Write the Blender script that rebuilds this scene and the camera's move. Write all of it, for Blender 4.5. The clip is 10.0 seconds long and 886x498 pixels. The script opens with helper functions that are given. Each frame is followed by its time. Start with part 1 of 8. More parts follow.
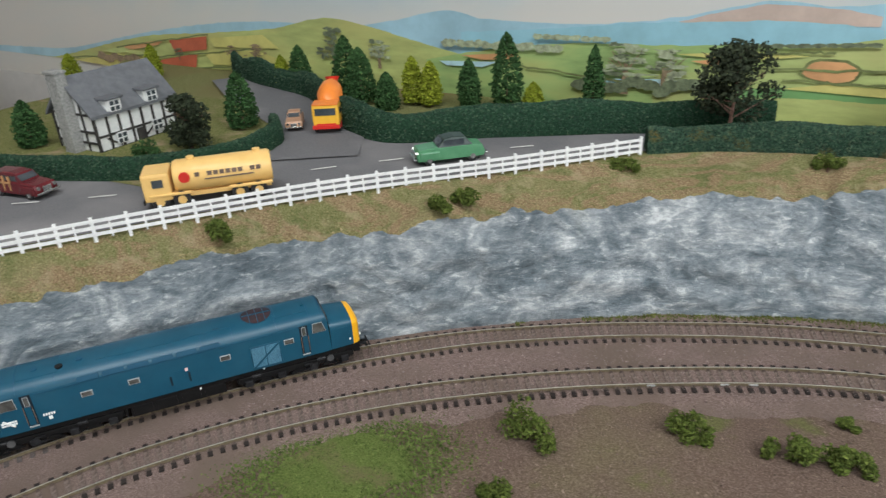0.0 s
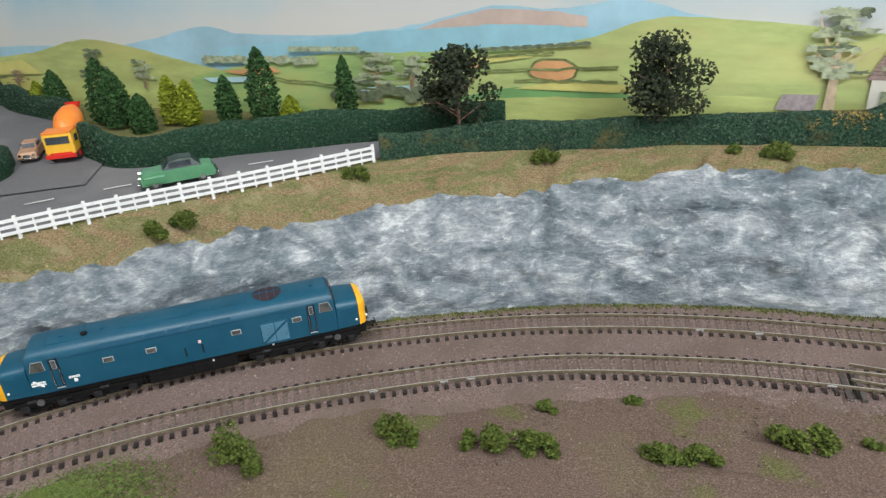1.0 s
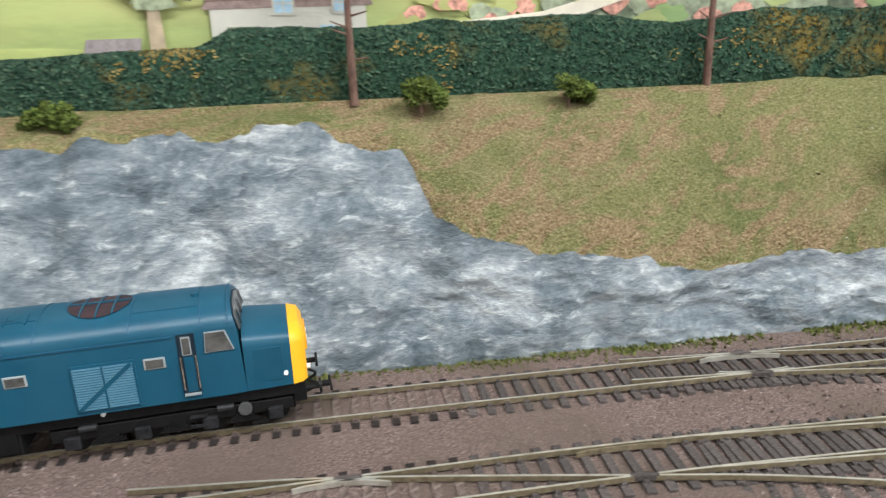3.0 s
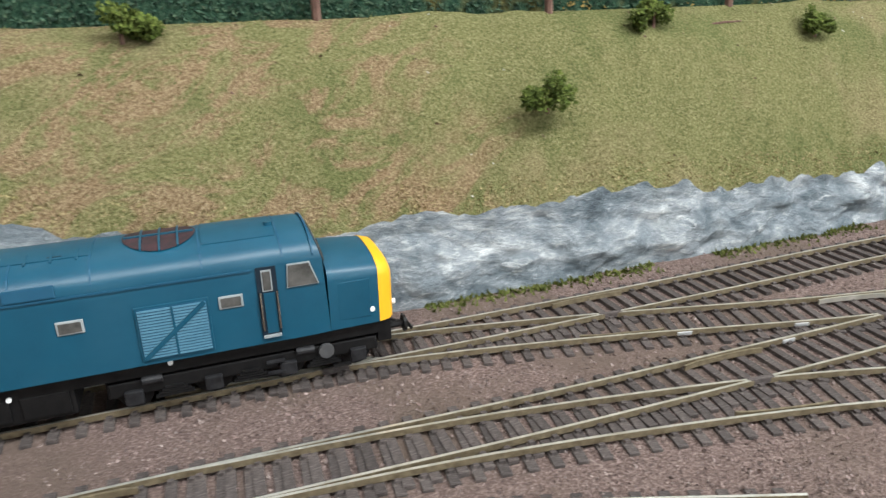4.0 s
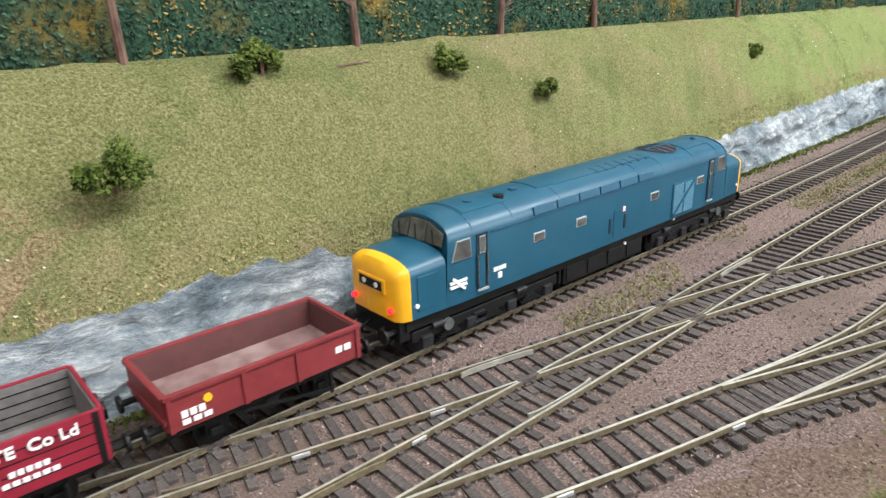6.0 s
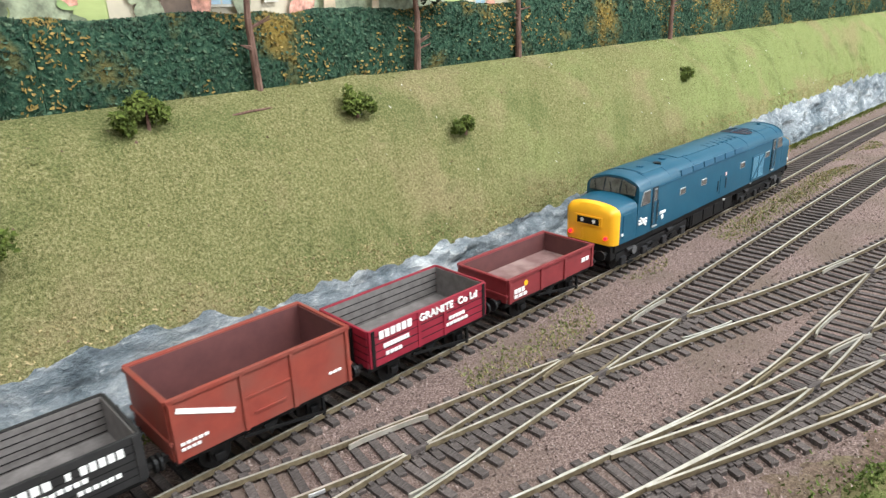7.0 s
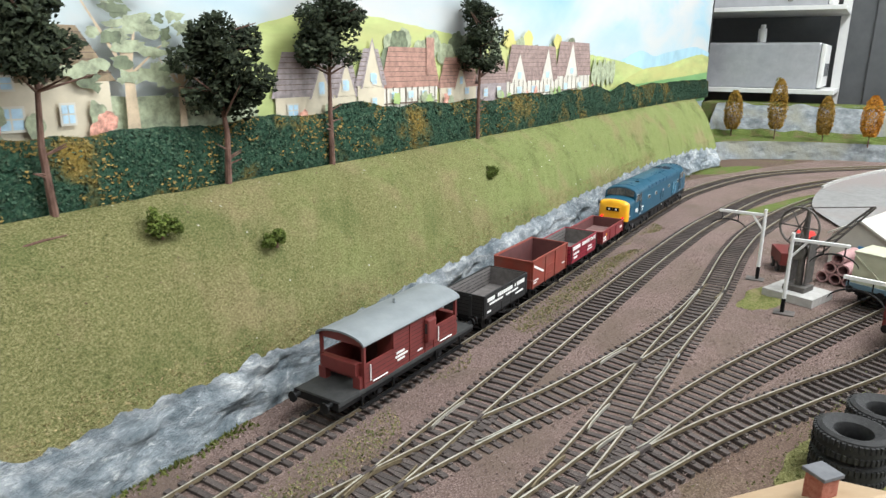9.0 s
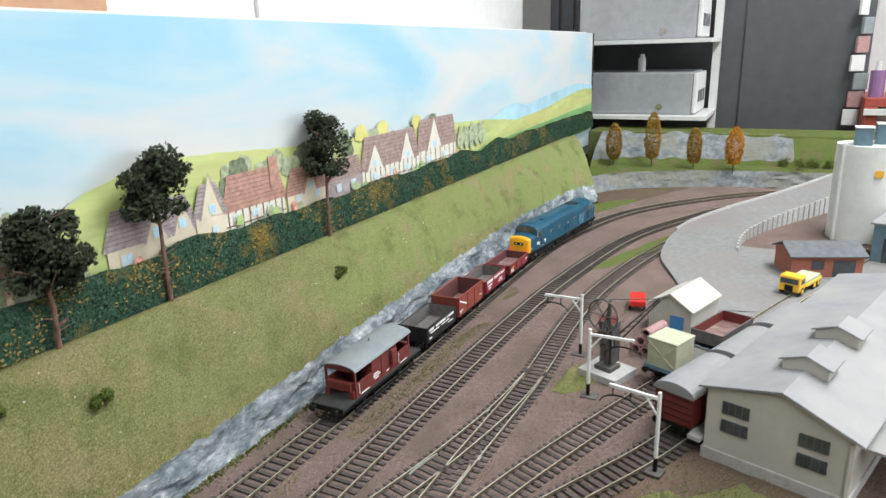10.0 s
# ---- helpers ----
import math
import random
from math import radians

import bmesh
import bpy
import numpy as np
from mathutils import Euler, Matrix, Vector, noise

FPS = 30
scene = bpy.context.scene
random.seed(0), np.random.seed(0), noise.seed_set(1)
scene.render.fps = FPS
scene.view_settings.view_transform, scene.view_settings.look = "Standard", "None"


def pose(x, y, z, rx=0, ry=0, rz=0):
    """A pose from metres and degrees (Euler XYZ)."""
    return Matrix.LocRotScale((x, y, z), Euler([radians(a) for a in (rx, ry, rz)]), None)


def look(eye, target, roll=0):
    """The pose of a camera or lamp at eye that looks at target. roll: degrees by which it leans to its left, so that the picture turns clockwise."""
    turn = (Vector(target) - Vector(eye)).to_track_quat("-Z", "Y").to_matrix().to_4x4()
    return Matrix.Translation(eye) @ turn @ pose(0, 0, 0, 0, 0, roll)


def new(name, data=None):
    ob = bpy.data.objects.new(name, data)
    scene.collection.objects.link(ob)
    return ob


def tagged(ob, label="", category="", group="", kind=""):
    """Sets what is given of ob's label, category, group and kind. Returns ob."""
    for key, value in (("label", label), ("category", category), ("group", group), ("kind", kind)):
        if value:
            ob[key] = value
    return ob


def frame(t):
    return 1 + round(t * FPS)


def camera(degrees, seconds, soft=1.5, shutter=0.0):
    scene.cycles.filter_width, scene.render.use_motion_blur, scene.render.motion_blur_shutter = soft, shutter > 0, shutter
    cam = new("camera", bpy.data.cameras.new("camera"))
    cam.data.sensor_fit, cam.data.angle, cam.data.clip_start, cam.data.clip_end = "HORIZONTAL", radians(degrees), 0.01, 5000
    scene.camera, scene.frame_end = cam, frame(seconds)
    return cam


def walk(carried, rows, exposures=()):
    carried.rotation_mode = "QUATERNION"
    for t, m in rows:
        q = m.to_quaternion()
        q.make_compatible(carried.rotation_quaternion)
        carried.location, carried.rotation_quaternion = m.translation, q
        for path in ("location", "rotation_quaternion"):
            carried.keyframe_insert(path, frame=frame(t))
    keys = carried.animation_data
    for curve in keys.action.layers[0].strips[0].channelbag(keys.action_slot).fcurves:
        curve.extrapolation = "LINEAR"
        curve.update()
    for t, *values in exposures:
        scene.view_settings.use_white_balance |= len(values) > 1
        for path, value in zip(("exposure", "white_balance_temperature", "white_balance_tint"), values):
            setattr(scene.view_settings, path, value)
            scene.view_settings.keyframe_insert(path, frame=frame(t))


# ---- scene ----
cam = camera(66.0, 10.0, soft=1.35, shutter=0.15)
PATH = [
    (0, (-0.879, -0.469, 0.306), (-1.745, 1.109, -0.567), -3.0),
    (0.5, (-0.815, -0.446, 0.306), (-1.5, 1.219, -0.564), -3.1),
    (1, (-0.758, -0.415, 0.303), (-1.343, 1.286, -0.572), -4.2),
    (1.5, (-0.71, -0.356, 0.272), (-1.251, 1.379, -0.563), -5.6),
    (2, (-0.671, -0.282, 0.219), (-1.129, 1.515, -0.53), -4.9),
    (2.5, (-0.629, -0.222, 0.173), (-0.594, 1.658, -0.508), -1.9),
    (3, (-0.543, -0.167, 0.146), (-0.225, 1.710, -0.470), -1.9),
    (3.2, (-0.526, -0.152, 0.144), (-0.05, 1.665, -0.543), 0.1),
    (4.3, (-0.372, -0.137, 0.122), (0.422, 1.552, -0.595), -1.8),
    (4.5, (-0.361, -0.132, 0.122), (0.534, 1.507, -0.592), -1.7),
    (5, (-0.343, -0.121, 0.131), (0.732, 1.414, -0.568), -1.7),
    (5.5, (-0.332, -0.118, 0.13), (0.85, 1.351, -0.537), -2.1),
    (6, (-0.321, -0.123, 0.13), (0.95, 1.268, -0.541), -1.9),
    (6.2, (-0.315, -0.126, 0.134), (0.982, 1.232, -0.554), -1.7),
    (7.3, (-0.283, -0.138, 0.157), (1.07, 1.177, -0.506), -2.0),
    (7.5, (-0.289, -0.141, 0.162), (1.101, 1.155, -0.461), -2.1),
    (8, (-0.299, -0.146, 0.167), (1.181, 1.074, -0.4), -1.6),
    (8.5, (-0.298, -0.149, 0.174), (1.27, 0.96, -0.384), 0.0),
    (9, (-0.282, -0.159, 0.188), (1.358, 0.852, -0.347), 0.6),
    (9.5, (-0.261, -0.184, 0.215), (1.434, 0.732, -0.321), 0.1),
    (10, (-0.263, -0.26, 0.302), (1.45, 0.609, -0.255), -1.6),
]
walk(cam, [(t, look(eye, target, roll)) for t, eye, target, roll in PATH],
     [(0.0, -0.04), (0.6, 0.12), (1.2, 0.15), (2.0, 0.1), (2.8, 0.34), (3.8, 0.38), (5.0, 0.5), (7.5, 0.6), (8.0, 0.5), (9.0, 0.27), (10.0, 0.05)])

# ---- world and light ----
world = bpy.data.worlds.new("world")
scene.world = world
world.use_nodes = True
world.node_tree.nodes["Background"].inputs[0].default_value = (0.75, 0.82, 0.9, 1)
world.node_tree.nodes["Background"].inputs[1].default_value = 0.5
scene.view_settings.exposure = 0.0


def area_lamp(name, eye, target, sx, sy, watts, colour):
    data = bpy.data.lights.new(name, "AREA")
    data.shape, data.size, data.size_y, data.energy, data.color = "RECTANGLE", sx, sy, watts, colour
    ob = new(name, data)
    ob.matrix_world = look(eye, target)
    return ob


area_lamp("strip_light", (-0.9, -0.75, 1.47), (-0.9, -0.6, 0), 1.5, 0.35, 21, (0.935, 0.975, 1.0))
area_lamp("strip_light", (0.7, -0.75, 1.47), (0.7, -0.6, 0), 1.5, 0.35, 38, (0.935, 0.975, 1.0))
area_lamp("window_light", (1.3, -2.42, 0.75), (0.3, 0.2, 0.1), 2.4, 1.1, 53, (0.88, 0.95, 1.0))


# ---- materials ----
def material(name, colours, scale=200.0, rough=0.7, bump=0.0, bump_scale=None, metal=0.0, wash=None, wash_scale=20.0, wash_at=(0.45, 0.65),
             random=0.0, stretch=None, glow=0.0, detail=6.0, spec=0.5, island=False, distort=0.0):
    """Procedural surface: a ramp of colours over fine noise, a second colour washed over it in patches, relief, and a change from object to object."""
    m = bpy.data.materials.new(name)
    m.use_nodes = True
    nt = m.node_tree
    nodes, links = nt.nodes, nt.links
    bsdf = nodes["Principled BSDF"]
    bsdf.inputs["Roughness"].default_value, bsdf.inputs["Metallic"].default_value = rough, metal
    bsdf.inputs["Specular IOR Level"].default_value = spec
    tc = nodes.new("ShaderNodeTexCoord")
    mp = nodes.new("ShaderNodeMapping")
    mp.inputs["Scale"].default_value = stretch or (1, 1, 1)
    links.new(tc.outputs["Object"], mp.inputs[0])
    n = nodes.new("ShaderNodeTexNoise")
    n.inputs["Scale"].default_value, n.inputs["Detail"].default_value, n.inputs["Roughness"].default_value = scale, detail, 0.65
    n.inputs["Distortion"].default_value = distort
    links.new(mp.outputs[0], n.inputs["Vector"])
    ramp = nodes.new("ShaderNodeValToRGB")
    el = ramp.color_ramp.elements
    k = len(colours)
    for i, c in enumerate(colours):
        pos = 0.5 if k == 1 else 0.32 + 0.36 * i / (k - 1)
        e = el[i] if i < 2 else el.new(pos)
        e.position, e.color = pos, (*c, 1)
    if k == 1:
        el[1].color = (*colours[0], 1)
    links.new(n.outputs[0], ramp.inputs[0])
    out = ramp.outputs[0]
    if wash:
        n2 = nodes.new("ShaderNodeTexNoise")
        n2.inputs["Scale"].default_value, n2.inputs["Detail"].default_value = wash_scale, 5
        links.new(mp.outputs[0], n2.inputs["Vector"])
        r2 = nodes.new("ShaderNodeMapRange")
        r2.inputs[1].default_value, r2.inputs[2].default_value = wash_at
        links.new(n2.outputs[0], r2.inputs[0])
        mix = nodes.new("ShaderNodeMix")
        mix.data_type = "RGBA"
        links.new(r2.outputs[0], mix.inputs[0])
        links.new(out, mix.inputs[6])
        mix.inputs[7].default_value = (*wash, 1)
        out = mix.outputs[2]
    if random:
        if island:
            info = nodes.new("ShaderNodeNewGeometry")
            rnd = info.outputs["Random Per Island"]
        else:
            info = nodes.new("ShaderNodeObjectInfo")
            rnd = info.outputs["Random"]
        mr = nodes.new("ShaderNodeMapRange")
        mr.inputs[3].default_value, mr.inputs[4].default_value = 1 - random, 1 + random
        links.new(rnd, mr.inputs[0])
        hsv = nodes.new("ShaderNodeHueSaturation")
        links.new(mr.outputs[0], hsv.inputs["Value"])
        links.new(out, hsv.inputs["Color"])
        out = hsv.outputs[0]
    links.new(out, bsdf.inputs["Base Color"])
    if bump:
        b = nodes.new("ShaderNodeBump")
        b.inputs["Strength"].default_value, b.inputs["Distance"].default_value = min(1.0, bump), 0.002
        if bump_scale:
            n3 = nodes.new("ShaderNodeTexNoise")
            n3.inputs["Scale"].default_value, n3.inputs["Detail"].default_value = bump_scale, 4
            links.new(mp.outputs[0], n3.inputs["Vector"])
            links.new(n3.outputs[0], b.inputs["Height"])
        else:
            links.new(n.outputs[0], b.inputs["Height"])
        links.new(b.outputs[0], bsdf.inputs["Normal"])
    if glow:
        bsdf.inputs["Emission Color"].default_value = (*colours[0], 1)
        bsdf.inputs["Emission Strength"].default_value = glow
    return m


M = {}
M["ballast"] = material("ballast", [(0.075, 0.046, 0.040), (0.21, 0.142, 0.122), (0.43, 0.325, 0.285)], 1100, 0.95, 1.0, wash=(0.175, 0.125, 0.098), wash_scale=18)
M["grass"] = material("grass", [(0.095, 0.10, 0.036), (0.20, 0.20, 0.078), (0.33, 0.32, 0.16)], 900, 1.0, 0.9, wash=(0.21, 0.18, 0.08), wash_scale=8, wash_at=(0.46, 0.66), spec=0.1)
M["grass_green"] = material("grass_green", [(0.05, 0.075, 0.018), (0.115, 0.155, 0.04), (0.20, 0.23, 0.08)], 900, 1.0, 0.8, wash=(0.17, 0.135, 0.075), wash_scale=40, wash_at=(0.5, 0.7), spec=0.1)
M["dry_bank"] = material("dry_bank", [(0.075, 0.095, 0.025), (0.165, 0.175, 0.06), (0.30, 0.26, 0.13)], 700, 1.0, 0.8, wash=(0.34, 0.25, 0.16), wash_scale=48, wash_at=(0.56, 0.74), stretch=(0.6, 1, 1.4), spec=0.1)


def nodes_of(m):
    """Short cuts for building a node material: noise, ramp, mix and range over object space."""
    nt = m.node_tree
    nodes, links = nt.nodes, nt.links
    tc = nodes.new("ShaderNodeTexCoord")

    def grain(scale, stretch=(1, 1, 1), turn=0.0, detail=6.0, rough=0.6, distort=0.0):
        mp = nodes.new("ShaderNodeMapping")
        mp.vector_type = "TEXTURE"
        mp.inputs["Scale"].default_value = stretch
        mp.inputs["Rotation"].default_value = (0, 0, math.radians(turn))
        links.new(tc.outputs["Object"], mp.inputs[0])
        n = nodes.new("ShaderNodeTexNoise")
        n.inputs["Scale"].default_value, n.inputs["Detail"].default_value, n.inputs["Roughness"].default_value, n.inputs["Distortion"].default_value = scale, detail, rough, distort
        links.new(mp.outputs[0], n.inputs["Vector"])
        return n.outputs[0]

    def ramp(value, stops):
        r = nodes.new("ShaderNodeValToRGB")
        for i, (pos, c) in enumerate(stops):
            e = r.color_ramp.elements[i] if i < 2 else r.color_ramp.elements.new(pos)
            e.position, e.color = pos, (*c, 1)
        links.new(value, r.inputs[0])
        return r.outputs[0]

    def span(value, a, b, lo=0.0, hi=1.0):
        r = nodes.new("ShaderNodeMapRange")
        r.interpolation_type = "SMOOTHSTEP"
        for k, v in ((1, a), (2, b), (3, lo), (4, hi)):
            r.inputs[k].default_value = v
        links.new(value, r.inputs[0])
        return r.outputs[0]

    def mix(fac, a, b):
        x = nodes.new("ShaderNodeMix")
        x.data_type = "RGBA"
        links.new(fac, x.inputs[0])
        for k, v in ((6, a), (7, b)):
            if isinstance(v, tuple):
                x.inputs[k].default_value = (*v, 1)
            else:
                links.new(v, x.inputs[k])
        return x.outputs[2]

    def calc(op, a, b):
        x = nodes.new("ShaderNodeMath")
        x.operation = op
        for k, v in ((0, a), (1, b)):
            if isinstance(v, (int, float)):
                x.inputs[k].default_value = v
            else:
                links.new(v, x.inputs[k])
        return x.outputs[0]

    def axis(k):
        sep = nodes.new("ShaderNodeSeparateXYZ")
        links.new(tc.outputs["Object"], sep.inputs[0])
        return sep.outputs[k]

    def finish(colour, height, strength, rough, spec, depth=0.002):
        bsdf = nodes["Principled BSDF"]
        bsdf.inputs["Roughness"].default_value, bsdf.inputs["Specular IOR Level"].default_value = rough, spec
        links.new(colour, bsdf.inputs["Base Color"])
        if height is not None:
            b = nodes.new("ShaderNodeBump")
            b.inputs["Strength"].default_value, b.inputs["Distance"].default_value = strength, depth
            links.new(height, b.inputs["Height"])
            links.new(b.outputs[0], bsdf.inputs["Normal"])
        return m

    return grain, ramp, span, mix, calc, axis, finish


def blank(name):
    m = bpy.data.materials.new(name)
    m.use_nodes = True
    return m


def rock_paint():
    """Plaster rock brushed with slate grey and white along its strata."""
    m = blank("rock")
    grain, ramp, span, mix, calc, axis, finish = nodes_of(m)
    strata = grain(36, (1.7, 1.7, 1.0), 0, 12, 0.66, 0.9)
    brush = grain(190, (2.4, 2.4, 0.9), 0, 8, 0.75, 0.4)
    fine = grain(520, (2.0, 2.0, 0.9), 0, 5, 0.7)
    lumps = calc("ADD", calc("MULTIPLY", strata, 0.55), calc("ADD", calc("MULTIPLY", brush, 0.3), calc("MULTIPLY", fine, 0.15)))
    c = ramp(lumps, [(0.36, (0.05, 0.066, 0.078)), (0.44, (0.125, 0.153, 0.172)), (0.50, (0.21, 0.24, 0.26)), (0.555, (0.335, 0.36, 0.375)), (0.62, (0.58, 0.60, 0.60))])
    c = mix(calc("MULTIPLY", span(brush, 0.55, 0.68), 0.7), c, (0.62, 0.64, 0.64))
    c = mix(calc("MULTIPLY", span(grain(14), 0.62, 0.75), 0.3), c, (0.16, 0.17, 0.11))
    return finish(c, lumps, 1.0, 0.75, 0.3, 0.006)


def slope_paint():
    """Flock grass: olive and straw speckle, fresher green to the east, worn brown earth over the buried rocks in the west."""
    m = blank("slope")
    grain, ramp, span, mix, calc, axis, finish = nodes_of(m)
    speck = grain(820, detail=4, rough=0.75)
    wander = calc("MULTIPLY", calc("SUBTRACT", grain(7, detail=4), 0.5), 0.9)
    x = calc("ADD", axis(0), wander)
    olive = ramp(speck, [(0.32, (0.085, 0.09, 0.034)), (0.47, (0.185, 0.185, 0.075)), (0.56, (0.25, 0.24, 0.105)), (0.68, (0.37, 0.335, 0.185))])
    green = ramp(speck, [(0.32, (0.125, 0.15, 0.048)), (0.50, (0.225, 0.265, 0.095)), (0.68, (0.33, 0.36, 0.16))])
    c = mix(span(x, 0.08, 0.40), olive, green)
    c = mix(calc("MULTIPLY", span(grain(15, detail=6), 0.50, 0.66), 0.7), c, ramp(speck, [(0.36, (0.19, 0.155, 0.075)), (0.62, (0.36, 0.30, 0.165))]))
    c = mix(calc("MULTIPLY", span(grain(22, detail=6), 0.52, 0.66), 0.6), c, ramp(speck, [(0.38, (0.08, 0.10, 0.034)), (0.60, (0.165, 0.19, 0.07))]))
    near = span(calc("ADD", axis(0), calc("MULTIPLY", calc("SUBTRACT", grain(18, detail=4), 0.5), 0.22)), -0.325, -0.275, 1.0, 0.0)
    ridges = span(grain(42, (2.6, 0.8, 1.0), 28, 7, 0.65, 1.2), 0.46, 0.57)
    brown = ramp(speck, [(0.36, (0.15, 0.095, 0.05)), (0.50, (0.29, 0.20, 0.115)), (0.64, (0.43, 0.33, 0.20))])
    c = mix(calc("MULTIPLY", calc("MULTIPLY", ridges, near), 0.95), c, brown)
    west = span(axis(0), -0.62, -0.52, 1.0, 0.0)
    c = mix(calc("MULTIPLY", calc("MULTIPLY", span(grain(70, (1.6, 1, 1), 0, 7), 0.52, 0.66), west), 0.5), c, (0.42, 0.34, 0.21))
    return finish(c, calc("ADD", speck, calc("MULTIPLY", grain(90, detail=4), 1.5)), 0.8, 1.0, 0.1, 0.003)


def soil_paint():
    """Brown scatter earth with thin patches of green flock."""
    m = blank("earth")
    grain, ramp, span, mix, calc, axis, finish = nodes_of(m)
    speck = grain(900, detail=4, rough=0.7)
    c = ramp(speck, [(0.34, (0.075, 0.05, 0.038)), (0.50, (0.135, 0.092, 0.073)), (0.64, (0.21, 0.155, 0.122))])
    c = mix(calc("MULTIPLY", span(grain(9, detail=5), 0.46, 0.70), 0.5), c, ramp(speck, [(0.36, (0.10, 0.085, 0.04)), (0.62, (0.20, 0.17, 0.095))]))
    c = mix(calc("MULTIPLY", span(grain(24, detail=6), 0.56, 0.70), 0.7), c, ramp(speck, [(0.36, (0.06, 0.075, 0.02)), (0.62, (0.15, 0.165, 0.05))]))
    return finish(c, speck, 0.5, 0.95, 0.1)


M["rock"] = rock_paint()
M["slope"] = slope_paint()
M["rock_dull"] = material("rock_dull", [(0.11, 0.125, 0.135), (0.19, 0.21, 0.22), (0.30, 0.32, 0.33)], 60, 0.85, 1.0, bump_scale=150, detail=12, wash=(0.21, 0.21, 0.17), wash_scale=14)
M["earth"] = soil_paint()
M["sleeper"] = material("sleeper", [(0.035, 0.028, 0.026), (0.075, 0.06, 0.055), (0.13, 0.11, 0.1)], 500, 0.9, 0.4, random=0.25, stretch=(1, 4, 1))
M["rail"] = material("rail", [(0.13, 0.10, 0.06), (0.27, 0.22, 0.14)], 400, 0.5, 0.1, metal=0.4)
M["rail_top"] = material("rail_top", [(0.42, 0.39, 0.32), (0.70, 0.67, 0.60)], 120, 0.28, metal=0.6, stretch=(1, 1, 1))
M["hedge"] = material("hedge", [(0.009, 0.028, 0.018), (0.028, 0.066, 0.04), (0.065, 0.115, 0.072)], 420, 1.0, 1.0, wash=(0.20, 0.14, 0.035), wash_scale=30, wash_at=(0.56, 0.72), spec=0.15)
M["hedge_dark"] = material("hedge_dark", [(0.008, 0.025, 0.014), (0.02, 0.055, 0.03), (0.035, 0.08, 0.045)], 500, 1.0, 1.0, spec=0.15)
M["tarmac"] = material("tarmac", [(0.11, 0.11, 0.115), (0.17, 0.165, 0.17)], 600, 0.9, 0.2, wash=(0.21, 0.2, 0.2), wash_scale=10)
def sky_board():
    """Printed sky: pale blue with white clouds, creamy white towards the hills."""
    m = blank("sky_paint")
    grain, ramp, span, mix, calc, axis, finish = nodes_of(m)
    cloud = grain(4.2, (1.5, 1, 0.55), 0, 7, 0.55, 0.6)
    c = ramp(cloud, [(0.36, (0.27, 0.48, 0.60)), (0.46, (0.37, 0.53, 0.60)), (0.54, (0.49, 0.54, 0.56)), (0.64, (0.56, 0.56, 0.55))])
    haze = calc("MULTIPLY", span(axis(2), 0.275, 0.185), span(axis(0), -0.6, 0.3, 0.85, 0.45))
    return finish(mix(haze, c, (0.62, 0.59, 0.54)), None, 0, 0.5, 0.4)


M["sky_paint"] = sky_board()
M["loco_blue"] = material("loco_blue", [(0.003, 0.060, 0.106), (0.005, 0.074, 0.126)], 60, 0.4, 0.03, bump_scale=300, wash=(0.010, 0.076, 0.126), wash_scale=40, spec=0.5)
M["yellow"] = material("yellow", [(0.85, 0.40, 0.012), (0.92, 0.46, 0.02)], 80, 0.4)
M["black"] = material("black", [(0.003, 0.003, 0.0035), (0.009, 0.0085, 0.0085)], 200, 0.55, 0.1, spec=0.25)
M["white"] = material("white", [(0.75, 0.75, 0.73), (0.85, 0.85, 0.83)], 200, 0.5)
M["red_plain"] = material("red_plain", [(0.13, 0.022, 0.02), (0.17, 0.03, 0.026)], 150, 0.55)
M["red_granite"] = material("red_granite", [(0.20, 0.008, 0.022), (0.26, 0.012, 0.03)], 150, 0.5)
M["bauxite"] = material("bauxite", [(0.20, 0.032, 0.022), (0.25, 0.045, 0.028)], 150, 0.55, wash=(0.2, 0.05, 0.035), wash_scale=60)
M["red_wagon"] = material("red_wagon", [(0.165, 0.018, 0.022), (0.215, 0.026, 0.03)], 150, 0.5)
M["grey_in"] = material("grey_in", [(0.10, 0.09, 0.085), (0.17, 0.155, 0.15)], 200, 0.8)
M["roof_grey"] = material("roof_grey", [(0.19, 0.21, 0.22), (0.245, 0.27, 0.28)], 60, 0.6, spec=0.3)


# ---- building helpers ----
def add_mesh(name, bm, mat, smooth=False):
    me = bpy.data.meshes.new(name)
    bm.normal_update()
    if smooth:
        for e in bm.edges:
            e.smooth = not (len(e.link_faces) == 2 and e.calc_face_angle(0.0) > 0.75)
    bm.to_mesh(me)
    bm.free()
    me.materials.append(M[mat] if isinstance(mat, str) else mat)
    if smooth:
        for p in me.polygons:
            p.use_smooth = True
    return me


def part(name, bm, mat, parent, label="", smooth=False):
    ob = new(name, add_mesh(name, bm, mat, smooth))
    ob.parent = parent
    if label:
        ob["label"] = label
    return ob


def thing(name, label, category, group="", at=None):
    ob = new(name)
    ob.empty_display_size = 0.01
    if at is not None:
        ob.matrix_world = at
    return tagged(ob, label, category, group)


def setting(name, bm, mat, label="", category="", smooth=False):
    return tagged(new(name, add_mesh(name, bm, mat, smooth)), label, category, kind="structure")


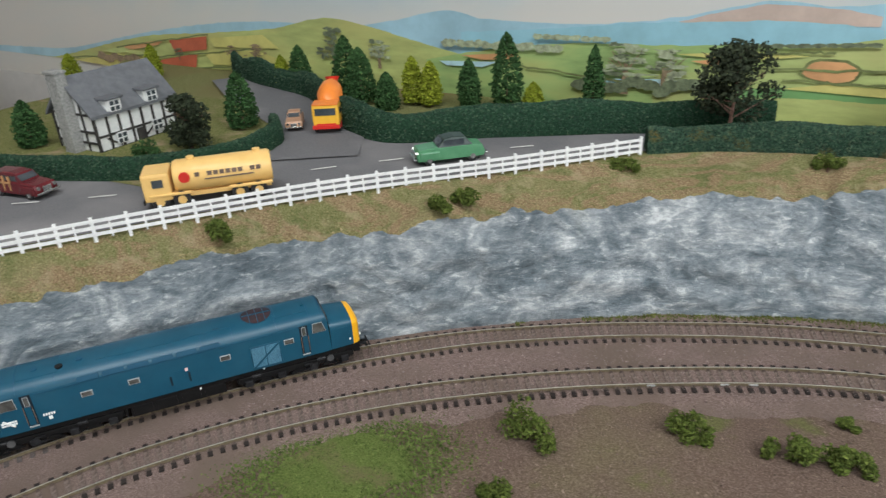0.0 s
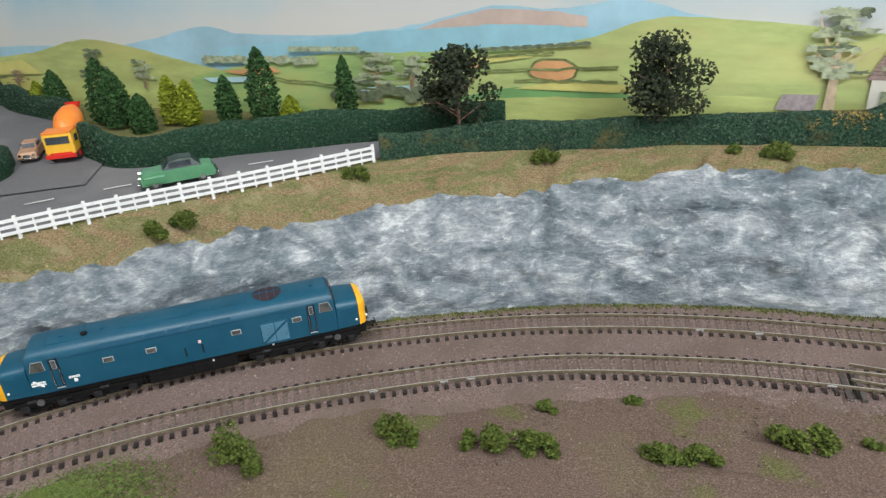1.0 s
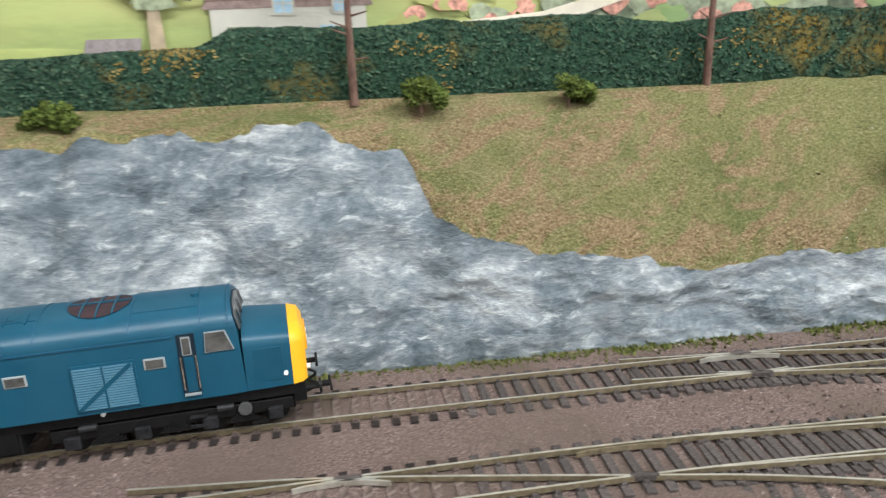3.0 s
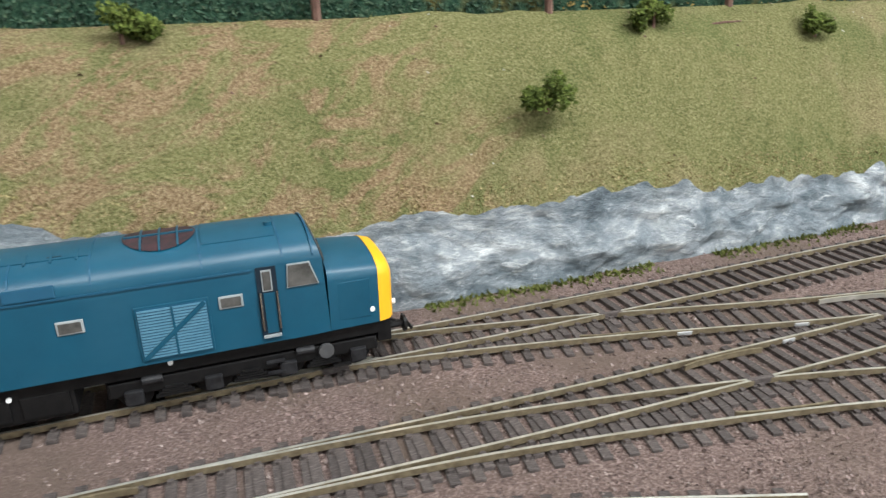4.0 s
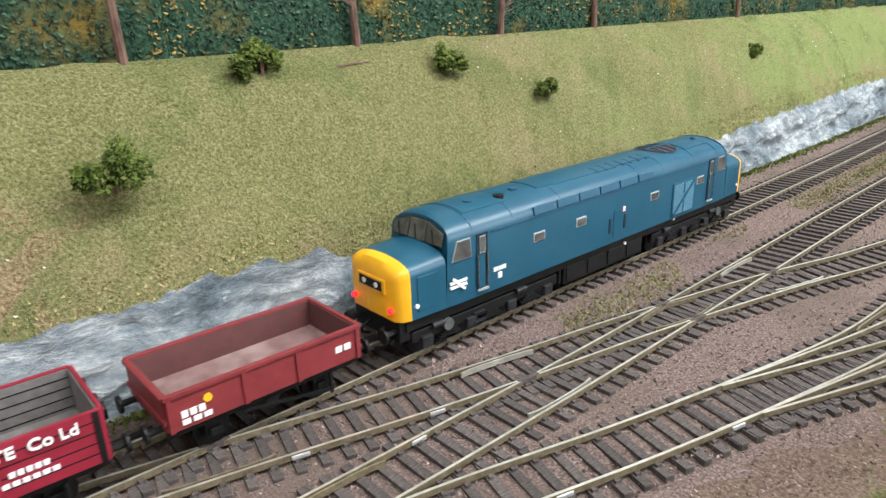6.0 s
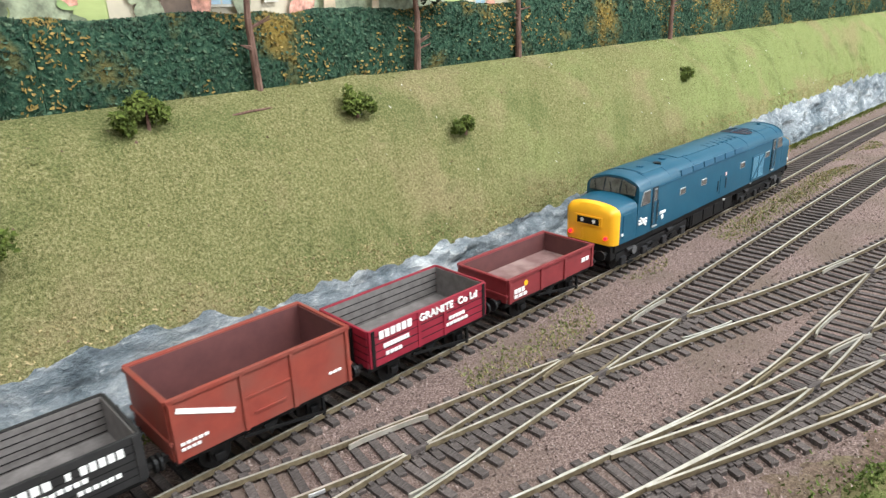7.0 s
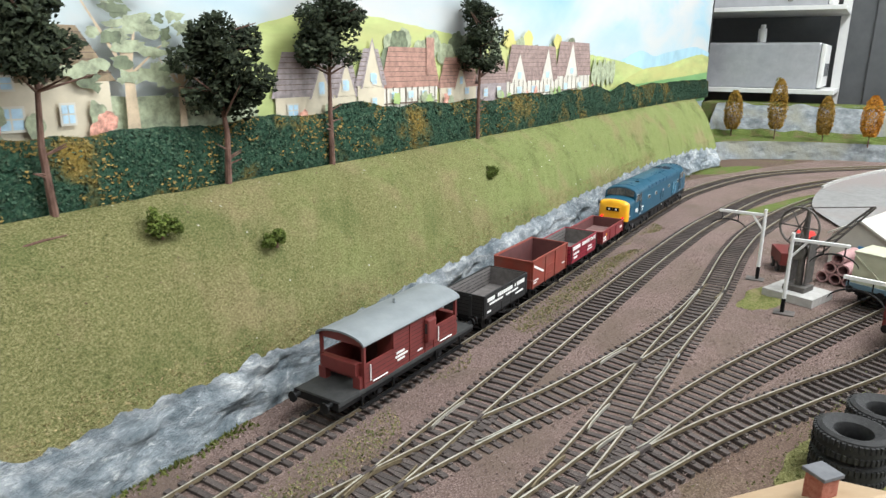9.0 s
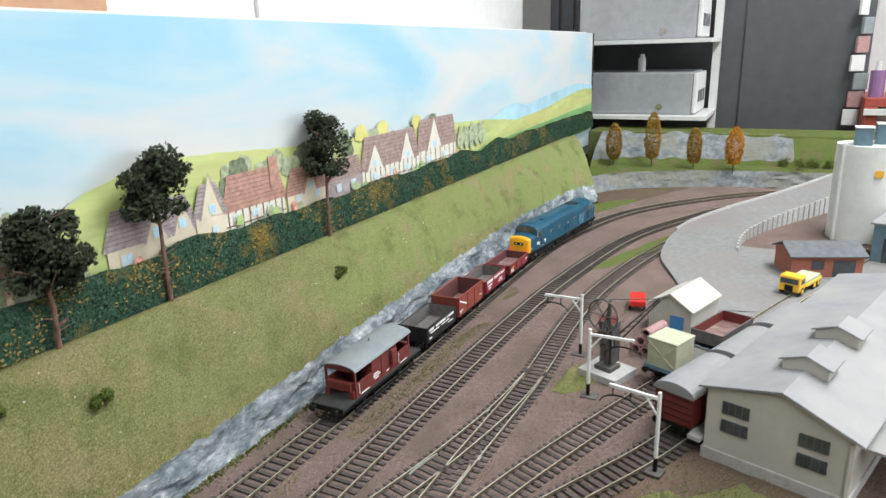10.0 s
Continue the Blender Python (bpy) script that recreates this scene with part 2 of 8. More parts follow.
def box(bm, x0, x1, y0, y1, z0, z1, bevel=0.0, m=None):
    r = bmesh.ops.create_cube(bm, size=1.0, matrix=(m or Matrix()) @ Matrix.LocRotScale(((x0 + x1) / 2, (y0 + y1) / 2, (z0 + z1) / 2), None, (x1 - x0, y1 - y0, z1 - z0)))
    if bevel:
        edges = {e for v in r["verts"] for e in v.link_edges}
        bmesh.ops.bevel(bm, geom=list(edges), offset=bevel, segments=2, profile=0.6, affect="EDGES", clamp_overlap=True)
    return bm


def boxm(x0, x1, y0, y1, z0, z1, bevel=0.0, m=None):
    return box(bmesh.new(), x0, x1, y0, y1, z0, z1, bevel, m)


def rod(bm, a, b, r, seg=8, r2=None):
    a, b = Vector(a), Vector(b)
    d = b - a
    m = Matrix.Translation((a + b) / 2) @ d.to_track_quat("Z", "Y").to_matrix().to_4x4()
    bmesh.ops.create_cone(bm, cap_ends=True, segments=seg, radius1=r, radius2=r if r2 is None else r2, depth=d.length, matrix=m)
    return bm


def rodm(a, b, r, seg=8, r2=None):
    return rod(bmesh.new(), a, b, r, seg, r2)


def loft(sections, caps=True, closed=True):
    """A skin through equal rings of points."""
    bm = bmesh.new()
    rings = [[bm.verts.new(p) for p in ring] for ring in sections]
    n = len(rings[0])
    for a, b in zip(rings, rings[1:]):
        for i in range(n if closed else n - 1):
            j = (i + 1) % n
            bm.faces.new((a[i], a[j], b[j], b[i]))
    if caps and closed:
        bm.faces.new(rings[0][::-1])
        bm.faces.new(rings[-1])
    bmesh.ops.recalc_face_normals(bm, faces=bm.faces)
    return bm


def sheet(rows):
    """An open sheet through rows of points, facing up."""
    bm = loft(rows, caps=False, closed=False)
    bm.normal_update()
    if sum(f.normal.z for f in bm.faces) < 0:
        bmesh.ops.reverse_faces(bm, faces=bm.faces)
    return bm


class Line:
    """A smooth line through a few points, measured along its length."""

    def __init__(self, pts, step=0.004):
        p = [Vector((*q, 0.0)) if len(q) == 2 else Vector(q) for q in pts]
        p = [2 * p[0] - p[1], *p, 2 * p[-1] - p[-2]]
        self.pts = []
        for a, b, c, d in zip(p, p[1:], p[2:], p[3:]):
            k = max(2, int((c - b).length / step))
            for i in range(k):
                t = i / k
                self.pts.append(0.5 * (2 * b + (c - a) * t + (2 * a - 5 * b + 4 * c - d) * t * t + (3 * b - a - 3 * c + d) * t ** 3))
        self.pts.append(p[-2])
        self.s = [0.0]
        for a, b in zip(self.pts, self.pts[1:]):
            self.s.append(self.s[-1] + (b - a).length)
        self.length = self.s[-1]

    def place(self, s):
        i = int(np.clip(np.searchsorted(self.s, s) - 1, 0, len(self.pts) - 2))
        a, b = self.pts[i], self.pts[i + 1]
        d = self.s[i + 1] - self.s[i]
        return a + (b - a) * ((s - self.s[i]) / d)

    def way(self, s):
        return (self.place(s + 0.004) - self.place(s - 0.004)).normalized()

    def nearest(self, x, y):
        return min(zip(self.s, self.pts), key=lambda q: (q[1].x - x) ** 2 + (q[1].y - y) ** 2)[0]


def wobble(p, scale, size, seed=0.0):
    return noise.noise(Vector((p[0] * scale + seed, p[1] * scale, (p[2] if len(p) > 2 else 0) * scale))) * size


# ---- the lie of the land ----
ROAD_Z = 0.112
FOOT = Line([(-1.42, -0.42), (-1.30, -0.235), (-1.218, -0.126), (-1.163, -0.086), (-1.084, -0.027), (-0.985, 0.031), (-0.90, 0.066), (-0.817, 0.094), (-0.70, 0.113),
             (-0.60, 0.117), (-0.50, 0.115), (-0.38, 0.112), (-0.2, 0.107), (0, 0.105), (0.4, 0.105), (0.75, 0.107), (0.98, 0.10), (1.1, 0.075)])
TOP = Line([(-1.45, -0.40), (-1.335, -0.228), (-1.24, -0.114), (-1.19, -0.062), (-1.12, 0.002), (-1.03, 0.08), (-0.95, 0.135), (-0.86, 0.164), (-0.74, 0.184),
            (-0.60, 0.192), (-0.50, 0.19), (-0.38, 0.183), (-0.2, 0.175), (0, 0.175), (0.4, 0.175), (0.75, 0.175), (1.02, 0.175), (1.25, 0.17)])
BOARD = [(-3.1, 0.478), (-2.3, 0.39), (-1.4, 0.29), (-0.85, 0.252), (-0.5, 0.222), (-0.1, 0.198), (1.5, 0.198)]


def board_y(x):
    return float(np.interp(x, [p[0] for p in BOARD], [p[1] for p in BOARD]))


def rock_height(x):
    return float(np.interp(x, [-1.45, -0.9, -0.75, -0.6, -0.56, -0.522, -0.505, -0.455, -0.38, -0.22, -0.15, 0, 0.3, 0.7, 1.1], [0.085, 0.088, 0.098, 0.104, 0.104, 0.093, 0.064, 0.042, 0.033, 0.034, 0.028, 0.024, 0.034, 0.04, 0.03]))


N_ST = 1100
rock_rows, grass_rows, dry_rows = [], [], []
for i in range(N_ST):
    u = i / (N_ST - 1)
    f, t = FOOT.place(u * FOOT.length), None
    # the partner on the top line: the nearest fraction along it
    t = TOP.place(float(np.interp(u, [k / 17 for k in range(18)], [k / 17 for k in range(18)])) * TOP.length)
    h = rock_height(f.x)
    tall = min(1.0, max(0.0, (h - 0.03) / 0.06))
    lean = 0.12 + 0.33 * tall + float(np.interp(f.x, [-0.9, -0.66, -0.52, -0.49], [0.0, 0.2, 0.2, 0.0]))
    rock, grass = [], []
    edge = wobble((f.x, f.y, 0), 30, 0.009 * (0.4 + 0.6 * tall)) + wobble((f.x, f.y, 3), 75, 0.005) + wobble((f.x, f.y, 9), 210, 0.0022)
    top = h + edge
    for k in range(27):
        v = k / 26
        q = f.lerp(t, lean * v ** (1.0 + 0.5 * tall))
        z = -0.006 + (top + 0.006) * v
        n = wobble((q.x * 0.6, q.y * 0.6, z * 1.3), 45, 0.007, 7) + wobble((q.x * 0.8, q.y * 0.8, z * 1.3), 120, 0.0030, 3) + wobble((q.x, q.y, z * 1.3), 330, 0.0014, 5)
        q = q + Vector((-0.2, -1, 0)) * n * (0.3 + 0.7 * math.sin(math.pi * min(1, v * 1.0)))
        rock.append((q.x, q.y, z))
    start = Vector(rock[-1])
    end = Vector((t.x, t.y, ROAD_Z))
    for k in range(17):
        v = k / 16
        q = start.lerp(end, v)
        z = start.z + (end.z - start.z) * (1 - (1 - v) ** (1.7 - 0.5 * tall))
        n = wobble((q.x, q.y, z), 30, 0.004) + wobble((q.x, q.y, z), 90, 0.0007)
        grass.append((q.x, q.y, z + (n if 0 < k < 16 else 0) + (0.0006 if k else 0)))
    rock_rows.append(rock)
    grass_rows.append(grass)
setting("rock_face", sheet(rock_rows), "rock", "rough grey and white painted plaster rock face", "rock face", True)
cut = [i for i, r in enumerate(rock_rows) if -0.50 < r[0][0] < -0.335]
setting("grass_bank", sheet(grass_rows[:cut[0] + 1]), "slope", "narrow straw and green grass strip above the rocks", "grass bank", True)
setting("brown_bank", sheet(grass_rows[cut[0]:cut[-1] + 2]), "slope", "bare brown and green earth bank", "earth bank", True)
setting("grass_slope", sheet(grass_rows[cut[-1] + 1:]), "slope", "olive green flock grass slope", "grass slope", True)

# plateau behind the bank, up to the backdrop
rows = []
for i in range(0, N_ST, 10):
    e = Vector(grass_rows[i][-1])
    x2 = e.x - max(0.0, -0.9 - e.x) * 0.9
    far = Vector((x2, board_y(x2) + 0.01, ROAD_Z - 0.001))
    rows.append([e.lerp(far, k / 12) + Vector((0, 0, -0.0005 if k else 0)) for k in range(13)])
setting("plateau", sheet(rows), "grass", "flat grassy ground behind the bank", "ground")

# ground sheet of the layout
rows = [[(x, y, -0.006 + wobble((x, y, 0), 12, 0.0012) + wobble((x, y, 0), 60, 0.0006)) for y in np.linspace(-0.75, 0.3, 90)] for x in np.linspace(-1.7, 1.75, 260)]
setting("ground", sheet(rows), "earth", "brown scatter earth of the layout", "ground", True)

# ---- tracks ----
TRACKS = {
    "main": [(-1.40, -0.47), (-1.30, -0.275), (-1.194, -0.145), (-1.105, -0.066), (-1.022, -0.0145), (-0.954, 0.0185), (-0.868, 0.051), (-0.779, 0.0725), (-0.693, 0.0835), (-0.6, 0.086), (-0.46, 0.083),
             (-0.25, 0.0755), (-0.09, 0.0725), (0.06, 0.068), (0.3, 0.066), (0.6, 0.068), (0.8, 0.056), (1.02, -0.002), (1.2, -0.128), (1.32, -0.27), (1.4, -0.45)],
    "near": [(-1.30, -0.41), (-1.249, -0.306), (-1.212, -0.251), (-1.164, -0.196), (-1.103, -0.142), (-1.036, -0.096), (-0.965, -0.056), (-0.882, -0.0175), (-0.814, 0.0055), (-0.736, 0.0195), (-0.66, 0.0265), (-0.53, 0.0265),
             (-0.43, 0.024), (-0.294, 0.016), (-0.14, 0.0105), (0.0, 0.009), (0.23, 0.0075), (0.42, 0.004), (0.6, -0.007), (0.834, -0.042), (1.0, -0.107), (1.15, -0.192), (1.27, -0.32), (1.33, -0.46)],
    "crossover": [(-0.42, 0.0862), (-0.34, 0.076), (-0.259, 0.0585), (-0.17, 0.0345), (-0.08, 0.0145), (0.007, -0.0085), (0.065, -0.027), (0.15, -0.0465), (0.24, -0.0602), (0.32, -0.0645)],
    "siding": [(-0.42, 0.0236), (-0.33, 0.0135), (-0.23, -0.0065), (-0.156, -0.0285), (-0.1, -0.0435), (-0.03, -0.0585), (0.05, -0.0625), (0.15, -0.0625), (0.3, -0.0645), (0.464, -0.058), (0.6, -0.064),
               (0.784, -0.097), (0.958, -0.16), (1.136, -0.27), (1.22, -0.4)],
    "yard_upper": [(-0.13, -0.0355), (-0.035, -0.0615), (0.017, -0.0725), (0.075, -0.0875), (0.142, -0.1065), (0.21, -0.130), (0.3, -0.163), (0.45, -0.222), (0.62, -0.285), (0.9, -0.395)],
    "yard_lower": [(-0.11, -0.0415), (-0.037, -0.0705), (0.018, -0.0905), (0.076, -0.114), (0.145, -0.149), (0.21, -0.184), (0.27, -0.21), (0.4, -0.262), (0.55, -0.318)],
    "near_siding": [(-0.62, 0.0365), (-0.55, 0.0275), (-0.454, 0.0075), (-0.40, -0.005), (-0.337, -0.026), (-0.27, -0.052)],
}
LINES = {k: Line(v) for k, v in TRACKS.items()}
GAUGE = 0.0188
RAIL_W = 0.00115


def rail_skin(line, side, w, z0, z1):
    rings = []
    n = max(4, int(line.length / 0.008))
    for i in range(n + 1):
        s = line.length * i / n
        p, d = line.place(s), line.way(s)
        q = Vector((-d.y, d.x, 0))
        c = p + q * side
        rings.append([c + q * w / 2 + Vector((0, 0, z0)), c + q * w / 2 + Vector((0, 0, z1)), c - q * w / 2 + Vector((0, 0, z1)), c - q * w / 2 + Vector((0, 0, z0))])
    return loft(rings)


def sleeper_mesh():
    bm = boxm(-0.0016, 0.0016, -0.016, 0.016, -0.0045, -0.0022, 0.0)
    for y in (-GAUGE / 2, GAUGE / 2):
        for k in (-1, 1):
            box(bm, -0.0009, 0.0009, y + k * 0.0013 - 0.0007, y + k * 0.0013 + 0.0007, -0.0022, -0.0012)
    return add_mesh("sleeper", bm, "sleeper")




def dusty_sleeper():
    """Sleepers buried in ballast dust between the rails, bare and dark at their ends."""
    m = blank("sleeper_dusty")
    grain, ramp, span, mix, calc, axis, finish = nodes_of(m)
    speck = grain(600, detail=4)
    c = ramp(speck, [(0.34, (0.075, 0.053, 0.046)), (0.50, (0.135, 0.10, 0.085)), (0.66, (0.22, 0.17, 0.145))])
    ends = span(calc("ADD", calc("ABSOLUTE", axis(1), 0.0), calc("MULTIPLY", calc("SUBTRACT", speck, 0.5), 0.003)), 0.0108, 0.0126)
    return finish(mix(ends, c, (0.028, 0.022, 0.02)), speck, 0.4, 0.95, 0.2)


M["sleeper_dusty"] = dusty_sleeper()
SLEEPER = sleeper_mesh()
SLEEPER_DUSTY = SLEEPER.copy()
SLEEPER_DUSTY.materials[0] = M["sleeper_dusty"]
for k, (name, line) in enumerate(LINES.items()):
    tr = thing("railway_track", "model railway track with brown rails and dark sleepers on ballast", "track", "railway tracks")
    for side in (-GAUGE / 2, GAUGE / 2):
        r = part("rail", rail_skin(line, side, RAIL_W, -0.0022, -0.0001 - 0.00004 * k), "rail", tr)
        part("railhead", rail_skin(line, side, RAIL_W * 0.75, -0.0003, -0.00004 * k), "rail_top", r, "bright worn rail top")
    n = int(line.length / 0.0078)
    far = bmesh.new()
    lo = max(0, (n - 300) // 2)
    for i in range(n):
        s = (i + 0.5) * line.length / n
        p, d = line.place(s), line.way(s)
        m = Matrix.Translation((p.x, p.y, -0.00025 * k)) @ pose(0, 0, 0, 0, 0, math.degrees(math.atan2(d.y, d.x)) + random.uniform(-1.2, 1.2))
        if name == "main":
            near_view = -1.3 < p.x < 0.95
        else:
            near_view = True
        if near_view and i < 300 or name == "main" and lo <= i < lo + 300:
            o = new("sleeper", SLEEPER_DUSTY if p.x < -0.5 else SLEEPER)
            o.parent, o.matrix_local = tr, m
        else:
            box(far, -0.0016, 0.0016, -0.016, 0.016, -0.0045, -0.0022, 0, m)
    if len(far.verts):
        tagged(part("sleepers", far, "sleeper", tr), kind="stuff")
    else:
        far.free()

# crossings: black plastic frogs, check rails beside the opposite rail, wing tips
RAILS = []
for name, line in LINES.items():
    n = int(line.length / 0.004)
    for side in (-1, 1):
        pts = []
        for i in range(n + 1):
            s = line.length * i / n
            p, d = line.place(s), line.way(s)
            pts.append((p.x - d.y * side * GAUGE / 2, p.y + d.x * side * GAUGE / 2, s))
        RAILS.append((name, side, np.array(pts)))
TRACK_OBS = dict(zip(LINES, [o for o in scene.collection.objects if o.name.split(".")[0] == "railway_track"]))
FROG = add_mesh("frog", boxm(-0.0050, 0.0050, -0.0009, 0.0009, -0.0022, 0.00012, 0.0003), "sleeper")
made = []
for i, (na, sa, pa) in enumerate(RAILS):
    for nb, sb, pb in RAILS[i + 1:]:
        if na == nb:
            continue
        a0, a1, b0, b1 = pa[:-1, None, :2], pa[1:, None, :2], pb[None, :-1, :2], pb[None, 1:, :2]
        da, db, ab = a1 - a0, b1 - b0, b0 - a0
        det = da[..., 0] * db[..., 1] - da[..., 1] * db[..., 0]
        det = np.where(np.abs(det) < 1e-12, 1e-12, det)
        ta = (ab[..., 0] * db[..., 1] - ab[..., 1] * db[..., 0]) / det
        tb = (ab[..., 0] * da[..., 1] - ab[..., 1] * da[..., 0]) / det
        for ia, ib in zip(*np.nonzero((ta >= 0) & (ta < 1) & (tb >= 0) & (tb < 1))):
            ua, ub = pa[ia + 1, :2] - pa[ia, :2], pb[ib + 1, :2] - pb[ib, :2]
            ang = math.degrees(math.acos(min(1.0, abs(ua @ ub) / (np.linalg.norm(ua) * np.linalg.norm(ub)))))
            c = pa[ia, :2] + ua * ta[ia, ib]
            if ang < 4 or c[0] > 0.62 or any(np.hypot(*(c - q)) < 0.012 for q in made):
                continue
            made.append(c)
            mid = ua / np.linalg.norm(ua) + ub / np.linalg.norm(ub)
            fr = new("frog", FROG)
            fr.parent = TRACK_OBS[na]
            fr.matrix_local = pose(c[0], c[1], 0, 0, 0, math.degrees(math.atan2(mid[1], mid[0])))
            fr["label"] = "black plastic crossing"
            for nm, sd, s0 in ((na, sa, pa[ia, 2]), (nb, sb, pb[ib, 2])):
                ln = LINES[nm]
                lo, hi = max(0.002, s0 - 0.017), min(ln.length - 0.002, s0 + 0.017)
                rings = []
                for s in np.linspace(lo, hi, 9):
                    p, d = ln.place(float(s)), ln.way(float(s))
                    flare = 0.0016 + 0.0011 * (abs(s - s0) / 0.017) ** 4
                    o = -sd * (GAUGE / 2 - flare)
                    e = Vector((-d.y, d.x, 0))
                    rings.append([p + e * (o + k) + Vector((0, 0, z)) for k, z in ((0.0004, -0.0022), (0.0004, -0.0002), (-0.0004, -0.0002), (-0.0004, -0.0022))])
                part("check_rail", loft(rings), "rail_top" if len(made) % 2 else "rail", TRACK_OBS[nm], "short check rail")
# bright metal rail joiners
M["solder"] = material("solder", [(0.48, 0.49, 0.50), (0.70, 0.70, 0.70)], 300, 0.35, 0.4, metal=0.6)
JOINER = add_mesh("rail_joiner", boxm(-0.0030, 0.0030, -0.0011, 0.0011, -0.0022, -0.0006, 0.0004), "solder")
for x, y in ((-0.718, 0.0715), (-0.676, 0.0752), (-0.633, 0.017), (-0.893, -0.037), (-0.236, 0.037), (-0.203, 0.0275), (-0.19, 0.026), (-0.191, -0.028), (-0.124, -0.047), (-0.943, -0.056), (-0.878, -0.027), (0.05, -0.072), (0.16, -0.072), (0.23, -0.032)):
    name, side, pts = min(RAILS, key=lambda r: ((r[2][:, 0] - x) ** 2 + (r[2][:, 1] - y) ** 2).min())
    i = int(np.clip(((pts[:, 0] - x) ** 2 + (pts[:, 1] - y) ** 2).argmin(), 1, len(pts) - 2))
    d = pts[i + 1, :2] - pts[i - 1, :2]
    j = new("rail_joiner", JOINER)
    j.parent = TRACK_OBS[name]
    j.matrix_local = pose(pts[i, 0], pts[i, 1], 0, 0, 0, math.degrees(math.atan2(d[1], d[0])))
    j["label"] = "silvery metal rail joiner"
# point tie bars: long dark sleepers with a moving bar
for x, y, turn in ((-0.621, 0.0265, 1),):
    tb = thing("point_tie_bar", "black point tie bar across the track", "tie bar", "point tie bars", pose(x, y, 0, 0, 0, turn))
    for dx in (-0.0045, 0.0045):
        part("long_sleeper", boxm(dx - 0.0018, dx + 0.0018, -0.020, 0.016, -0.0044, -0.0020, 0.0002), "sleeper", tb)
    part("bar", boxm(-0.0010, 0.0010, -0.019, 0.014, -0.0030, -0.0018, 0.0002), "black", tb)

# ballast sheet under the tracks
LOWER = Line([(-1.45, -0.62), (-1.24, -0.35), (-1.10, -0.185), (-1.0, -0.115), (-0.85, -0.046), (-0.7, -0.012), (-0.55, -0.005), (-0.42, -0.05), (-0.3, -0.075), (-0.15, -0.075), (-0.05, -0.11), (0.05, -0.14), (0.15, -0.18), (0.35, -0.26), (0.6, -0.33), (1.0, -0.42), (1.3, -0.55)])
rows = []
for i in range(360):
    u = i / 359
    a, b = FOOT.place(u * FOOT.length) + Vector((0, 0.012, 0)), LOWER.place(u * LOWER.length)
    if u > 0.9:
        a = a + Vector((0.28 * (u - 0.9) / 0.1, -0.2 * (u - 0.9) / 0.1, 0))
    rows.append([])
    for k in range(28):
        q = a.lerp(b, k / 27)
        low = 0.0036 * max(0.0, (k - 19) / 8) ** 1.3
        rows[-1].append((q.x + wobble(q, 60, 0.008) * (k == 27), q.y + wobble(q, 45, 0.018, 5) * max(0, k - 22) / 5, (-0.0028 if q.x < -0.55 else -0.0028 - 0.0011 * min(1.0, (q.x + 0.55) / 0.15)) - low + wobble(q, 90, 0.0006)))
setting("ballast_bed", sheet(rows), "ballast", "reddish brown granite chip ballast", "ballast", True)


# ---- hedges ----
M["leaf_hedge"] = material("leaf_hedge", [(0.015, 0.036, 0.024), (0.036, 0.070, 0.046), (0.085, 0.12, 0.07)], 300, 0.9, random=0.5, island=True, spec=0.15)
M["leaf_yellow"] = material("leaf_yellow", [(0.09, 0.08, 0.022), (0.20, 0.145, 0.045), (0.31, 0.22, 0.085)], 300, 0.9, random=0.4, island=True, spec=0.15)


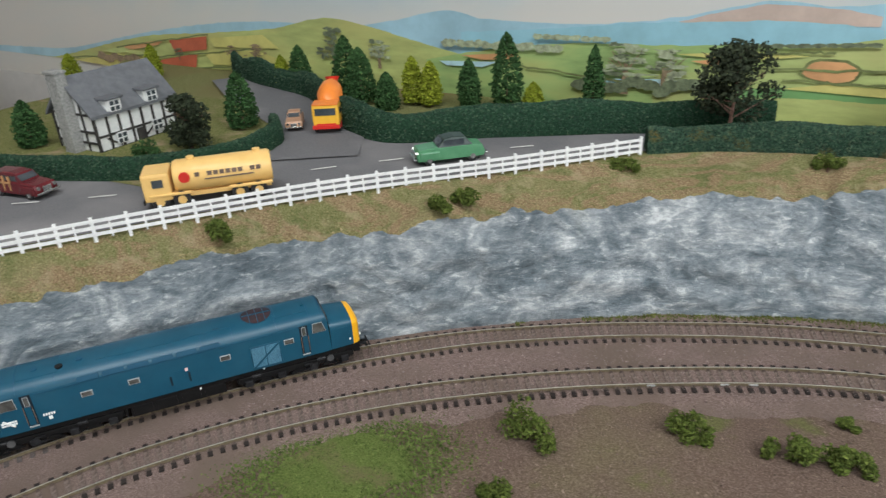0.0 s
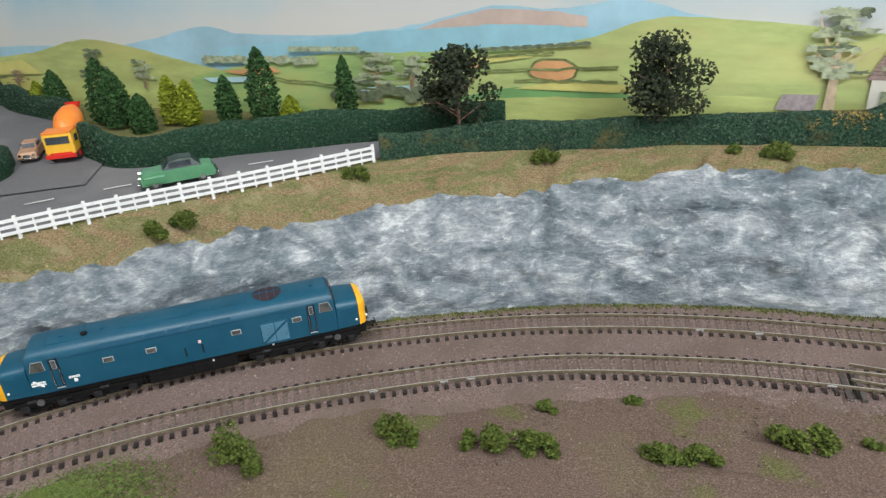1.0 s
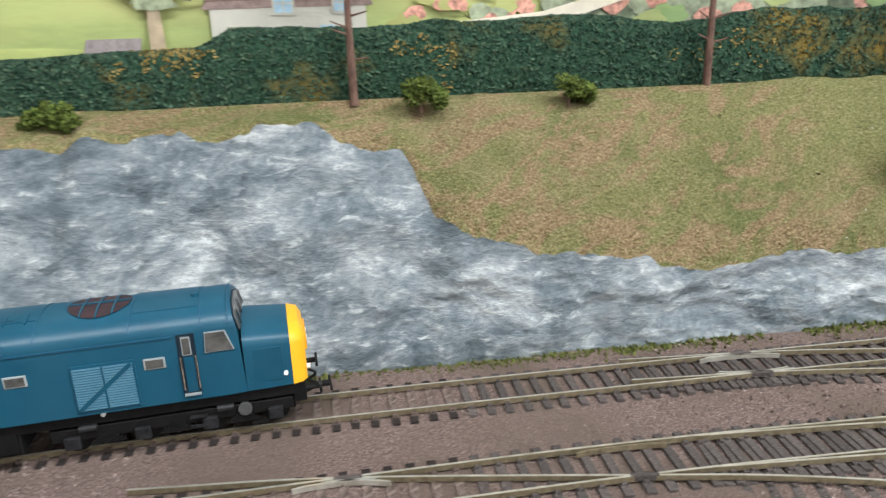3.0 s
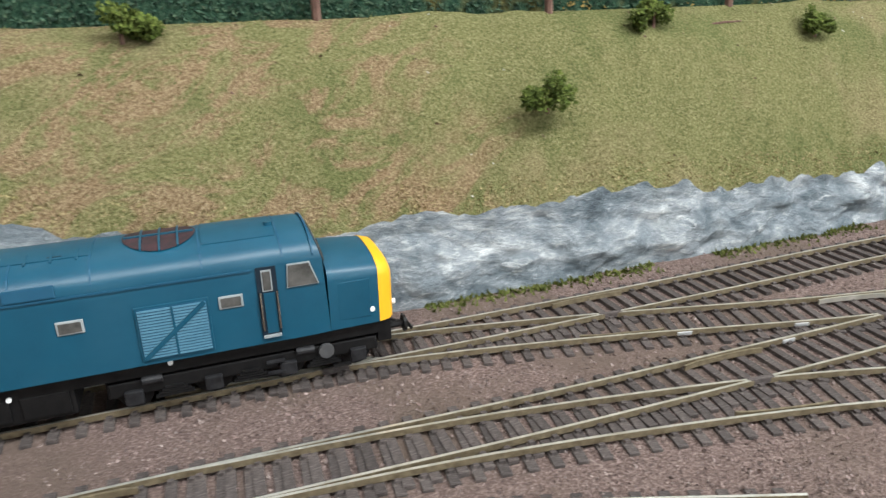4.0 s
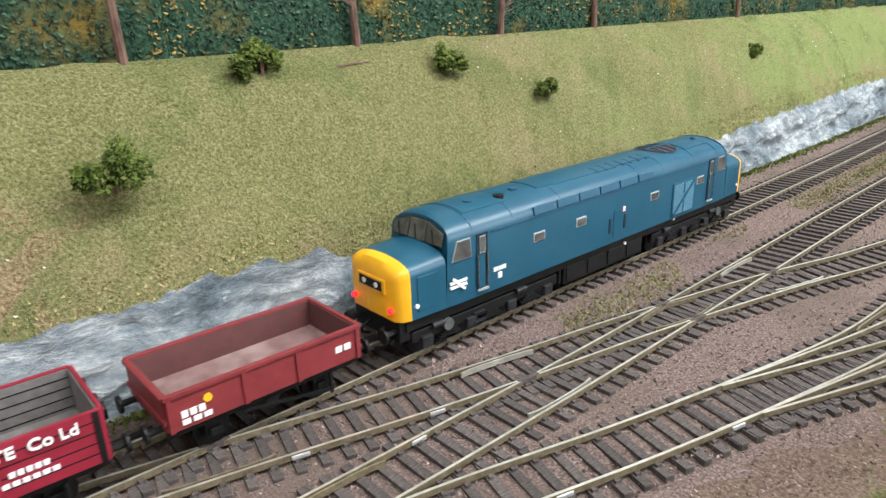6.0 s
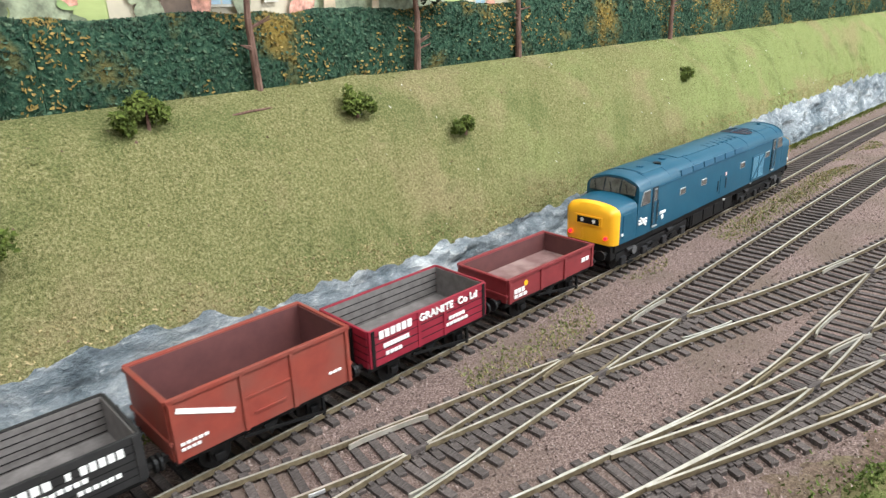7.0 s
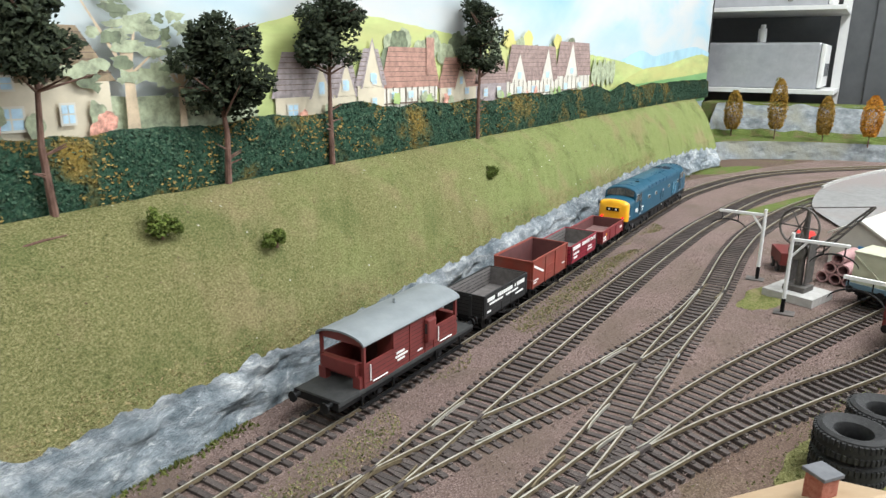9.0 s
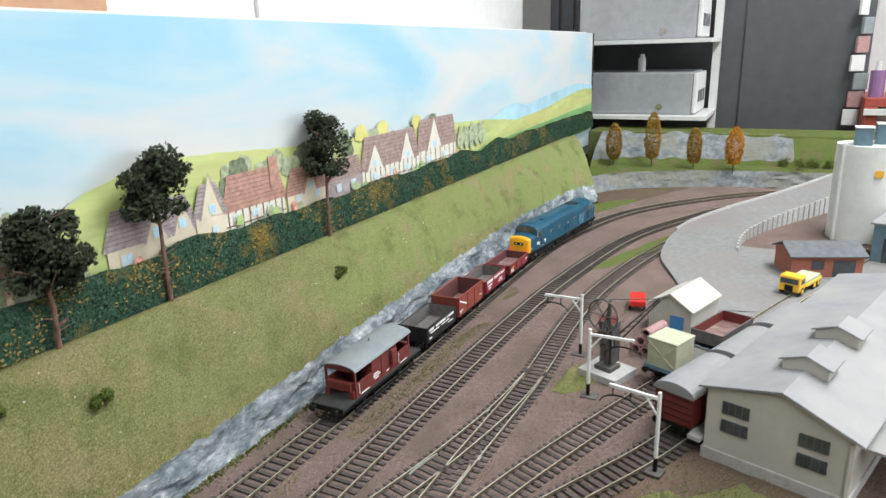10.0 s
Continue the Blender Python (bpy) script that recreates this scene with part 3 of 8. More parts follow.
def hedge(pts, width, height, mat, label, seed=0.0, base=ROAD_Z, taper=None, leaves=0, yellow=0.0):
    line = Line(pts)
    rings = []
    n = int(line.length / 0.005)
    for i in range(n + 1):
        s = line.length * i / n
        p, d = line.place(s), line.way(s)
        q = Vector((-d.y, d.x, 0))
        h = height * (1 + 0.24 * noise.noise(Vector((s * 13 + seed, seed, 0))) + 0.05 * noise.noise(Vector((s * 60, seed, 4))))
        if taper:
            h *= float(np.interp(p.x, *taper))
        ring = []
        for a, z in ((0.5, 0.0), (0.52, 0.3), (0.5, 0.62), (0.42, 0.9), (0.2, 1.0), (-0.1, 1.01), (-0.36, 0.92), (-0.48, 0.66), (-0.52, 0.3), (-0.5, 0.0)):
            r = 1 + 0.12 * noise.noise(Vector((s * 90 + seed, a * 6, z * 5)))
            c = p + q * (a * width * r)
            ring.append((c.x, c.y, base - 0.003 + (h + 0.003) * z))
        rings.append(ring)
    H = thing("hedge", label, "hedge", "hedges")
    part("core", loft(rings), mat, H, "", True)
    rnd = random.Random(int(seed) + 500)
    sets = {"leaf_hedge": [], "leaf_yellow": []}
    for _ in range(leaves):
        i = rnd.randrange(n)
        u = rnd.uniform(4.0, 8.99)
        k = int(u)
        a, b, c = Vector(rings[i][k]), Vector(rings[i][k + 1]), Vector(rings[i + 1][k])
        v = a + (b - a) * (u - k) + (c - a) * rnd.random()
        patchy = noise.noise(Vector((v.x * 22 + seed, v.z * 26, 0))) + 0.35 * noise.noise(Vector((v.x * 120, v.z * 120, 2)))
        sets["leaf_yellow" if patchy > 0.42 - yellow and rnd.random() < 0.8 else "leaf_hedge"].append(v + Vector((0, -0.0004, 0)))
    for m, spots in sets.items():
        if not spots:
            continue
        verts, faces = [], []
        for c in spots:
            a = Vector((rnd.gauss(0, 1), rnd.gauss(0, 0.6), rnd.gauss(0, 1))).normalized()
            e = a.orthogonal().normalized()
            sz = 0.0021 * rnd.uniform(0.6, 1.3)
            k = len(verts)
            verts += [tuple(c - a * sz * 0.5), tuple(c + e * sz * 0.4), tuple(c + a * sz * 0.5), tuple(c - e * sz * 0.4)]
            faces.append((k, k + 1, k + 2, k + 3))
        me = bpy.data.meshes.new("foliage")
        me.from_pydata(verts, [], faces)
        me.materials.append(M[m])
        ob = new("foliage", me)
        ob.parent = H
        ob["label"] = "yellowing foliage" if m == "leaf_yellow" else "dark green foliage"
        ob["kind"] = "stuff"
    return H


hedge([(-0.995, 0.122), (-0.93, 0.152), (-0.82, 0.177), (-0.70, 0.196), (-0.5, 0.202), (-0.38, 0.196), (-0.2, 0.186)], 0.014, 0.037, "hedge", "long green rubberised hedge with yellowing patches on the bank top", 1, taper=([-1.0, -0.86, -0.75, -0.68, -0.6, -0.585, -0.5], [0.62, 0.62, 0.66, 0.70, 0.76, 0.94, 1.0]), leaves=17000, yellow=-0.05)
hedge([(-0.2, 0.186), (0.2, 0.186), (0.7, 0.187), (1.46, 0.188)], 0.014, 0.037, "hedge", "long green rubberised hedge with yellowing patches below the village scene", 5, leaves=30000, yellow=0.27)
hedge([(-1.64, 0.305), (-1.55, 0.25), (-1.42, 0.20), (-1.33, 0.125), (-1.275, 0.088), (-1.22, 0.076), (-1.13, 0.128), (-1.02, 0.178), (-0.9, 0.208)], 0.013, 0.031, "hedge_dark", "dark green hedge with pale top along the road", 9, leaves=9000, yellow=-0.6)
hedge([(-1.8, -0.22), (-1.6, -0.16), (-1.46, -0.122), (-1.375, -0.09), (-1.33, -0.045), (-1.33, 0.022), (-1.36, 0.06)], 0.012, 0.022, "hedge_dark", "dark green garden hedge round the cottage", 13, leaves=6000, yellow=-0.6)

# backdrop board
rows = [[(x, board_y(x), z) for z in np.linspace(0.06, 0.335, 6)] for x in np.linspace(-3.05, 1.5, 96)]
bm = sheet(rows)
bmesh.ops.recalc_face_normals(bm, faces=bm.faces)
setting("backdrop", bm, "sky_paint", "painted sky backdrop board", "backdrop")


# ---- the room round the layout ----
M["room_white"] = material("room_white", [(0.72, 0.70, 0.67), (0.78, 0.76, 0.73)], 30, 0.8)
M["room_floor"] = material("room_floor", [(0.20, 0.16, 0.13), (0.26, 0.21, 0.17)], 20, 0.7)
setting("floor", boxm(-3.2, 3.2, -2.6, 1.2, -1.0, -0.95), "room_floor", "dull brown room floor", "floor")
setting("ceiling", boxm(-3.2, 3.2, -2.6, 1.2, 1.5, 1.55), "room_white", "plain white ceiling", "ceiling")
setting("wall_north", boxm(-3.2, 3.2, 1.2, 1.25, -1.0, 1.55), "room_white", "plain white wall", "wall")
setting("wall_west", boxm(-3.25, -3.2, -2.6, 1.25, -1.0, 1.55), "room_white", "plain white wall", "wall")
setting("wall_east", boxm(3.2, 3.25, -2.6, 1.25, -1.0, 1.55), "room_white", "plain white wall", "wall")
setting("wall_south", boxm(-3.2, 3.2, -2.65, -2.6, -1.0, 1.55), "room_white", "plain white wall", "wall")


# ---- the train ----
def wheelset(parent, x, r=0.006):
    for y in (-0.0085, 0.0085):
        part("wheel", rodm((x, y - 0.0012, r), (x, y + 0.0012, r), r, 16), "black", parent)


def buffers(parent, x, d, z=0.0135):
    for y in (-0.0115, 0.0115):
        b = part("buffer", rodm((x, y, z), (x + d * 0.005, y, z), 0.0012, 8), "black", parent)
        part("buffer_head", rodm((x + d * 0.005, y, z), (x + d * 0.006, y, z), 0.003, 12), "black", b)


BODY = 0.263


def loco():
    L = thing("diesel_locomotive", "blue diesel locomotive with yellow ends and black bogies", "locomotive")
    hl = BODY / 2
    w = 0.0178
    z0, zs, zr = 0.0185, 0.0448, 0.0537

    def ring(x, wide, top, side, k=16, p=0.85):
        pts = [(x, -wide, z0), (x, -wide, side)]
        for i in range(1, k):
            a = math.pi * i / k
            pts.append((x, -wide * math.cos(a), side + (top - side) * math.sin(a) ** p))
        return pts + [(x, wide, side), (x, wide, z0)]

    nose = 0.0225

    def cab_end(d):
        """The end of the body shell, its upper part leaning back over the windscreens."""
        out = []
        for x, y, z in ring(d * (hl - nose), w - 0.0004, zr - 0.0012, zs):
            out.append((x - d * 0.0036 * max(0.0, z - 0.0405) / (zr - 0.0405), y, z))
        return out

    xs = [-hl + nose + 0.0055, hl - nose - 0.0055]
    body = part("body", loft([cab_end(-1), ring(xs[0], w, zr, zs), ring(xs[1], w, zr, zs), cab_end(1)]), "loco_blue", L, "rail blue painted body shell", True)

    def roof_z(y):
        c = min(1.0, abs(y) / w)
        return zs + (zr - zs) * max(0.0, math.sin(math.acos(c))) ** 0.85

    # body side: f is the distance from the front end
    def side_box(name, f0, f1, za, zb, out, mat, label="", y0=w, parent=body, bev=0.0):
        for s in (-1, 1):
            part(name, boxm(hl - f1, hl - f0, s * y0 - abs(out), s * y0 + abs(out), za, zb, bev), mat, parent, label)

    for f in (0.053, 0.098, 0.158, 0.187):
        side_box("window_surround", f - 0.0037, f + 0.0037, 0.0330, 0.0373, 0.0004, "loco_silver", "pale window surround", bev=0.0003)
        side_box("window", f - 0.0030, f + 0.0030, 0.0336, 0.0367, 0.0006, "loco_glass")
    # radiator grille with its slats and diagonal brace
    side_box("grille_frame", 0.0595, 0.0808, 0.0198, 0.0380, 0.00045, "loco_blue", bev=0.0002)
    side_box("grille_back", 0.0602, 0.0801, 0.0205, 0.0373, 0.00055, "loco_panel", "shaded grille opening")
    for k in range(17):
        z = 0.0208 + k * 0.00097
        side_box("grille_slat", 0.0603, 0.0800, z, z + 0.00058, 0.0009, "loco_grille", "lighter blue grille slat")
    for s in (-1, 1):
        m = Matrix.Translation((hl - 0.0702, s * (w + 0.0009), 0.0289)) @ pose(0, 0, 0, 0, -40, 0)
        part("grille_brace", boxm(-0.0124, 0.0124, -0.0003, 0.0003, -0.0007, 0.0007, 0, m), "loco_blue", body)
        part("grille_bar", boxm(hl - 0.0705, hl - 0.0699, s * w - 0.0011, s * w + 0.0011, 0.0206, 0.0372), "loco_blue", body)
    # cab doors, windows and handrails at both ends
    for d in (-1, 1):
        for s in (-1, 1):
            def bx(name, f0, f1, za, zb, out, mat, label=""):
                xa, xb = sorted((d * (hl - f0), d * (hl - f1)))
                return part(name, boxm(xa, xb, s * w - out, s * w + out, za, zb), mat, body, label)
            # no recess is cut: its shade is the dark colour round the door leaf
            bx("cab_door", 0.0385, 0.0447, 0.0215, 0.0450, 0.0003, "loco_dark", "flat cab door panel, coloured dark for the shade of its recess")
            bx("door_window_frame", 0.0400, 0.0432, 0.0368, 0.0440, 0.0005, "loco_silver")
            bx("door_window", 0.0404, 0.0428, 0.0373, 0.0435, 0.0007, "loco_glass")
            bx("door_leaf", 0.0394, 0.0430, 0.0222, 0.0362, 0.0005, "loco_blue")
            for f in (0.0388, 0.0440):
                part("handrail", rodm((d * (hl - f), s * (w + 0.0009), 0.0235), (d * (hl - f), s * (w + 0.0009), 0.0368), 0.00035, 6), "chrome", body, "bright handrail")
            bx("door_step", 0.0388, 0.0444, 0.0208, 0.0216, 0.0011, "loco_silver")
            for name, grow, out, mat in (("cab_window_surround", 0.0004, 0.0004, "loco_silver"), ("cab_window", 0.0, 0.0007, "loco_glass")):
                pane = [(0.0352 + grow, 0.0372 - grow), (0.0257 - grow * 1.2, 0.0372 - grow), (0.0282 - grow, 0.0444 + grow), (0.0346 + grow, 0.0444 + grow)]
                part(name, loft([[(d * (hl - f), s * w + k, z) for f, z in pane] for k in (-out, out)]), mat, body, "cab side window" if name == "cab_window" else "")
            part("marker", rodm((d * (hl - 0.0080), s * (w - 0.002), 0.0238), (d * (hl - 0.0080), s * (w - 0.0003), 0.0238), 0.0009, 10), "white", body, "small white marker")
            part("nose_panel", boxm(min(d * (hl - 0.0085), d * (hl - 0.0195)), max(d * (hl - 0.0085), d * (hl - 0.0195)), s * (w - 0.0008) - 0.0003, s * (w - 0.0008) + 0.0003, 0.0215, 0.0352, 0.0002), "loco_blue", body)
    # badge and number, drawn as plain bars
    for s in (-1, 1):
        yb = s * (w + 0.0002)
        for z in (0.0281, 0.0263):
            part("badge_bar", boxm(-hl + 0.0240, -hl + 0.0330, yb - 0.0003, yb + 0.0003, z - 0.00055, z + 0.00055), "white", body, "white badge bar")
        for x, z, half_long in ((0.0285, 0.0272, 0.0016), (0.0265, 0.0291, 0.0014), (0.0305, 0.0253, 0.0014)):
            m = Matrix.Translation((-hl + x, yb + s * 0.0003, z)) @ pose(0, 0, 0, 0, 38, 0)
            part("badge_stroke", boxm(-half_long, half_long, -0.0003, 0.0003, -0.00055, 0.00055, 0, m), "white", body, "white badge stroke")
        for k in range(5):
            part("number_bar", boxm(-hl + 0.0480 + k * 0.0015, -hl + 0.0491 + k * 0.0015, s * w - 0.0004, s * w + 0.0004, 0.0266, 0.0283), "white", body)
        part("crest", boxm(-hl + 0.0506, -hl + 0.0530, s * w - 0.0004, s * w + 0.0004, 0.0230, 0.0256, 0.0004), "white", body, "white crest")
        part("warning_flash", boxm(hl - 0.1255, hl - 0.1235, s * w - 0.0004, s * w + 0.0004, 0.0328, 0.0352), "loco_flash", body, "pale pink warning label")
        for f in (0.1226, 0.1348):
            part("door_slot", boxm(hl - f - 0.0014, hl - f, s * w - 0.0003, s * w + 0.0003, 0.0240, 0.0312), "loco_dark", body)
        part("boiler_door", boxm(hl - 0.1325, hl - 0.1265, s * w - 0.00025, s * w + 0.00025, 0.0215, 0.0345), "loco_blue", body)
        part("gutter", boxm(-hl + 0.047, hl - 0.046, s * (w + 0.0001) - 0.0003, s * (w + 0.0001) + 0.0003, 0.0442, 0.0448), "loco_panel", body)
        # cantrail louvres
        for k in range(6):
            xa = -hl + 0.0725 + k * 0.0155
            yy = s * (w - 0.00015)
            m = Matrix.Translation((xa + 0.0066, yy, 0.0470)) @ pose(0, 0, 0, s * 9, 0, 0)
            part("roof_louvre", boxm(-0.0066, 0.0066, -0.0004, 0.0004, -0.0019, 0.0019, 0.0003, m), "loco_panel", body)
    # roof panels, fan and exhaust
    for x, wx, wy in ((hl - 0.048, 0.011, 0.0105), (hl - 0.112, 0.022, 0.008), (-hl + 0.115, 0.03, 0.008), (-hl + 0.05, 0.012, 0.0105), (-0.012, 0.024, 0.009)):
        rings = []
        for k in range(9):
            y = -wy + 2 * wy * k / 8
            rings.append([(x - wx, y, roof_z(y) + 0.0003), (x + wx, y, roof_z(y) + 0.0003), (x + wx, y, roof_z(y) - 0.001), (x - wx, y, roof_z(y) - 0.001)])
        part("roof_panel", loft(rings), "loco_blue", body, "", True)
    for x in (hl - 0.0265, hl - 0.036, hl - 0.060, hl - 0.0905, 0.02, -0.04, -hl + 0.06, -hl + 0.037):
        rings = []
        for k in range(13):
            a = math.pi * (0.06 + 0.88 * k / 12)
            y = -w * math.cos(a)
            rings.append([(x - 0.0003, y, roof_z(y) - 0.0006), (x - 0.0003, y, roof_z(y) + 0.00025), (x + 0.0003, y, roof_z(y) + 0.00025), (x + 0.0003, y, roof_z(y) - 0.0006)])
        part("roof_seam", loft(rings), "loco_panel", body)
    rings = []
    for r in (0.02, 0.3, 0.55, 0.8, 1.0):
        rings.append([(hl - 0.0712 + 0.0108 * r * math.cos(u), 0.0108 * r * math.sin(u), roof_z(0.0108 * r * math.sin(u)) + 0.00035) for u in np.linspace(0, 2 * math.pi, 29)])
    fo = part("fan_well", sheet(rings), "loco_fan", body, "dark reddish radiator fan under a round grille")
    for k in (-1, 0, 1):
        x = hl - 0.0712 + k * 0.0054
        ye = 0.0108 * math.sqrt(1 - (k * 0.48) ** 2)
        part("fan_bar", loft([[(x - 0.0003, y, roof_z(y) + 0.0002), (x - 0.0003, y, roof_z(y) + 0.0008), (x + 0.0003, y, roof_z(y) + 0.0008), (x + 0.0003, y, roof_z(y) + 0.0002)] for y in np.linspace(-ye, ye, 9)]), "loco_blue", fo)
    part("fan_bar", boxm(hl - 0.0815, hl - 0.0609, -0.0004, 0.0004, zr - 0.0002, zr + 0.0008), "loco_blue", fo)
    part("exhaust_port", rodm((-hl + 0.063, -0.006, roof_z(0.006) - 0.001), (-hl + 0.063, -0.006, roof_z(0.006) + 0.0009), 0.0024, 16), "black", body, "round black exhaust port")
    for k in range(7):
        x = hl - 0.094 - 0.0068 * k
        part("roof_rib", loft([[(x - 0.0003, y, roof_z(y) - 0.0004), (x - 0.0003, y, roof_z(y) + 0.0005), (x + 0.0003, y, roof_z(y) + 0.0005), (x + 0.0003, y, roof_z(y) - 0.0004)] for y in np.linspace(-0.0095, -0.003, 6)]), "loco_blue", body)
    for x in (-hl + 0.048, -hl + 0.075):
        part("roof_hatch", rodm((x, -0.003, zr - 0.001), (x, -0.003, zr + 0.0007), 0.0022, 14), "loco_panel", body)
    part("roof_vent", rodm((hl - 0.038, -0.003, zr - 0.001), (hl - 0.038, -0.003, zr + 0.0012), 0.0014, 12), "loco_blue", body)
    part("roof_vent", boxm(hl - 0.102, hl - 0.098, -0.007, -0.005, zr - 0.002, zr - 0.0002), "loco_dark", body)
    for d in (-1, 1):
        a, b, c, e = d * (hl - nose), d * (hl - 0.0055), d * (hl - 0.0018), d * hl
        part("nose", loft([ring(a, w - 0.0004, 0.0430, 0.0362, 16, 0.7), ring(b, w - 0.0010, 0.0415, 0.0355, 16, 0.7)]), "loco_blue", L, "blue nose", True)
        ye = part("nose_end", loft([ring(b, w - 0.0009, 0.0417, 0.0356, 16, 0.7), ring(c, w - 0.0020, 0.0408, 0.0350, 16, 0.7), ring(e, w - 0.0046, 0.0380, 0.0338, 16, 0.7)]), "yellow", L, "yellow warning end", True)
        xo = e + d * 0.0003
        part("headcode_box", boxm(min(e, xo + d * 0.0006), max(e, xo + d * 0.0006), -0.0088, 0.0088, 0.0285, 0.0342, 0.0002), "yellow", ye)
        part("headcode_panel", boxm(min(xo, xo + d * 0.0007), max(xo, xo + d * 0.0007), -0.0072, 0.0072, 0.0294, 0.0333), "black", ye, "black headcode panel")
        for y in (-0.0038, 0.0038):
            part("marker_light", rodm((xo + d * 0.0005, y, 0.0314), (xo + d * 0.0010, y, 0.0314), 0.0011, 12), "white", ye)
        for y in (-0.0118, 0.0118):
            part("tail_lamp", rodm((e - d * 0.0005, y, 0.0228), (e + d * 0.0014, y, 0.0228), 0.0010, 12), "tail_glow" if d < 0 else "white", ye, "glowing red tail lamp" if d < 0 else "")
        part("door_handle", boxm(min(e, xo), max(e, xo), 0.0035, 0.0045, 0.0205, 0.0255), "yellow", ye)
        # cab windscreens round the front of the roof
        fx = d * (hl - nose)
        def screen(y, z, k):
            return (fx - d * 0.0036 * max(0.0, z - 0.0405) / (zr - 0.0405) + d * k, y, z)

        for y0, y1 in ((-0.0150, -0.0058), (-0.0050, 0.0050), (0.0058, 0.0150)):
            tops = [min(zr - 0.0028, roof_z(y) - 0.0022) for y in (y0, y1)]
            for name, grow, ka, kb, mat in (("screen_surround", 0.0004, 0.0001, 0.0004, "loco_dark"), ("windscreen", 0.0, 0.0002, 0.0008, "loco_glass")):
                part(name, loft([[screen(y0 - grow, 0.0432 - grow, k), screen(y1 + grow, 0.0432 - grow, k), screen(y1 + grow, tops[1] + grow, k), screen(y0 - grow, tops[0] + grow, k)] for k in (ka, kb)]), mat, L, "cab windscreen" if name == "windscreen" else "")
            part("wiper", rodm(screen((y0 + y1) / 2, 0.0434, 0.0011), screen((y0 + y1) / 2 + 0.002, 0.0485, 0.0011), 0.0002, 5), "black", L)
        buffers(L, d * (hl - 0.001), d)
        part("buffer_beam", boxm(min(d * (hl - 0.006), d * (hl - 0.001)), max(d * (hl - 0.006), d * (hl - 0.001)), -0.0145, 0.0145, 0.0095, 0.0190, 0.0004), "black", L)
        hook = part("coupling", boxm(min(d * (hl - 0.002), d * (hl + 0.009)), max(d * (hl - 0.002), d * (hl + 0.009)), -0.0016, 0.0016, 0.0072, 0.0084), "black", L, "black tension-lock coupling")
        part("coupling_bar", rodm((d * (hl + 0.009), -0.006, 0.0078), (d * (hl + 0.009), 0.006, 0.0078), 0.0006, 6), "black", hook)
        for y in (-0.005, 0.0045):
            bm = bmesh.new()
            pts = [Vector((d * (hl - 0.001 + 0.0045 * math.sin(u * math.pi)), y + 0.001 * u, 0.0135 - 0.006 * u)) for u in np.linspace(0, 1, 7)]
            for p, q in zip(pts, pts[1:]):
                rod(bm, p, q, 0.0006, 6)
            part("brake_pipe", bm, "black", L)
    part("underframe", boxm(-hl + 0.004, hl - 0.004, -0.0152, 0.0152, 0.0135, 0.0188), "black", L)
    for x0, x1, zl in ((-0.034, 0.030, 0.0048), (-0.0375, -0.036, 0.006)):
        part("fuel_tank", boxm(x0, x1, -0.0148, 0.0148, zl, 0.0150, 0.0008), "black", L, "black tanks and battery boxes")
    for s in (-1, 1):
        for x in (-0.026, -0.010, 0.006, 0.022):
            part("battery_cover", boxm(x - 0.0065, x + 0.0065, s * 0.0150 - 0.0004, s * 0.0150 + 0.0004, 0.0062, 0.0135, 0.0003), "black", L)
        part("white_dot", rodm((0.013, s * 0.0152, 0.0142), (0.013, s * 0.0160, 0.0142), 0.0008, 10), "white", L, "small white dot")
        part("white_dot", rodm((0.058, s * 0.0150, 0.0168), (0.058, s * 0.0160, 0.0168), 0.0008, 10), "white", L, "small white dot")
    for d in (-1, 1):
        bogie = part("bogie", boxm(d * 0.082 - 0.044, d * 0.082 + 0.044, -0.0120, 0.0120, 0.0055, 0.0140, 0.0008), "black", L, "black eight-wheel bogie")
        for s in (-1, 1):
            part("bogie_frame", boxm(d * 0.082 - 0.043, d * 0.082 + 0.043, s * 0.0138 - 0.0009, s * 0.0138 + 0.0009, 0.0072, 0.0122, 0.0006), "black", bogie)
            for k in (-0.036, -0.012, 0.012, 0.036):
                x = d * 0.082 + k
                part("axlebox", boxm(x - 0.0028, x + 0.0028, s * 0.0150 - 0.0011, s * 0.0150 + 0.0011, 0.0042, 0.0092, 0.0006), "bogie_grey", bogie, "greasy axlebox")
            for k in (-0.024, 0.0, 0.024):
                x = d * 0.082 + k
                bm = bmesh.new()
                for j in range(4):
                    box(bm, x - 0.0058 + j * 0.001, x + 0.0058 - j * 0.001, s * 0.0149 - 0.0007, s * 0.0149 + 0.0007, 0.0052 + j * 0.0009, 0.0059 + j * 0.0009)
                part("leaf_spring", bm, "black", bogie)
            part("roller_cover", rodm((d * 0.107, s * 0.0150, 0.0105), (d * 0.107, s * 0.0163, 0.0105), 0.0026, 14), "bogie_disc", bogie, "dull grey round axle cover")
            for k in (-0.030, 0.018):
                part("brake_cylinder", rodm((d * 0.082 + k - 0.003, s * 0.0152, 0.0120), (d * 0.082 + k + 0.003, s * 0.0152, 0.0120), 0.0013, 10), "bogie_grey", bogie)
            for k in (0.0, 0.004):
                part("cab_step", boxm(d * 0.090 - 0.003, d * 0.090 + 0.003, s * 0.0160 - 0.0008, s * 0.0160 + 0.0008, 0.0060 + k, 0.0066 + k), "bogie_grey", bogie)
            part("footstep", boxm(d * 0.112 - 0.003, d * 0.112 + 0.003, s * 0.0162 - 0.0008, s * 0.0162 + 0.0008, 0.0040, 0.0046), "black", bogie)
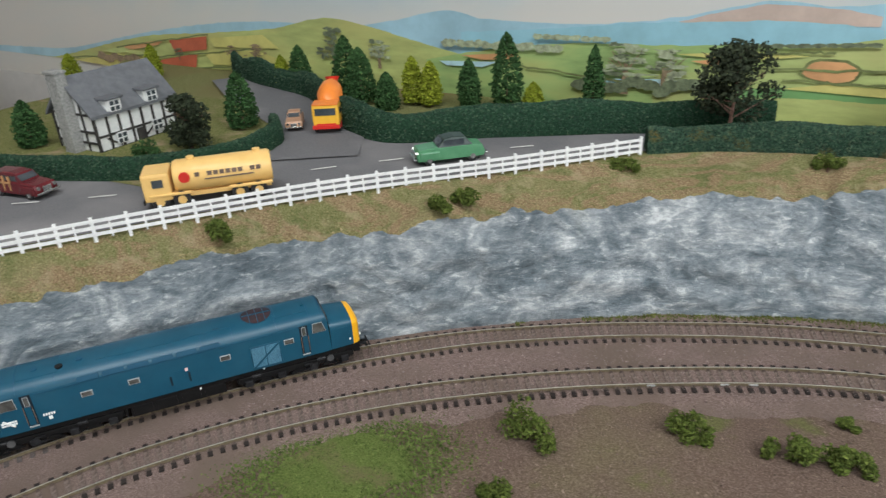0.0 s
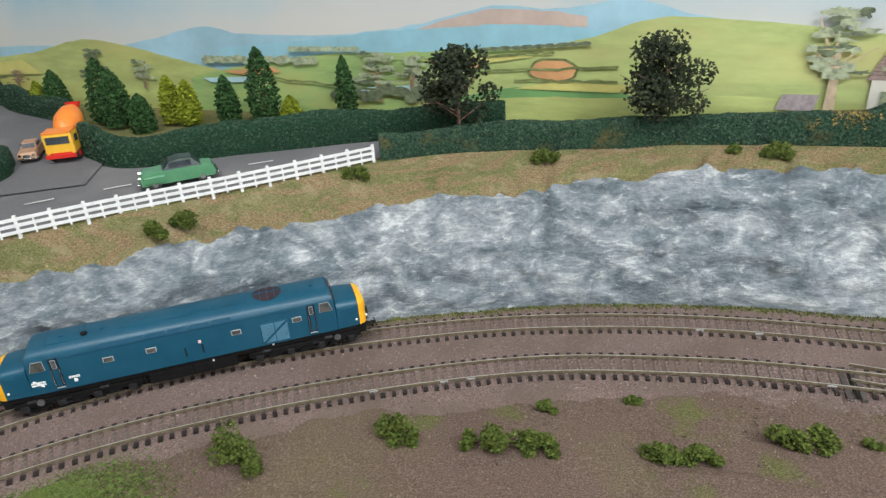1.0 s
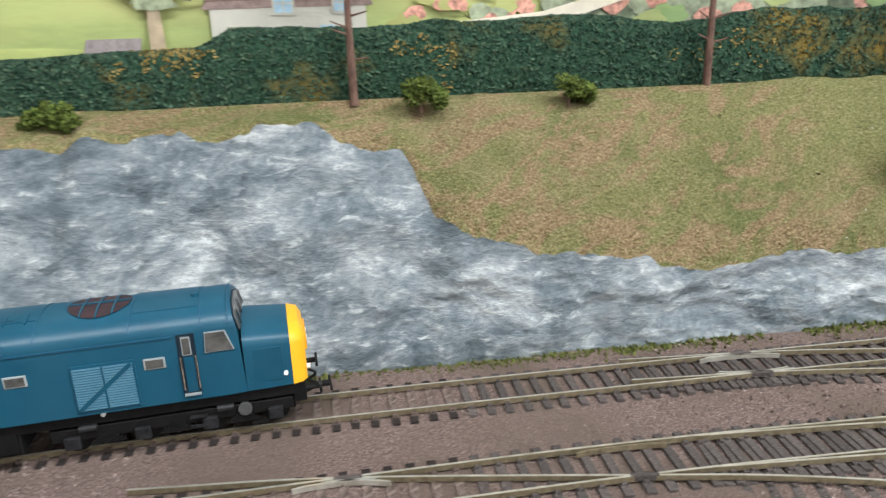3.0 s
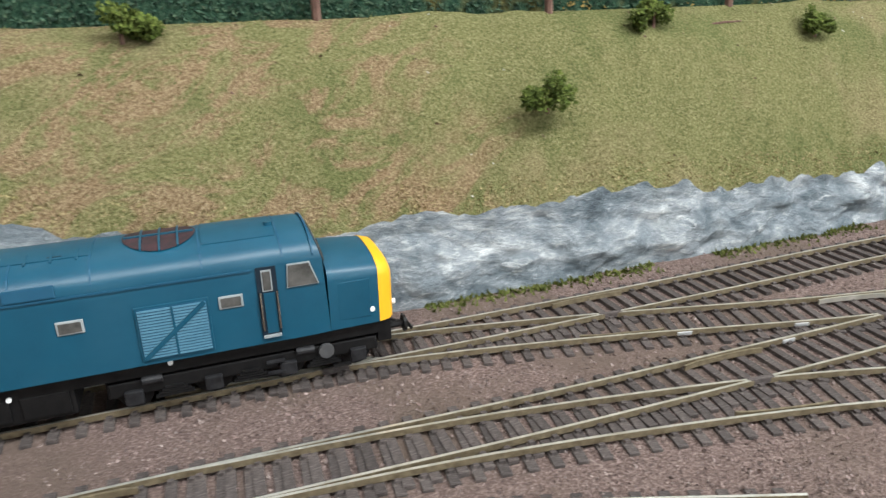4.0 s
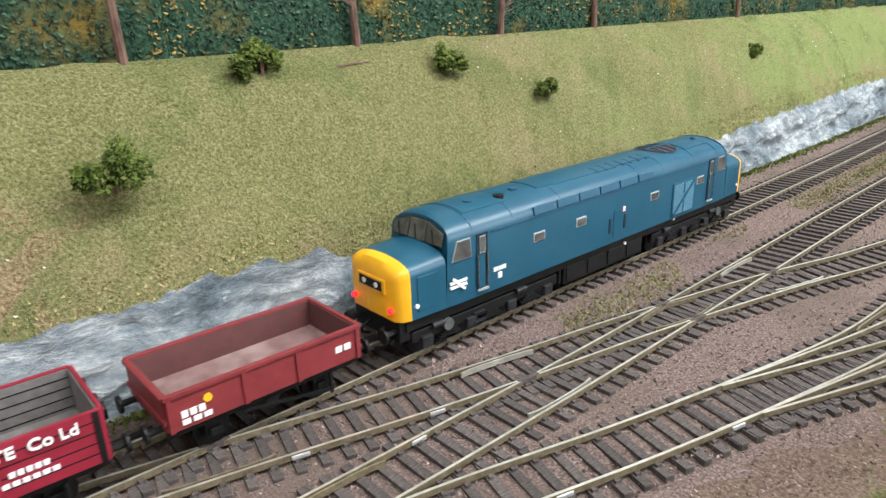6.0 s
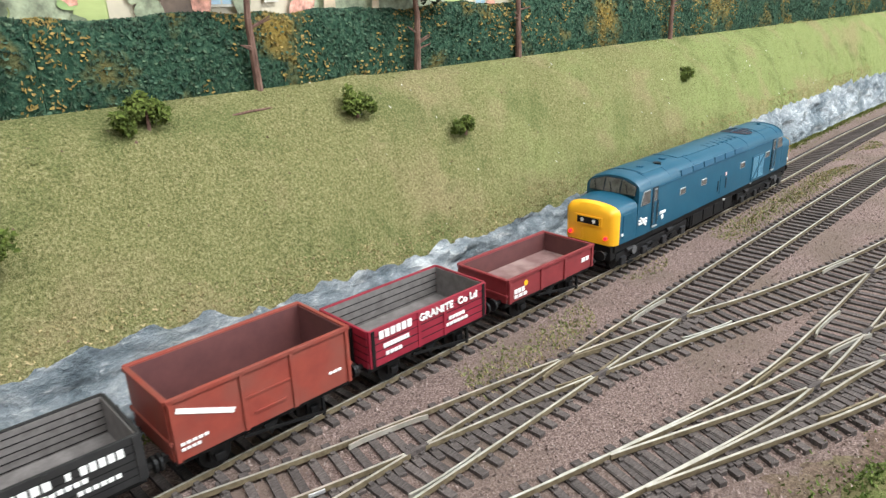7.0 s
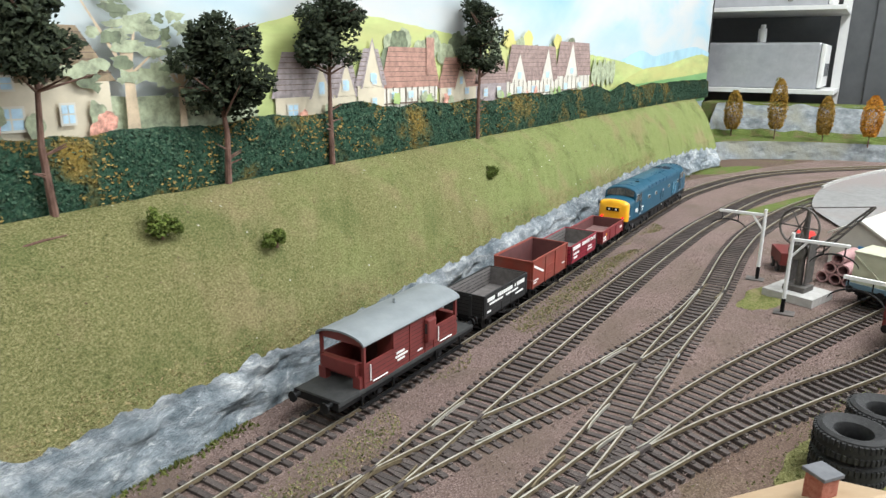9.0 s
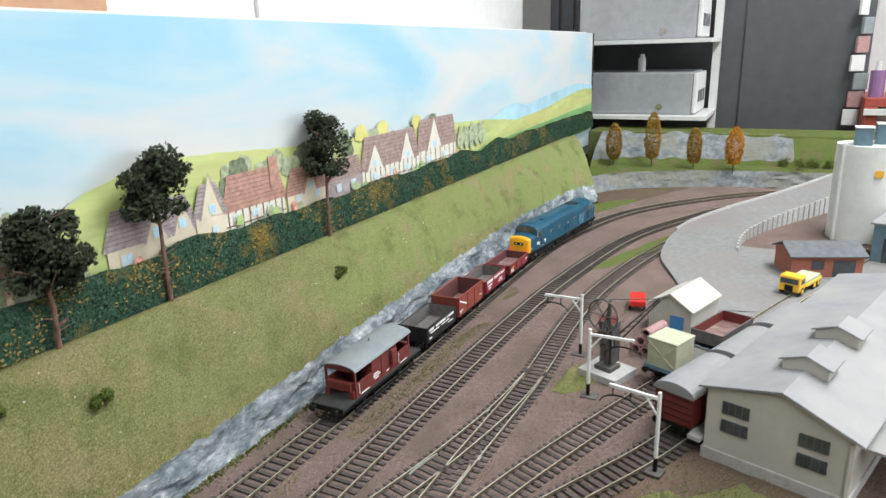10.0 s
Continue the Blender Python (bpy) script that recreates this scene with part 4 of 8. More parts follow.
        for k in (-0.036, -0.012, 0.012, 0.036):
            wheelset(bogie, d * 0.082 + k, 0.0065 if abs(k) < 0.03 else 0.0055)
    return L


def bars(parent, rows, y, mat="white"):
    """Rows of plain bars in place of lettering: (x0, x1, z, height, count)."""
    for x0, x1, z, hh, n in rows:
        step = (x1 - x0) / n
        for i in range(n):
            a = x0 + i * step
            part("lettering", boxm(a, a + step * 0.74, y - 0.0004, y + 0.0004, z - hh / 2, z + hh / 2), mat, parent)


def lettering(parent, words, x0, x1, z, height, y, mat="white"):
    """Raised painted words on a wagon side, fitted between x0 and x1; y tells the side."""
    cu = bpy.data.curves.new("words", "FONT")
    cu.body, cu.size, cu.extrude, cu.offset = words, 1.0, 0.05, 0.012
    tmp = bpy.data.objects.new("words", cu)
    scene.collection.objects.link(tmp)
    bpy.context.view_layer.update()
    me = bpy.data.meshes.new_from_object(tmp.evaluated_get(bpy.context.evaluated_depsgraph_get()))
    bpy.data.objects.remove(tmp)
    bpy.data.curves.remove(cu)
    vx, vy = [v.co.x for v in me.vertices], [v.co.y for v in me.vertices]
    sx, sz = (x1 - x0) / (max(vx) - min(vx)), height / (max(vy) - min(vy))
    side = math.copysign(1, y)
    for v in me.vertices:
        ux, uz = (v.co.x - min(vx)) * sx, (v.co.y - min(vy)) * sz
        v.co = ((x0 + ux) if side < 0 else (-x0 - ux), y - side * v.co.z * 0.006, z - height / 2 + uz)
    me.materials.clear()
    me.materials.append(M[mat])
    ob = new("lettering", me)
    ob.parent = parent
    ob["label"] = "white painted words"
    return ob


def open_wagon(label, body_mat, in_mat, length, height, name="open_wagon", planks=0, steel=False, corners=None, rows=(), words=()):
    W = thing(name, label, "wagon", "train wagons" if height > 0.005 else "parked wagons")
    h, w, z0 = length / 2, 0.0162, 0.0135
    t = 0.0012
    part("floor", boxm(-h, h, -w, w, z0, z0 + 0.002), "grey_in" if in_mat == "grey_in" else "dusty_floor", W, "dusty wagon floor")
    for y in (-1, 1):
        side = part("side", boxm(-h, h, y * w - t / 2, y * w + t / 2, z0, z0 + height, 0.0002), body_mat, W)
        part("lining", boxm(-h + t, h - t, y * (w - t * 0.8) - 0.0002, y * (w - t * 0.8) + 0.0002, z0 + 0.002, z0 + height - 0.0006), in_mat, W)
        yo = y * (w + t / 2)
        for k in range(1, planks):
            z = z0 + height * k / planks
            part("plank_gap", boxm(-h + 0.001, h - 0.001, yo - 0.00008, yo + 0.00008, z - 0.00018, z + 0.00018), "black", side)
            part("plank_gap", boxm(-h + t, h - t, y * (w - t * 0.8 - 0.0002) - 0.0001, y * (w - t * 0.8 - 0.0002) + 0.0001, z - 0.00018, z + 0.00018), "black", side)
        if planks:
            for x in (-h * 0.22, h * 0.22, -h + 0.0018, h - 0.0018):
                part("iron_strap", boxm(x - 0.0008, x + 0.0008, yo - 0.00035, yo + 0.00035, z0, z0 + height - 0.0004), corners if corners and abs(x) > h * 0.5 else body_mat, side)
        if steel:
            for x in (-h * 0.28, h * 0.28, -h + 0.0008, h - 0.0008):
                part("rib", boxm(x - 0.0008, x + 0.0008, yo - 0.0007, yo + 0.0007, z0, z0 + height, 0.0002), body_mat, side)
            part("top_rim", boxm(-h - 0.0006, h + 0.0006, yo - 0.0007, yo + 0.0006, z0 + height - 0.0013, z0 + height + 0.0002, 0.0002), body_mat, side)
            if height > 0.02:
                part("door_bar", boxm(-h * 0.26, h * 0.26, yo - 0.0004, yo + 0.0004, z0 + height * 0.52, z0 + height * 0.55), body_mat, side)
                part("door_hinge", boxm(-h * 0.18, h * 0.18, yo - 0.0005, yo + 0.0005, z0 + height * 0.22, z0 + height * 0.25), body_mat, side)
                m = Matrix.Translation((-h * 0.66, yo, z0 + height * 0.62)) @ pose(0, 0, 0, 0, 24, 0)
                part("white_stripe", boxm(-0.0105, 0.0105, -0.0003, 0.0003, -0.0009, 0.0009, 0, m), "white", side, "white diagonal stripe")
        bars(side, rows, yo)
        for text, x0, x1, z, hh in words:
            lettering(side, text, x0, x1, z, hh, yo * 1.022)
        # solebar, brake lever and v-hanger
        part("solebar", boxm(-h, h, y * 0.0140 - 0.0007, y * 0.0140 + 0.0007, 0.0108, z0, 0.0002), "black", W)
        part("brake_lever", boxm(-0.017, 0.017, -0.0004, 0.0004, -0.0005, 0.0005, 0, Matrix.Translation((0.006, y * 0.0156, 0.0078)) @ pose(0, 0, 0, 0, 10, 0)), "black", W)
        part("brake_hanger", boxm(0.0215, 0.0225, y * 0.0156 - 0.0005, y * 0.0156 + 0.0005, 0.0035, 0.0112), "black", W)
        part("v_hanger", loft([[(-0.003, y * 0.0148 + k, 0.0112), (0.003, y * 0.0148 + k, 0.0112), (0, y * 0.0148 + k, 0.006)] for k in (-0.0003, 0.0003)]), "black", W)
    for x in (-1, 1):
        end = part("end", boxm(x * h - t / 2, x * h + t / 2, -w + t / 2, w - t / 2, z0, z0 + height, 0.0002), body_mat, W)
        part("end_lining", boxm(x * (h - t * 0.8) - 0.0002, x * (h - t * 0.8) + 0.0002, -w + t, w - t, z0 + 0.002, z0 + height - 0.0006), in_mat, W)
        xo = x * (h + t / 2)
        if planks:
            for y in (-0.006, 0.006):
                part("end_stanchion", boxm(xo - 0.0009, xo + 0.0009, y - 0.0011, y + 0.0011, z0 - 0.002, z0 + height * 0.94, 0.0003), body_mat if not corners else corners, end)
            for k in range(1, planks):
                z = z0 + height * k / planks
                part("plank_gap", boxm(xo - 0.00008, xo + 0.00008, -w, w, z - 0.00018, z + 0.00018), "black", end)
        if steel:
            for z in (z0 + height * 0.3, z0 + height - 0.0008):
                part("end_rib", boxm(xo - 0.0006, xo + 0.0006, -w - 0.0004, w + 0.0004, z - 0.0007, z + 0.0007, 0.0002), body_mat, end)
        buffers(W, x * h, x)
        part("coupling", boxm(min(x * h, x * (h + 0.0085)), max(x * h, x * (h + 0.0085)), -0.0012, 0.0012, 0.0072, 0.0082), "black", W)
    part("underframe", boxm(-h + 0.001, h - 0.001, -0.0132, 0.0132, 0.0098, z0), "black", W)
    for x in (-0.0195, 0.0195):
        wheelset(W, x)
        for y in (-1, 1):
            part("axle_guard", boxm(x - 0.003, x + 0.003, y * 0.0118 - 0.0008, y * 0.0118 + 0.0008, 0.0045, 0.0105, 0.0004), "black", W)
            part("axlebox", boxm(x - 0.0018, x + 0.0018, y * 0.0130 - 0.0009, y * 0.0130 + 0.0009, 0.0048, 0.0078, 0.0004), "black", W)
    return W


def brake_van():
    V = thing("brake_van", "red brake van with grey arched roof and open verandas", "brake van", "train wagons")
    part("deck", boxm(-0.068, 0.068, -0.0162, 0.0162, 0.0122, 0.0147, 0.0003), "van_deck", V, "black planked deck")
    for y in (-1, 1):
        part("solebar", boxm(-0.068, 0.068, y * 0.0150 - 0.0008, y * 0.0150 + 0.0008, 0.0095, 0.0123, 0.0002), "black", V)
        part("footboard", boxm(-0.052, 0.052, y * 0.0176 - 0.0012, y * 0.0176 + 0.0012, 0.0052, 0.0060), "black", V, "long footboard")
        for x in (-0.05, -0.022, 0.022, 0.05):
            part("footboard_bracket", boxm(x - 0.0005, x + 0.0005, y * 0.0168 - 0.0005, y * 0.0168 + 0.0005, 0.0052, 0.0120), "black", V)
        cab = part("cabin_side", boxm(-0.020, 0.022, y * 0.0150 - 0.0005, y * 0.0150 + 0.0005, 0.0145, 0.0402), "red_plain", V)
        for k in range(1, 10):
            z = 0.0145 + 0.0026 * k
            part("plank_gap", boxm(-0.02, 0.022, y * 0.0155 - 0.0001, y * 0.0155 + 0.0001, z - 0.00015, z + 0.00015), "van_line", cab)
        for x in (-0.020, -0.004, 0.012, 0.0215):
            part("strap", boxm(x - 0.0006, x + 0.0006, y * 0.0156 - 0.0004, y * 0.0156 + 0.0004, 0.0145, 0.0400), "red_plain", cab)
        duck = part("ducket", boxm(0.0105, 0.0195, y * 0.0172 - 0.0017, y * 0.0172 + 0.0017, 0.0215, 0.0365, 0.0012), "red_plain", V, "red lookout ducket")
        part("ducket_window", boxm(0.0102, 0.0106, y * 0.0172 - 0.0008, y * 0.0172 + 0.0008, 0.0275, 0.034), "glass_van", duck)
        for x0, x1 in ((-0.046, -0.02), (0.022, 0.046)):
            sp = part("side_panel", boxm(x0, x1, y * 0.0155 - 0.0005, y * 0.0155 + 0.0005, 0.0145, 0.0285), "red_plain", V)
            for k in range(1, 5):
                z = 0.0145 + 0.0028 * k
                part("plank_gap", boxm(x0, x1, y * 0.0160 - 0.0001, y * 0.0160 + 0.0001, z - 0.00015, z + 0.00015), "van_line", sp)
            part("side_handrail", rodm(((x0 + x1) / 2 - 0.009, y * 0.0166, 0.018), ((x0 + x1) / 2 - 0.009, y * 0.0166, 0.0275), 0.0004, 6), "white", sp, "white handrail")
            part("side_handrail", rodm(((x0 + x1) / 2 - 0.007, y * 0.0166, 0.0168), ((x0 + x1) / 2 + 0.006, y * 0.0166, 0.0168), 0.0004, 6), "white", sp, "white handrail")
        for x in (-0.046, 0.046):
            part("roof_post", boxm(x - 0.0009, x + 0.0009, y * 0.0152 - 0.0009, y * 0.0152 + 0.0009, 0.0145, 0.0405, 0.0002), "red_plain", V)
        bars(cab, [(-0.0175, -0.0095, 0.0245, 0.0012, 5), (-0.0185, -0.0065, 0.0222, 0.0012, 7), (-0.0165, -0.0095, 0.0200, 0.0011, 4), (0.0035, 0.009, 0.0186, 0.0008, 4)], y * 0.0156)
    for x in (-0.020, 0.022):
        ce = part("cabin_end", boxm(x - 0.0005, x + 0.0005, -0.0148, 0.0148, 0.0145, 0.0405), "red_plain", V)
        part("cabin_door", boxm(x - 0.0008, x + 0.0008, -0.004, 0.004, 0.0148, 0.036), "van_line", ce)
    rings = []
    for x in (-0.0485, 0.0485):
        rings.append([(x, 0.0174 * math.cos(a), 0.0400 + 0.0055 * math.sin(a)) for a in np.linspace(0, math.pi, 17)] + [(x, -0.0168, 0.0392)] + [(x, -0.0168 * math.cos(a), 0.0392 + 0.0052 * math.sin(a)) for a in np.linspace(0.1, math.pi - 0.1, 9)] + [(x, 0.0168, 0.0392)])
    part("roof", loft(rings), "roof_grey", V, "grey arched roof", True)
    part("chimney", rodm((0.004, 0.002, 0.0445), (0.004, 0.002, 0.0485), 0.0009, 8), "roof_grey", V, "small stove chimney")
    for x in (-0.046, 0.046):
        d = math.copysign(1, x)
        ep = part("end_panel", boxm(x - 0.0006, x + 0.0006, -0.0148, 0.0148, 0.0185, 0.0290), "red_plain", V)
        part("end_ledge", boxm(min(x, x + d * 0.004), max(x, x + d * 0.004), -0.0125, 0.0125, 0.0215, 0.0292, 0.0006), "red_plain", ep, "boxed end panel")
        for y in (-0.0125, 0.0125):
            part("end_leg", boxm(x - 0.0006, x + 0.0034 * d if d > 0 else x + 0.0006, y - 0.0025, y + 0.0025, 0.0145, 0.0215) if d > 0 else boxm(x - 0.0034, x + 0.0006, y - 0.0025, y + 0.0025, 0.0145, 0.0215), "red_plain", ep)
        part("end_arch", loft([[(x + k, 0.0160 * math.cos(a), 0.0396 + 0.0048 * math.sin(a)) for a in np.linspace(0, math.pi, 13)] + [(x + k, -0.0150, 0.0385), (x + k, 0.0150, 0.0385)] for k in (-0.0005, 0.0005)]), "red_plain", V)
        buffers(V, d * 0.068, d)
        part("buffer_beam", boxm(min(d * 0.0665, d * 0.0682), max(d * 0.0665, d * 0.0682), -0.016, 0.016, 0.0105, 0.0148), "black", V)
        part("coupling", boxm(min(d * 0.068, d * 0.0765), max(d * 0.068, d * 0.0765), -0.0012, 0.0012, 0.0072, 0.0082), "black", V)
    part("underframe", boxm(-0.066, 0.066, -0.013, 0.013, 0.0092, 0.0124), "black", V)
    for x in (-0.031, 0.031):
        wheelset(V, x)
        for y in (-1, 1):
            part("axle_guard", boxm(x - 0.0034, x + 0.0034, y * 0.0118 - 0.0008, y * 0.0118 + 0.0008, 0.0042, 0.0105, 0.0004), "black", V)
            part("axlebox", boxm(x - 0.0020, x + 0.0020, y * 0.0130 - 0.0009, y * 0.0130 + 0.0009, 0.0046, 0.0078, 0.0004), "bogie_grey", V)
    return V


M["chrome"] = material("chrome", [(0.6, 0.6, 0.58), (0.75, 0.75, 0.72)], 90, 0.2, metal=1.0)
M["loco_silver"] = material("loco_silver", [(0.24, 0.27, 0.28), (0.34, 0.36, 0.36)], 100, 0.35)
M["loco_glass"] = material("loco_glass", [(0.035, 0.035, 0.034), (0.14, 0.135, 0.125)], 90, 0.08)
M["loco_panel"] = material("loco_panel", [(0.007, 0.066, 0.125), (0.012, 0.082, 0.145)], 100, 0.45)
M["loco_grille"] = material("loco_grille", [(0.075, 0.20, 0.29), (0.10, 0.24, 0.33)], 100, 0.45)
M["loco_dark"] = material("loco_dark", [(0.002, 0.010, 0.020), (0.004, 0.018, 0.032)], 100, 0.5)
M["loco_flash"] = material("loco_flash", [(0.7, 0.45, 0.45), (0.8, 0.6, 0.6)], 100, 0.5)
M["loco_fan"] = material("loco_fan", [(0.012, 0.012, 0.016), (0.06, 0.022, 0.026)], 300, 0.6)
M["bogie_grey"] = material("bogie_grey", [(0.006, 0.006, 0.007), (0.028, 0.028, 0.03)], 300, 0.5, spec=0.3)
M["bogie_disc"] = material("bogie_disc", [(0.05, 0.05, 0.052), (0.10, 0.10, 0.10)], 200, 0.5)
M["tail_glow"] = material("tail_glow", [(1.0, 0.01, 0.02), (1.0, 0.015, 0.03)], 50, 0.4, glow=2.0)
M["coal_black"] = material("coal_black", [(0.008, 0.008, 0.0085), (0.02, 0.019, 0.019)], 200, 0.6, 0.1)
M["dusty_floor"] = material("dusty_floor", [(0.14, 0.07, 0.065), (0.24, 0.15, 0.14)], 90, 0.85, wash=(0.30, 0.21, 0.19), wash_scale=50)
# inner faces of the red wagons: darker and duller than their outsides
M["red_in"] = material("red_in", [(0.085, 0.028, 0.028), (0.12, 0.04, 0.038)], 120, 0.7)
M["van_deck"] = material("van_deck", [(0.02, 0.021, 0.021), (0.04, 0.041, 0.04)], 200, 0.7)
M["van_line"] = material("van_line", [(0.05, 0.012, 0.012), (0.08, 0.018, 0.016)], 200, 0.7)
M["glass_van"] = material("glass_van", [(0.03, 0.03, 0.03), (0.06, 0.06, 0.06)], 60, 0.1)
LOCO = loco()
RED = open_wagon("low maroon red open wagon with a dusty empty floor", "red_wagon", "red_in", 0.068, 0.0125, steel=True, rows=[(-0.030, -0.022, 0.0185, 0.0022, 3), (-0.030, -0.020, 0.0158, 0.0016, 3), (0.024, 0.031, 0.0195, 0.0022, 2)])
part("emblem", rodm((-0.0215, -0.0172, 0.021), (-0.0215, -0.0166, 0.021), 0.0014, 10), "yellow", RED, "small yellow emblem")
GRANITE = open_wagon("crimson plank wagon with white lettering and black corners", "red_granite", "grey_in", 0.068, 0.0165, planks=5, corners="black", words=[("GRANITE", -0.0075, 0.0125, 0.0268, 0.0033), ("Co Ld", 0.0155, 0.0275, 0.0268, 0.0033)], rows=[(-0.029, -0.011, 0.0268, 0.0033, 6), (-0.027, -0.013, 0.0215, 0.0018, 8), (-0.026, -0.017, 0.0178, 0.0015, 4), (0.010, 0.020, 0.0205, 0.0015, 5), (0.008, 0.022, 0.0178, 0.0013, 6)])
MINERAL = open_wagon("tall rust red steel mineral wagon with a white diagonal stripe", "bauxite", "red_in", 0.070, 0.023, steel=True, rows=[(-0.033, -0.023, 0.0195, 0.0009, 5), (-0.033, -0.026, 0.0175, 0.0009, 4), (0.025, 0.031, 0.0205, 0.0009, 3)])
COAL = open_wagon("black plank coal wagon with white lettering", "coal_black", "grey_in", 0.068, 0.0165, planks=6, rows=[(-0.030, -0.019, 0.0258, 0.0028, 5), (-0.015, 0.009, 0.0258, 0.0028, 8), (0.012, 0.014, 0.0258, 0.0022, 1), (0.016, 0.029, 0.0258, 0.0028, 5), (-0.027, -0.006, 0.0222, 0.0014, 9), (-0.002, 0.018, 0.0222, 0.0014, 9), (-0.030, -0.024, 0.0170, 0.0015, 2), (0.014, 0.027, 0.0188, 0.0013, 6)])
VAN = brake_van()

# ---- painted backdrop ----
def paint(name, c, rough=0.55, scale=60.0, spread=0.18, **kw):
    a = tuple(min(1.0, v * (1 - spread)) for v in c)
    b = tuple(min(1.0, v * (1 + spread)) for v in c)
    M[name] = material(name, [a, c, b], scale, rough, **kw)
    return name


paint("p_far", (0.27, 0.49, 0.57), scale=14)
paint("p_blue", (0.33, 0.52, 0.61), scale=12)
paint("p_heather", (0.51, 0.40, 0.34), scale=20)
paint("p_hill", (0.42, 0.47, 0.17), scale=16, spread=0.3, wash=(0.46, 0.44, 0.16), wash_scale=14, wash_at=(0.45, 0.7), stretch=(0.6, 1, 2.5))
paint("p_light", (0.41, 0.48, 0.18), scale=14, spread=0.3, wash=(0.50, 0.50, 0.20), wash_scale=12, wash_at=(0.45, 0.7), stretch=(0.6, 1, 2.5))
paint("p_mid", (0.32, 0.46, 0.17), scale=16, spread=0.3, wash=(0.40, 0.44, 0.16), wash_scale=16, wash_at=(0.48, 0.7), stretch=(0.6, 1, 2.5))
paint("p_deep", (0.16, 0.33, 0.12), scale=16)
paint("p_yellow", (0.56, 0.52, 0.17), scale=20)
paint("p_red", (0.51, 0.12, 0.061), scale=30)
paint("p_orange", (0.63, 0.33, 0.15), scale=30)
paint("p_line", (0.17, 0.20, 0.073), scale=90, spread=0.4)
paint("p_tree", (0.14, 0.17, 0.10), scale=150, spread=0.6)
paint("p_tree_pale", (0.33, 0.37, 0.24), scale=150, spread=0.5)
paint("p_brown", (0.27, 0.20, 0.12), scale=120, spread=0.4)
paint("p_trunk", (0.51, 0.40, 0.27), scale=90, spread=0.3)
paint("p_cream", (0.62, 0.55, 0.41), scale=60, spread=0.1)
paint("p_white", (0.64, 0.61, 0.53), scale=60, spread=0.08)
paint("p_roof", (0.31, 0.22, 0.20), scale=200, spread=0.35)
paint("p_roof_red", (0.40, 0.22, 0.17), scale=200, spread=0.3)
paint("p_roof_grey", (0.33, 0.28, 0.28), scale=200, spread=0.3)
paint("p_pane", (0.44, 0.63, 0.76), scale=120)
paint("p_wood", (0.16, 0.11, 0.080), scale=120, spread=0.3)
paint("p_flower", (0.67, 0.32, 0.24), scale=260, spread=0.6)
paint("p_road", (0.81, 0.73, 0.59), scale=40)
paint("p_water", (0.43, 0.63, 0.67), scale=60)
BACK = bpy.data.objects["backdrop"]


def on_board(x, z, layer):
    return (x, board_y(x) - 0.0006 - 0.0004 * layer, z)


def flat(name, pts, mat, layer):
    """A flat painted patch on the board."""
    bm = bmesh.new()
    f = bm.faces.new([bm.verts.new(on_board(x, z, layer)) for x, z in pts])
    f.normal_update()
    if f.normal.y > 0:
        bmesh.ops.reverse_faces(bm, faces=[f])
    bmesh.ops.triangulate(bm, faces=bm.faces)
    return part(name, bm, mat, BACK)


def ridge(name, line, foot, mat, layer, rough=0.0015, seed=0.0):
    """A painted hill: a ridge line down to a foot line."""
    xs = np.linspace(line[0][0], line[-1][0], max(8, int((line[-1][0] - line[0][0]) / 0.008)))
    sm = Line([(x, z) for x, z in line])
    px, pz = [p.x for p in sm.pts], [p.y for p in sm.pts]
    rows = []
    for x in xs:
        z = float(np.interp(x, px, pz)) + wobble((x, seed, 0), 60, rough)
        z0 = foot if isinstance(foot, float) else float(np.interp(x, [q[0] for q in foot], [q[1] for q in foot]))
        rows.append([on_board(x, z0, layer), on_board(x, max(z0 + 0.0005, z), layer)])
    bm = loft(rows, caps=False, closed=False)
    bm.normal_update()
    if sum(f.normal.y for f in bm.faces) > 0:
        bmesh.ops.reverse_faces(bm, faces=bm.faces)
    return part(name, bm, mat, BACK)


def blot(name, x, z, rx, rz, mat, layer, seed=0, k=22, rag=0.25):
    pts = []
    for i in range(k):
        a = 2 * math.pi * i / k
        r = 1 + rag * noise.noise(Vector((math.cos(a) * 1.7 + seed, math.sin(a) * 1.7, seed * 3.1))) * 1.6
        pts.append((x + rx * r * math.cos(a), z + rz * r * math.sin(a)))
    return flat(name, pts, mat, layer)


ridge("painted_far_hills", [(-3.0, 0.104), (-2.6, 0.108), (-2.25, 0.115), (-2.1, 0.122), (-1.88, 0.156), (-1.7, 0.178), (-1.56, 0.186), (-1.44, 0.183), (-1.35, 0.194), (-1.27, 0.208), (-1.22, 0.20), (-1.12, 0.197), (-1.06, 0.200), (-1.0, 0.207), (-0.92, 0.223), (-0.86, 0.219), (-0.79, 0.226), (-0.73, 0.211), (-0.6, 0.19)], 0.10, "p_blue", 0)
ridge("painted_heather_hill", [(-1.0, 0.203), (-0.96, 0.213), (-0.92, 0.220), (-0.87, 0.2175), (-0.83, 0.212)], [(-1.0, 0.202), (-0.83, 0.203)], "p_heather", 1)
ridge("painted_green_ridge", [(-1.25, 0.184), (-1.12, 0.193), (-1.05, 0.200), (-0.98, 0.203), (-0.9, 0.206), (-0.82, 0.20), (-0.7, 0.185)], 0.10, "p_far", 2)
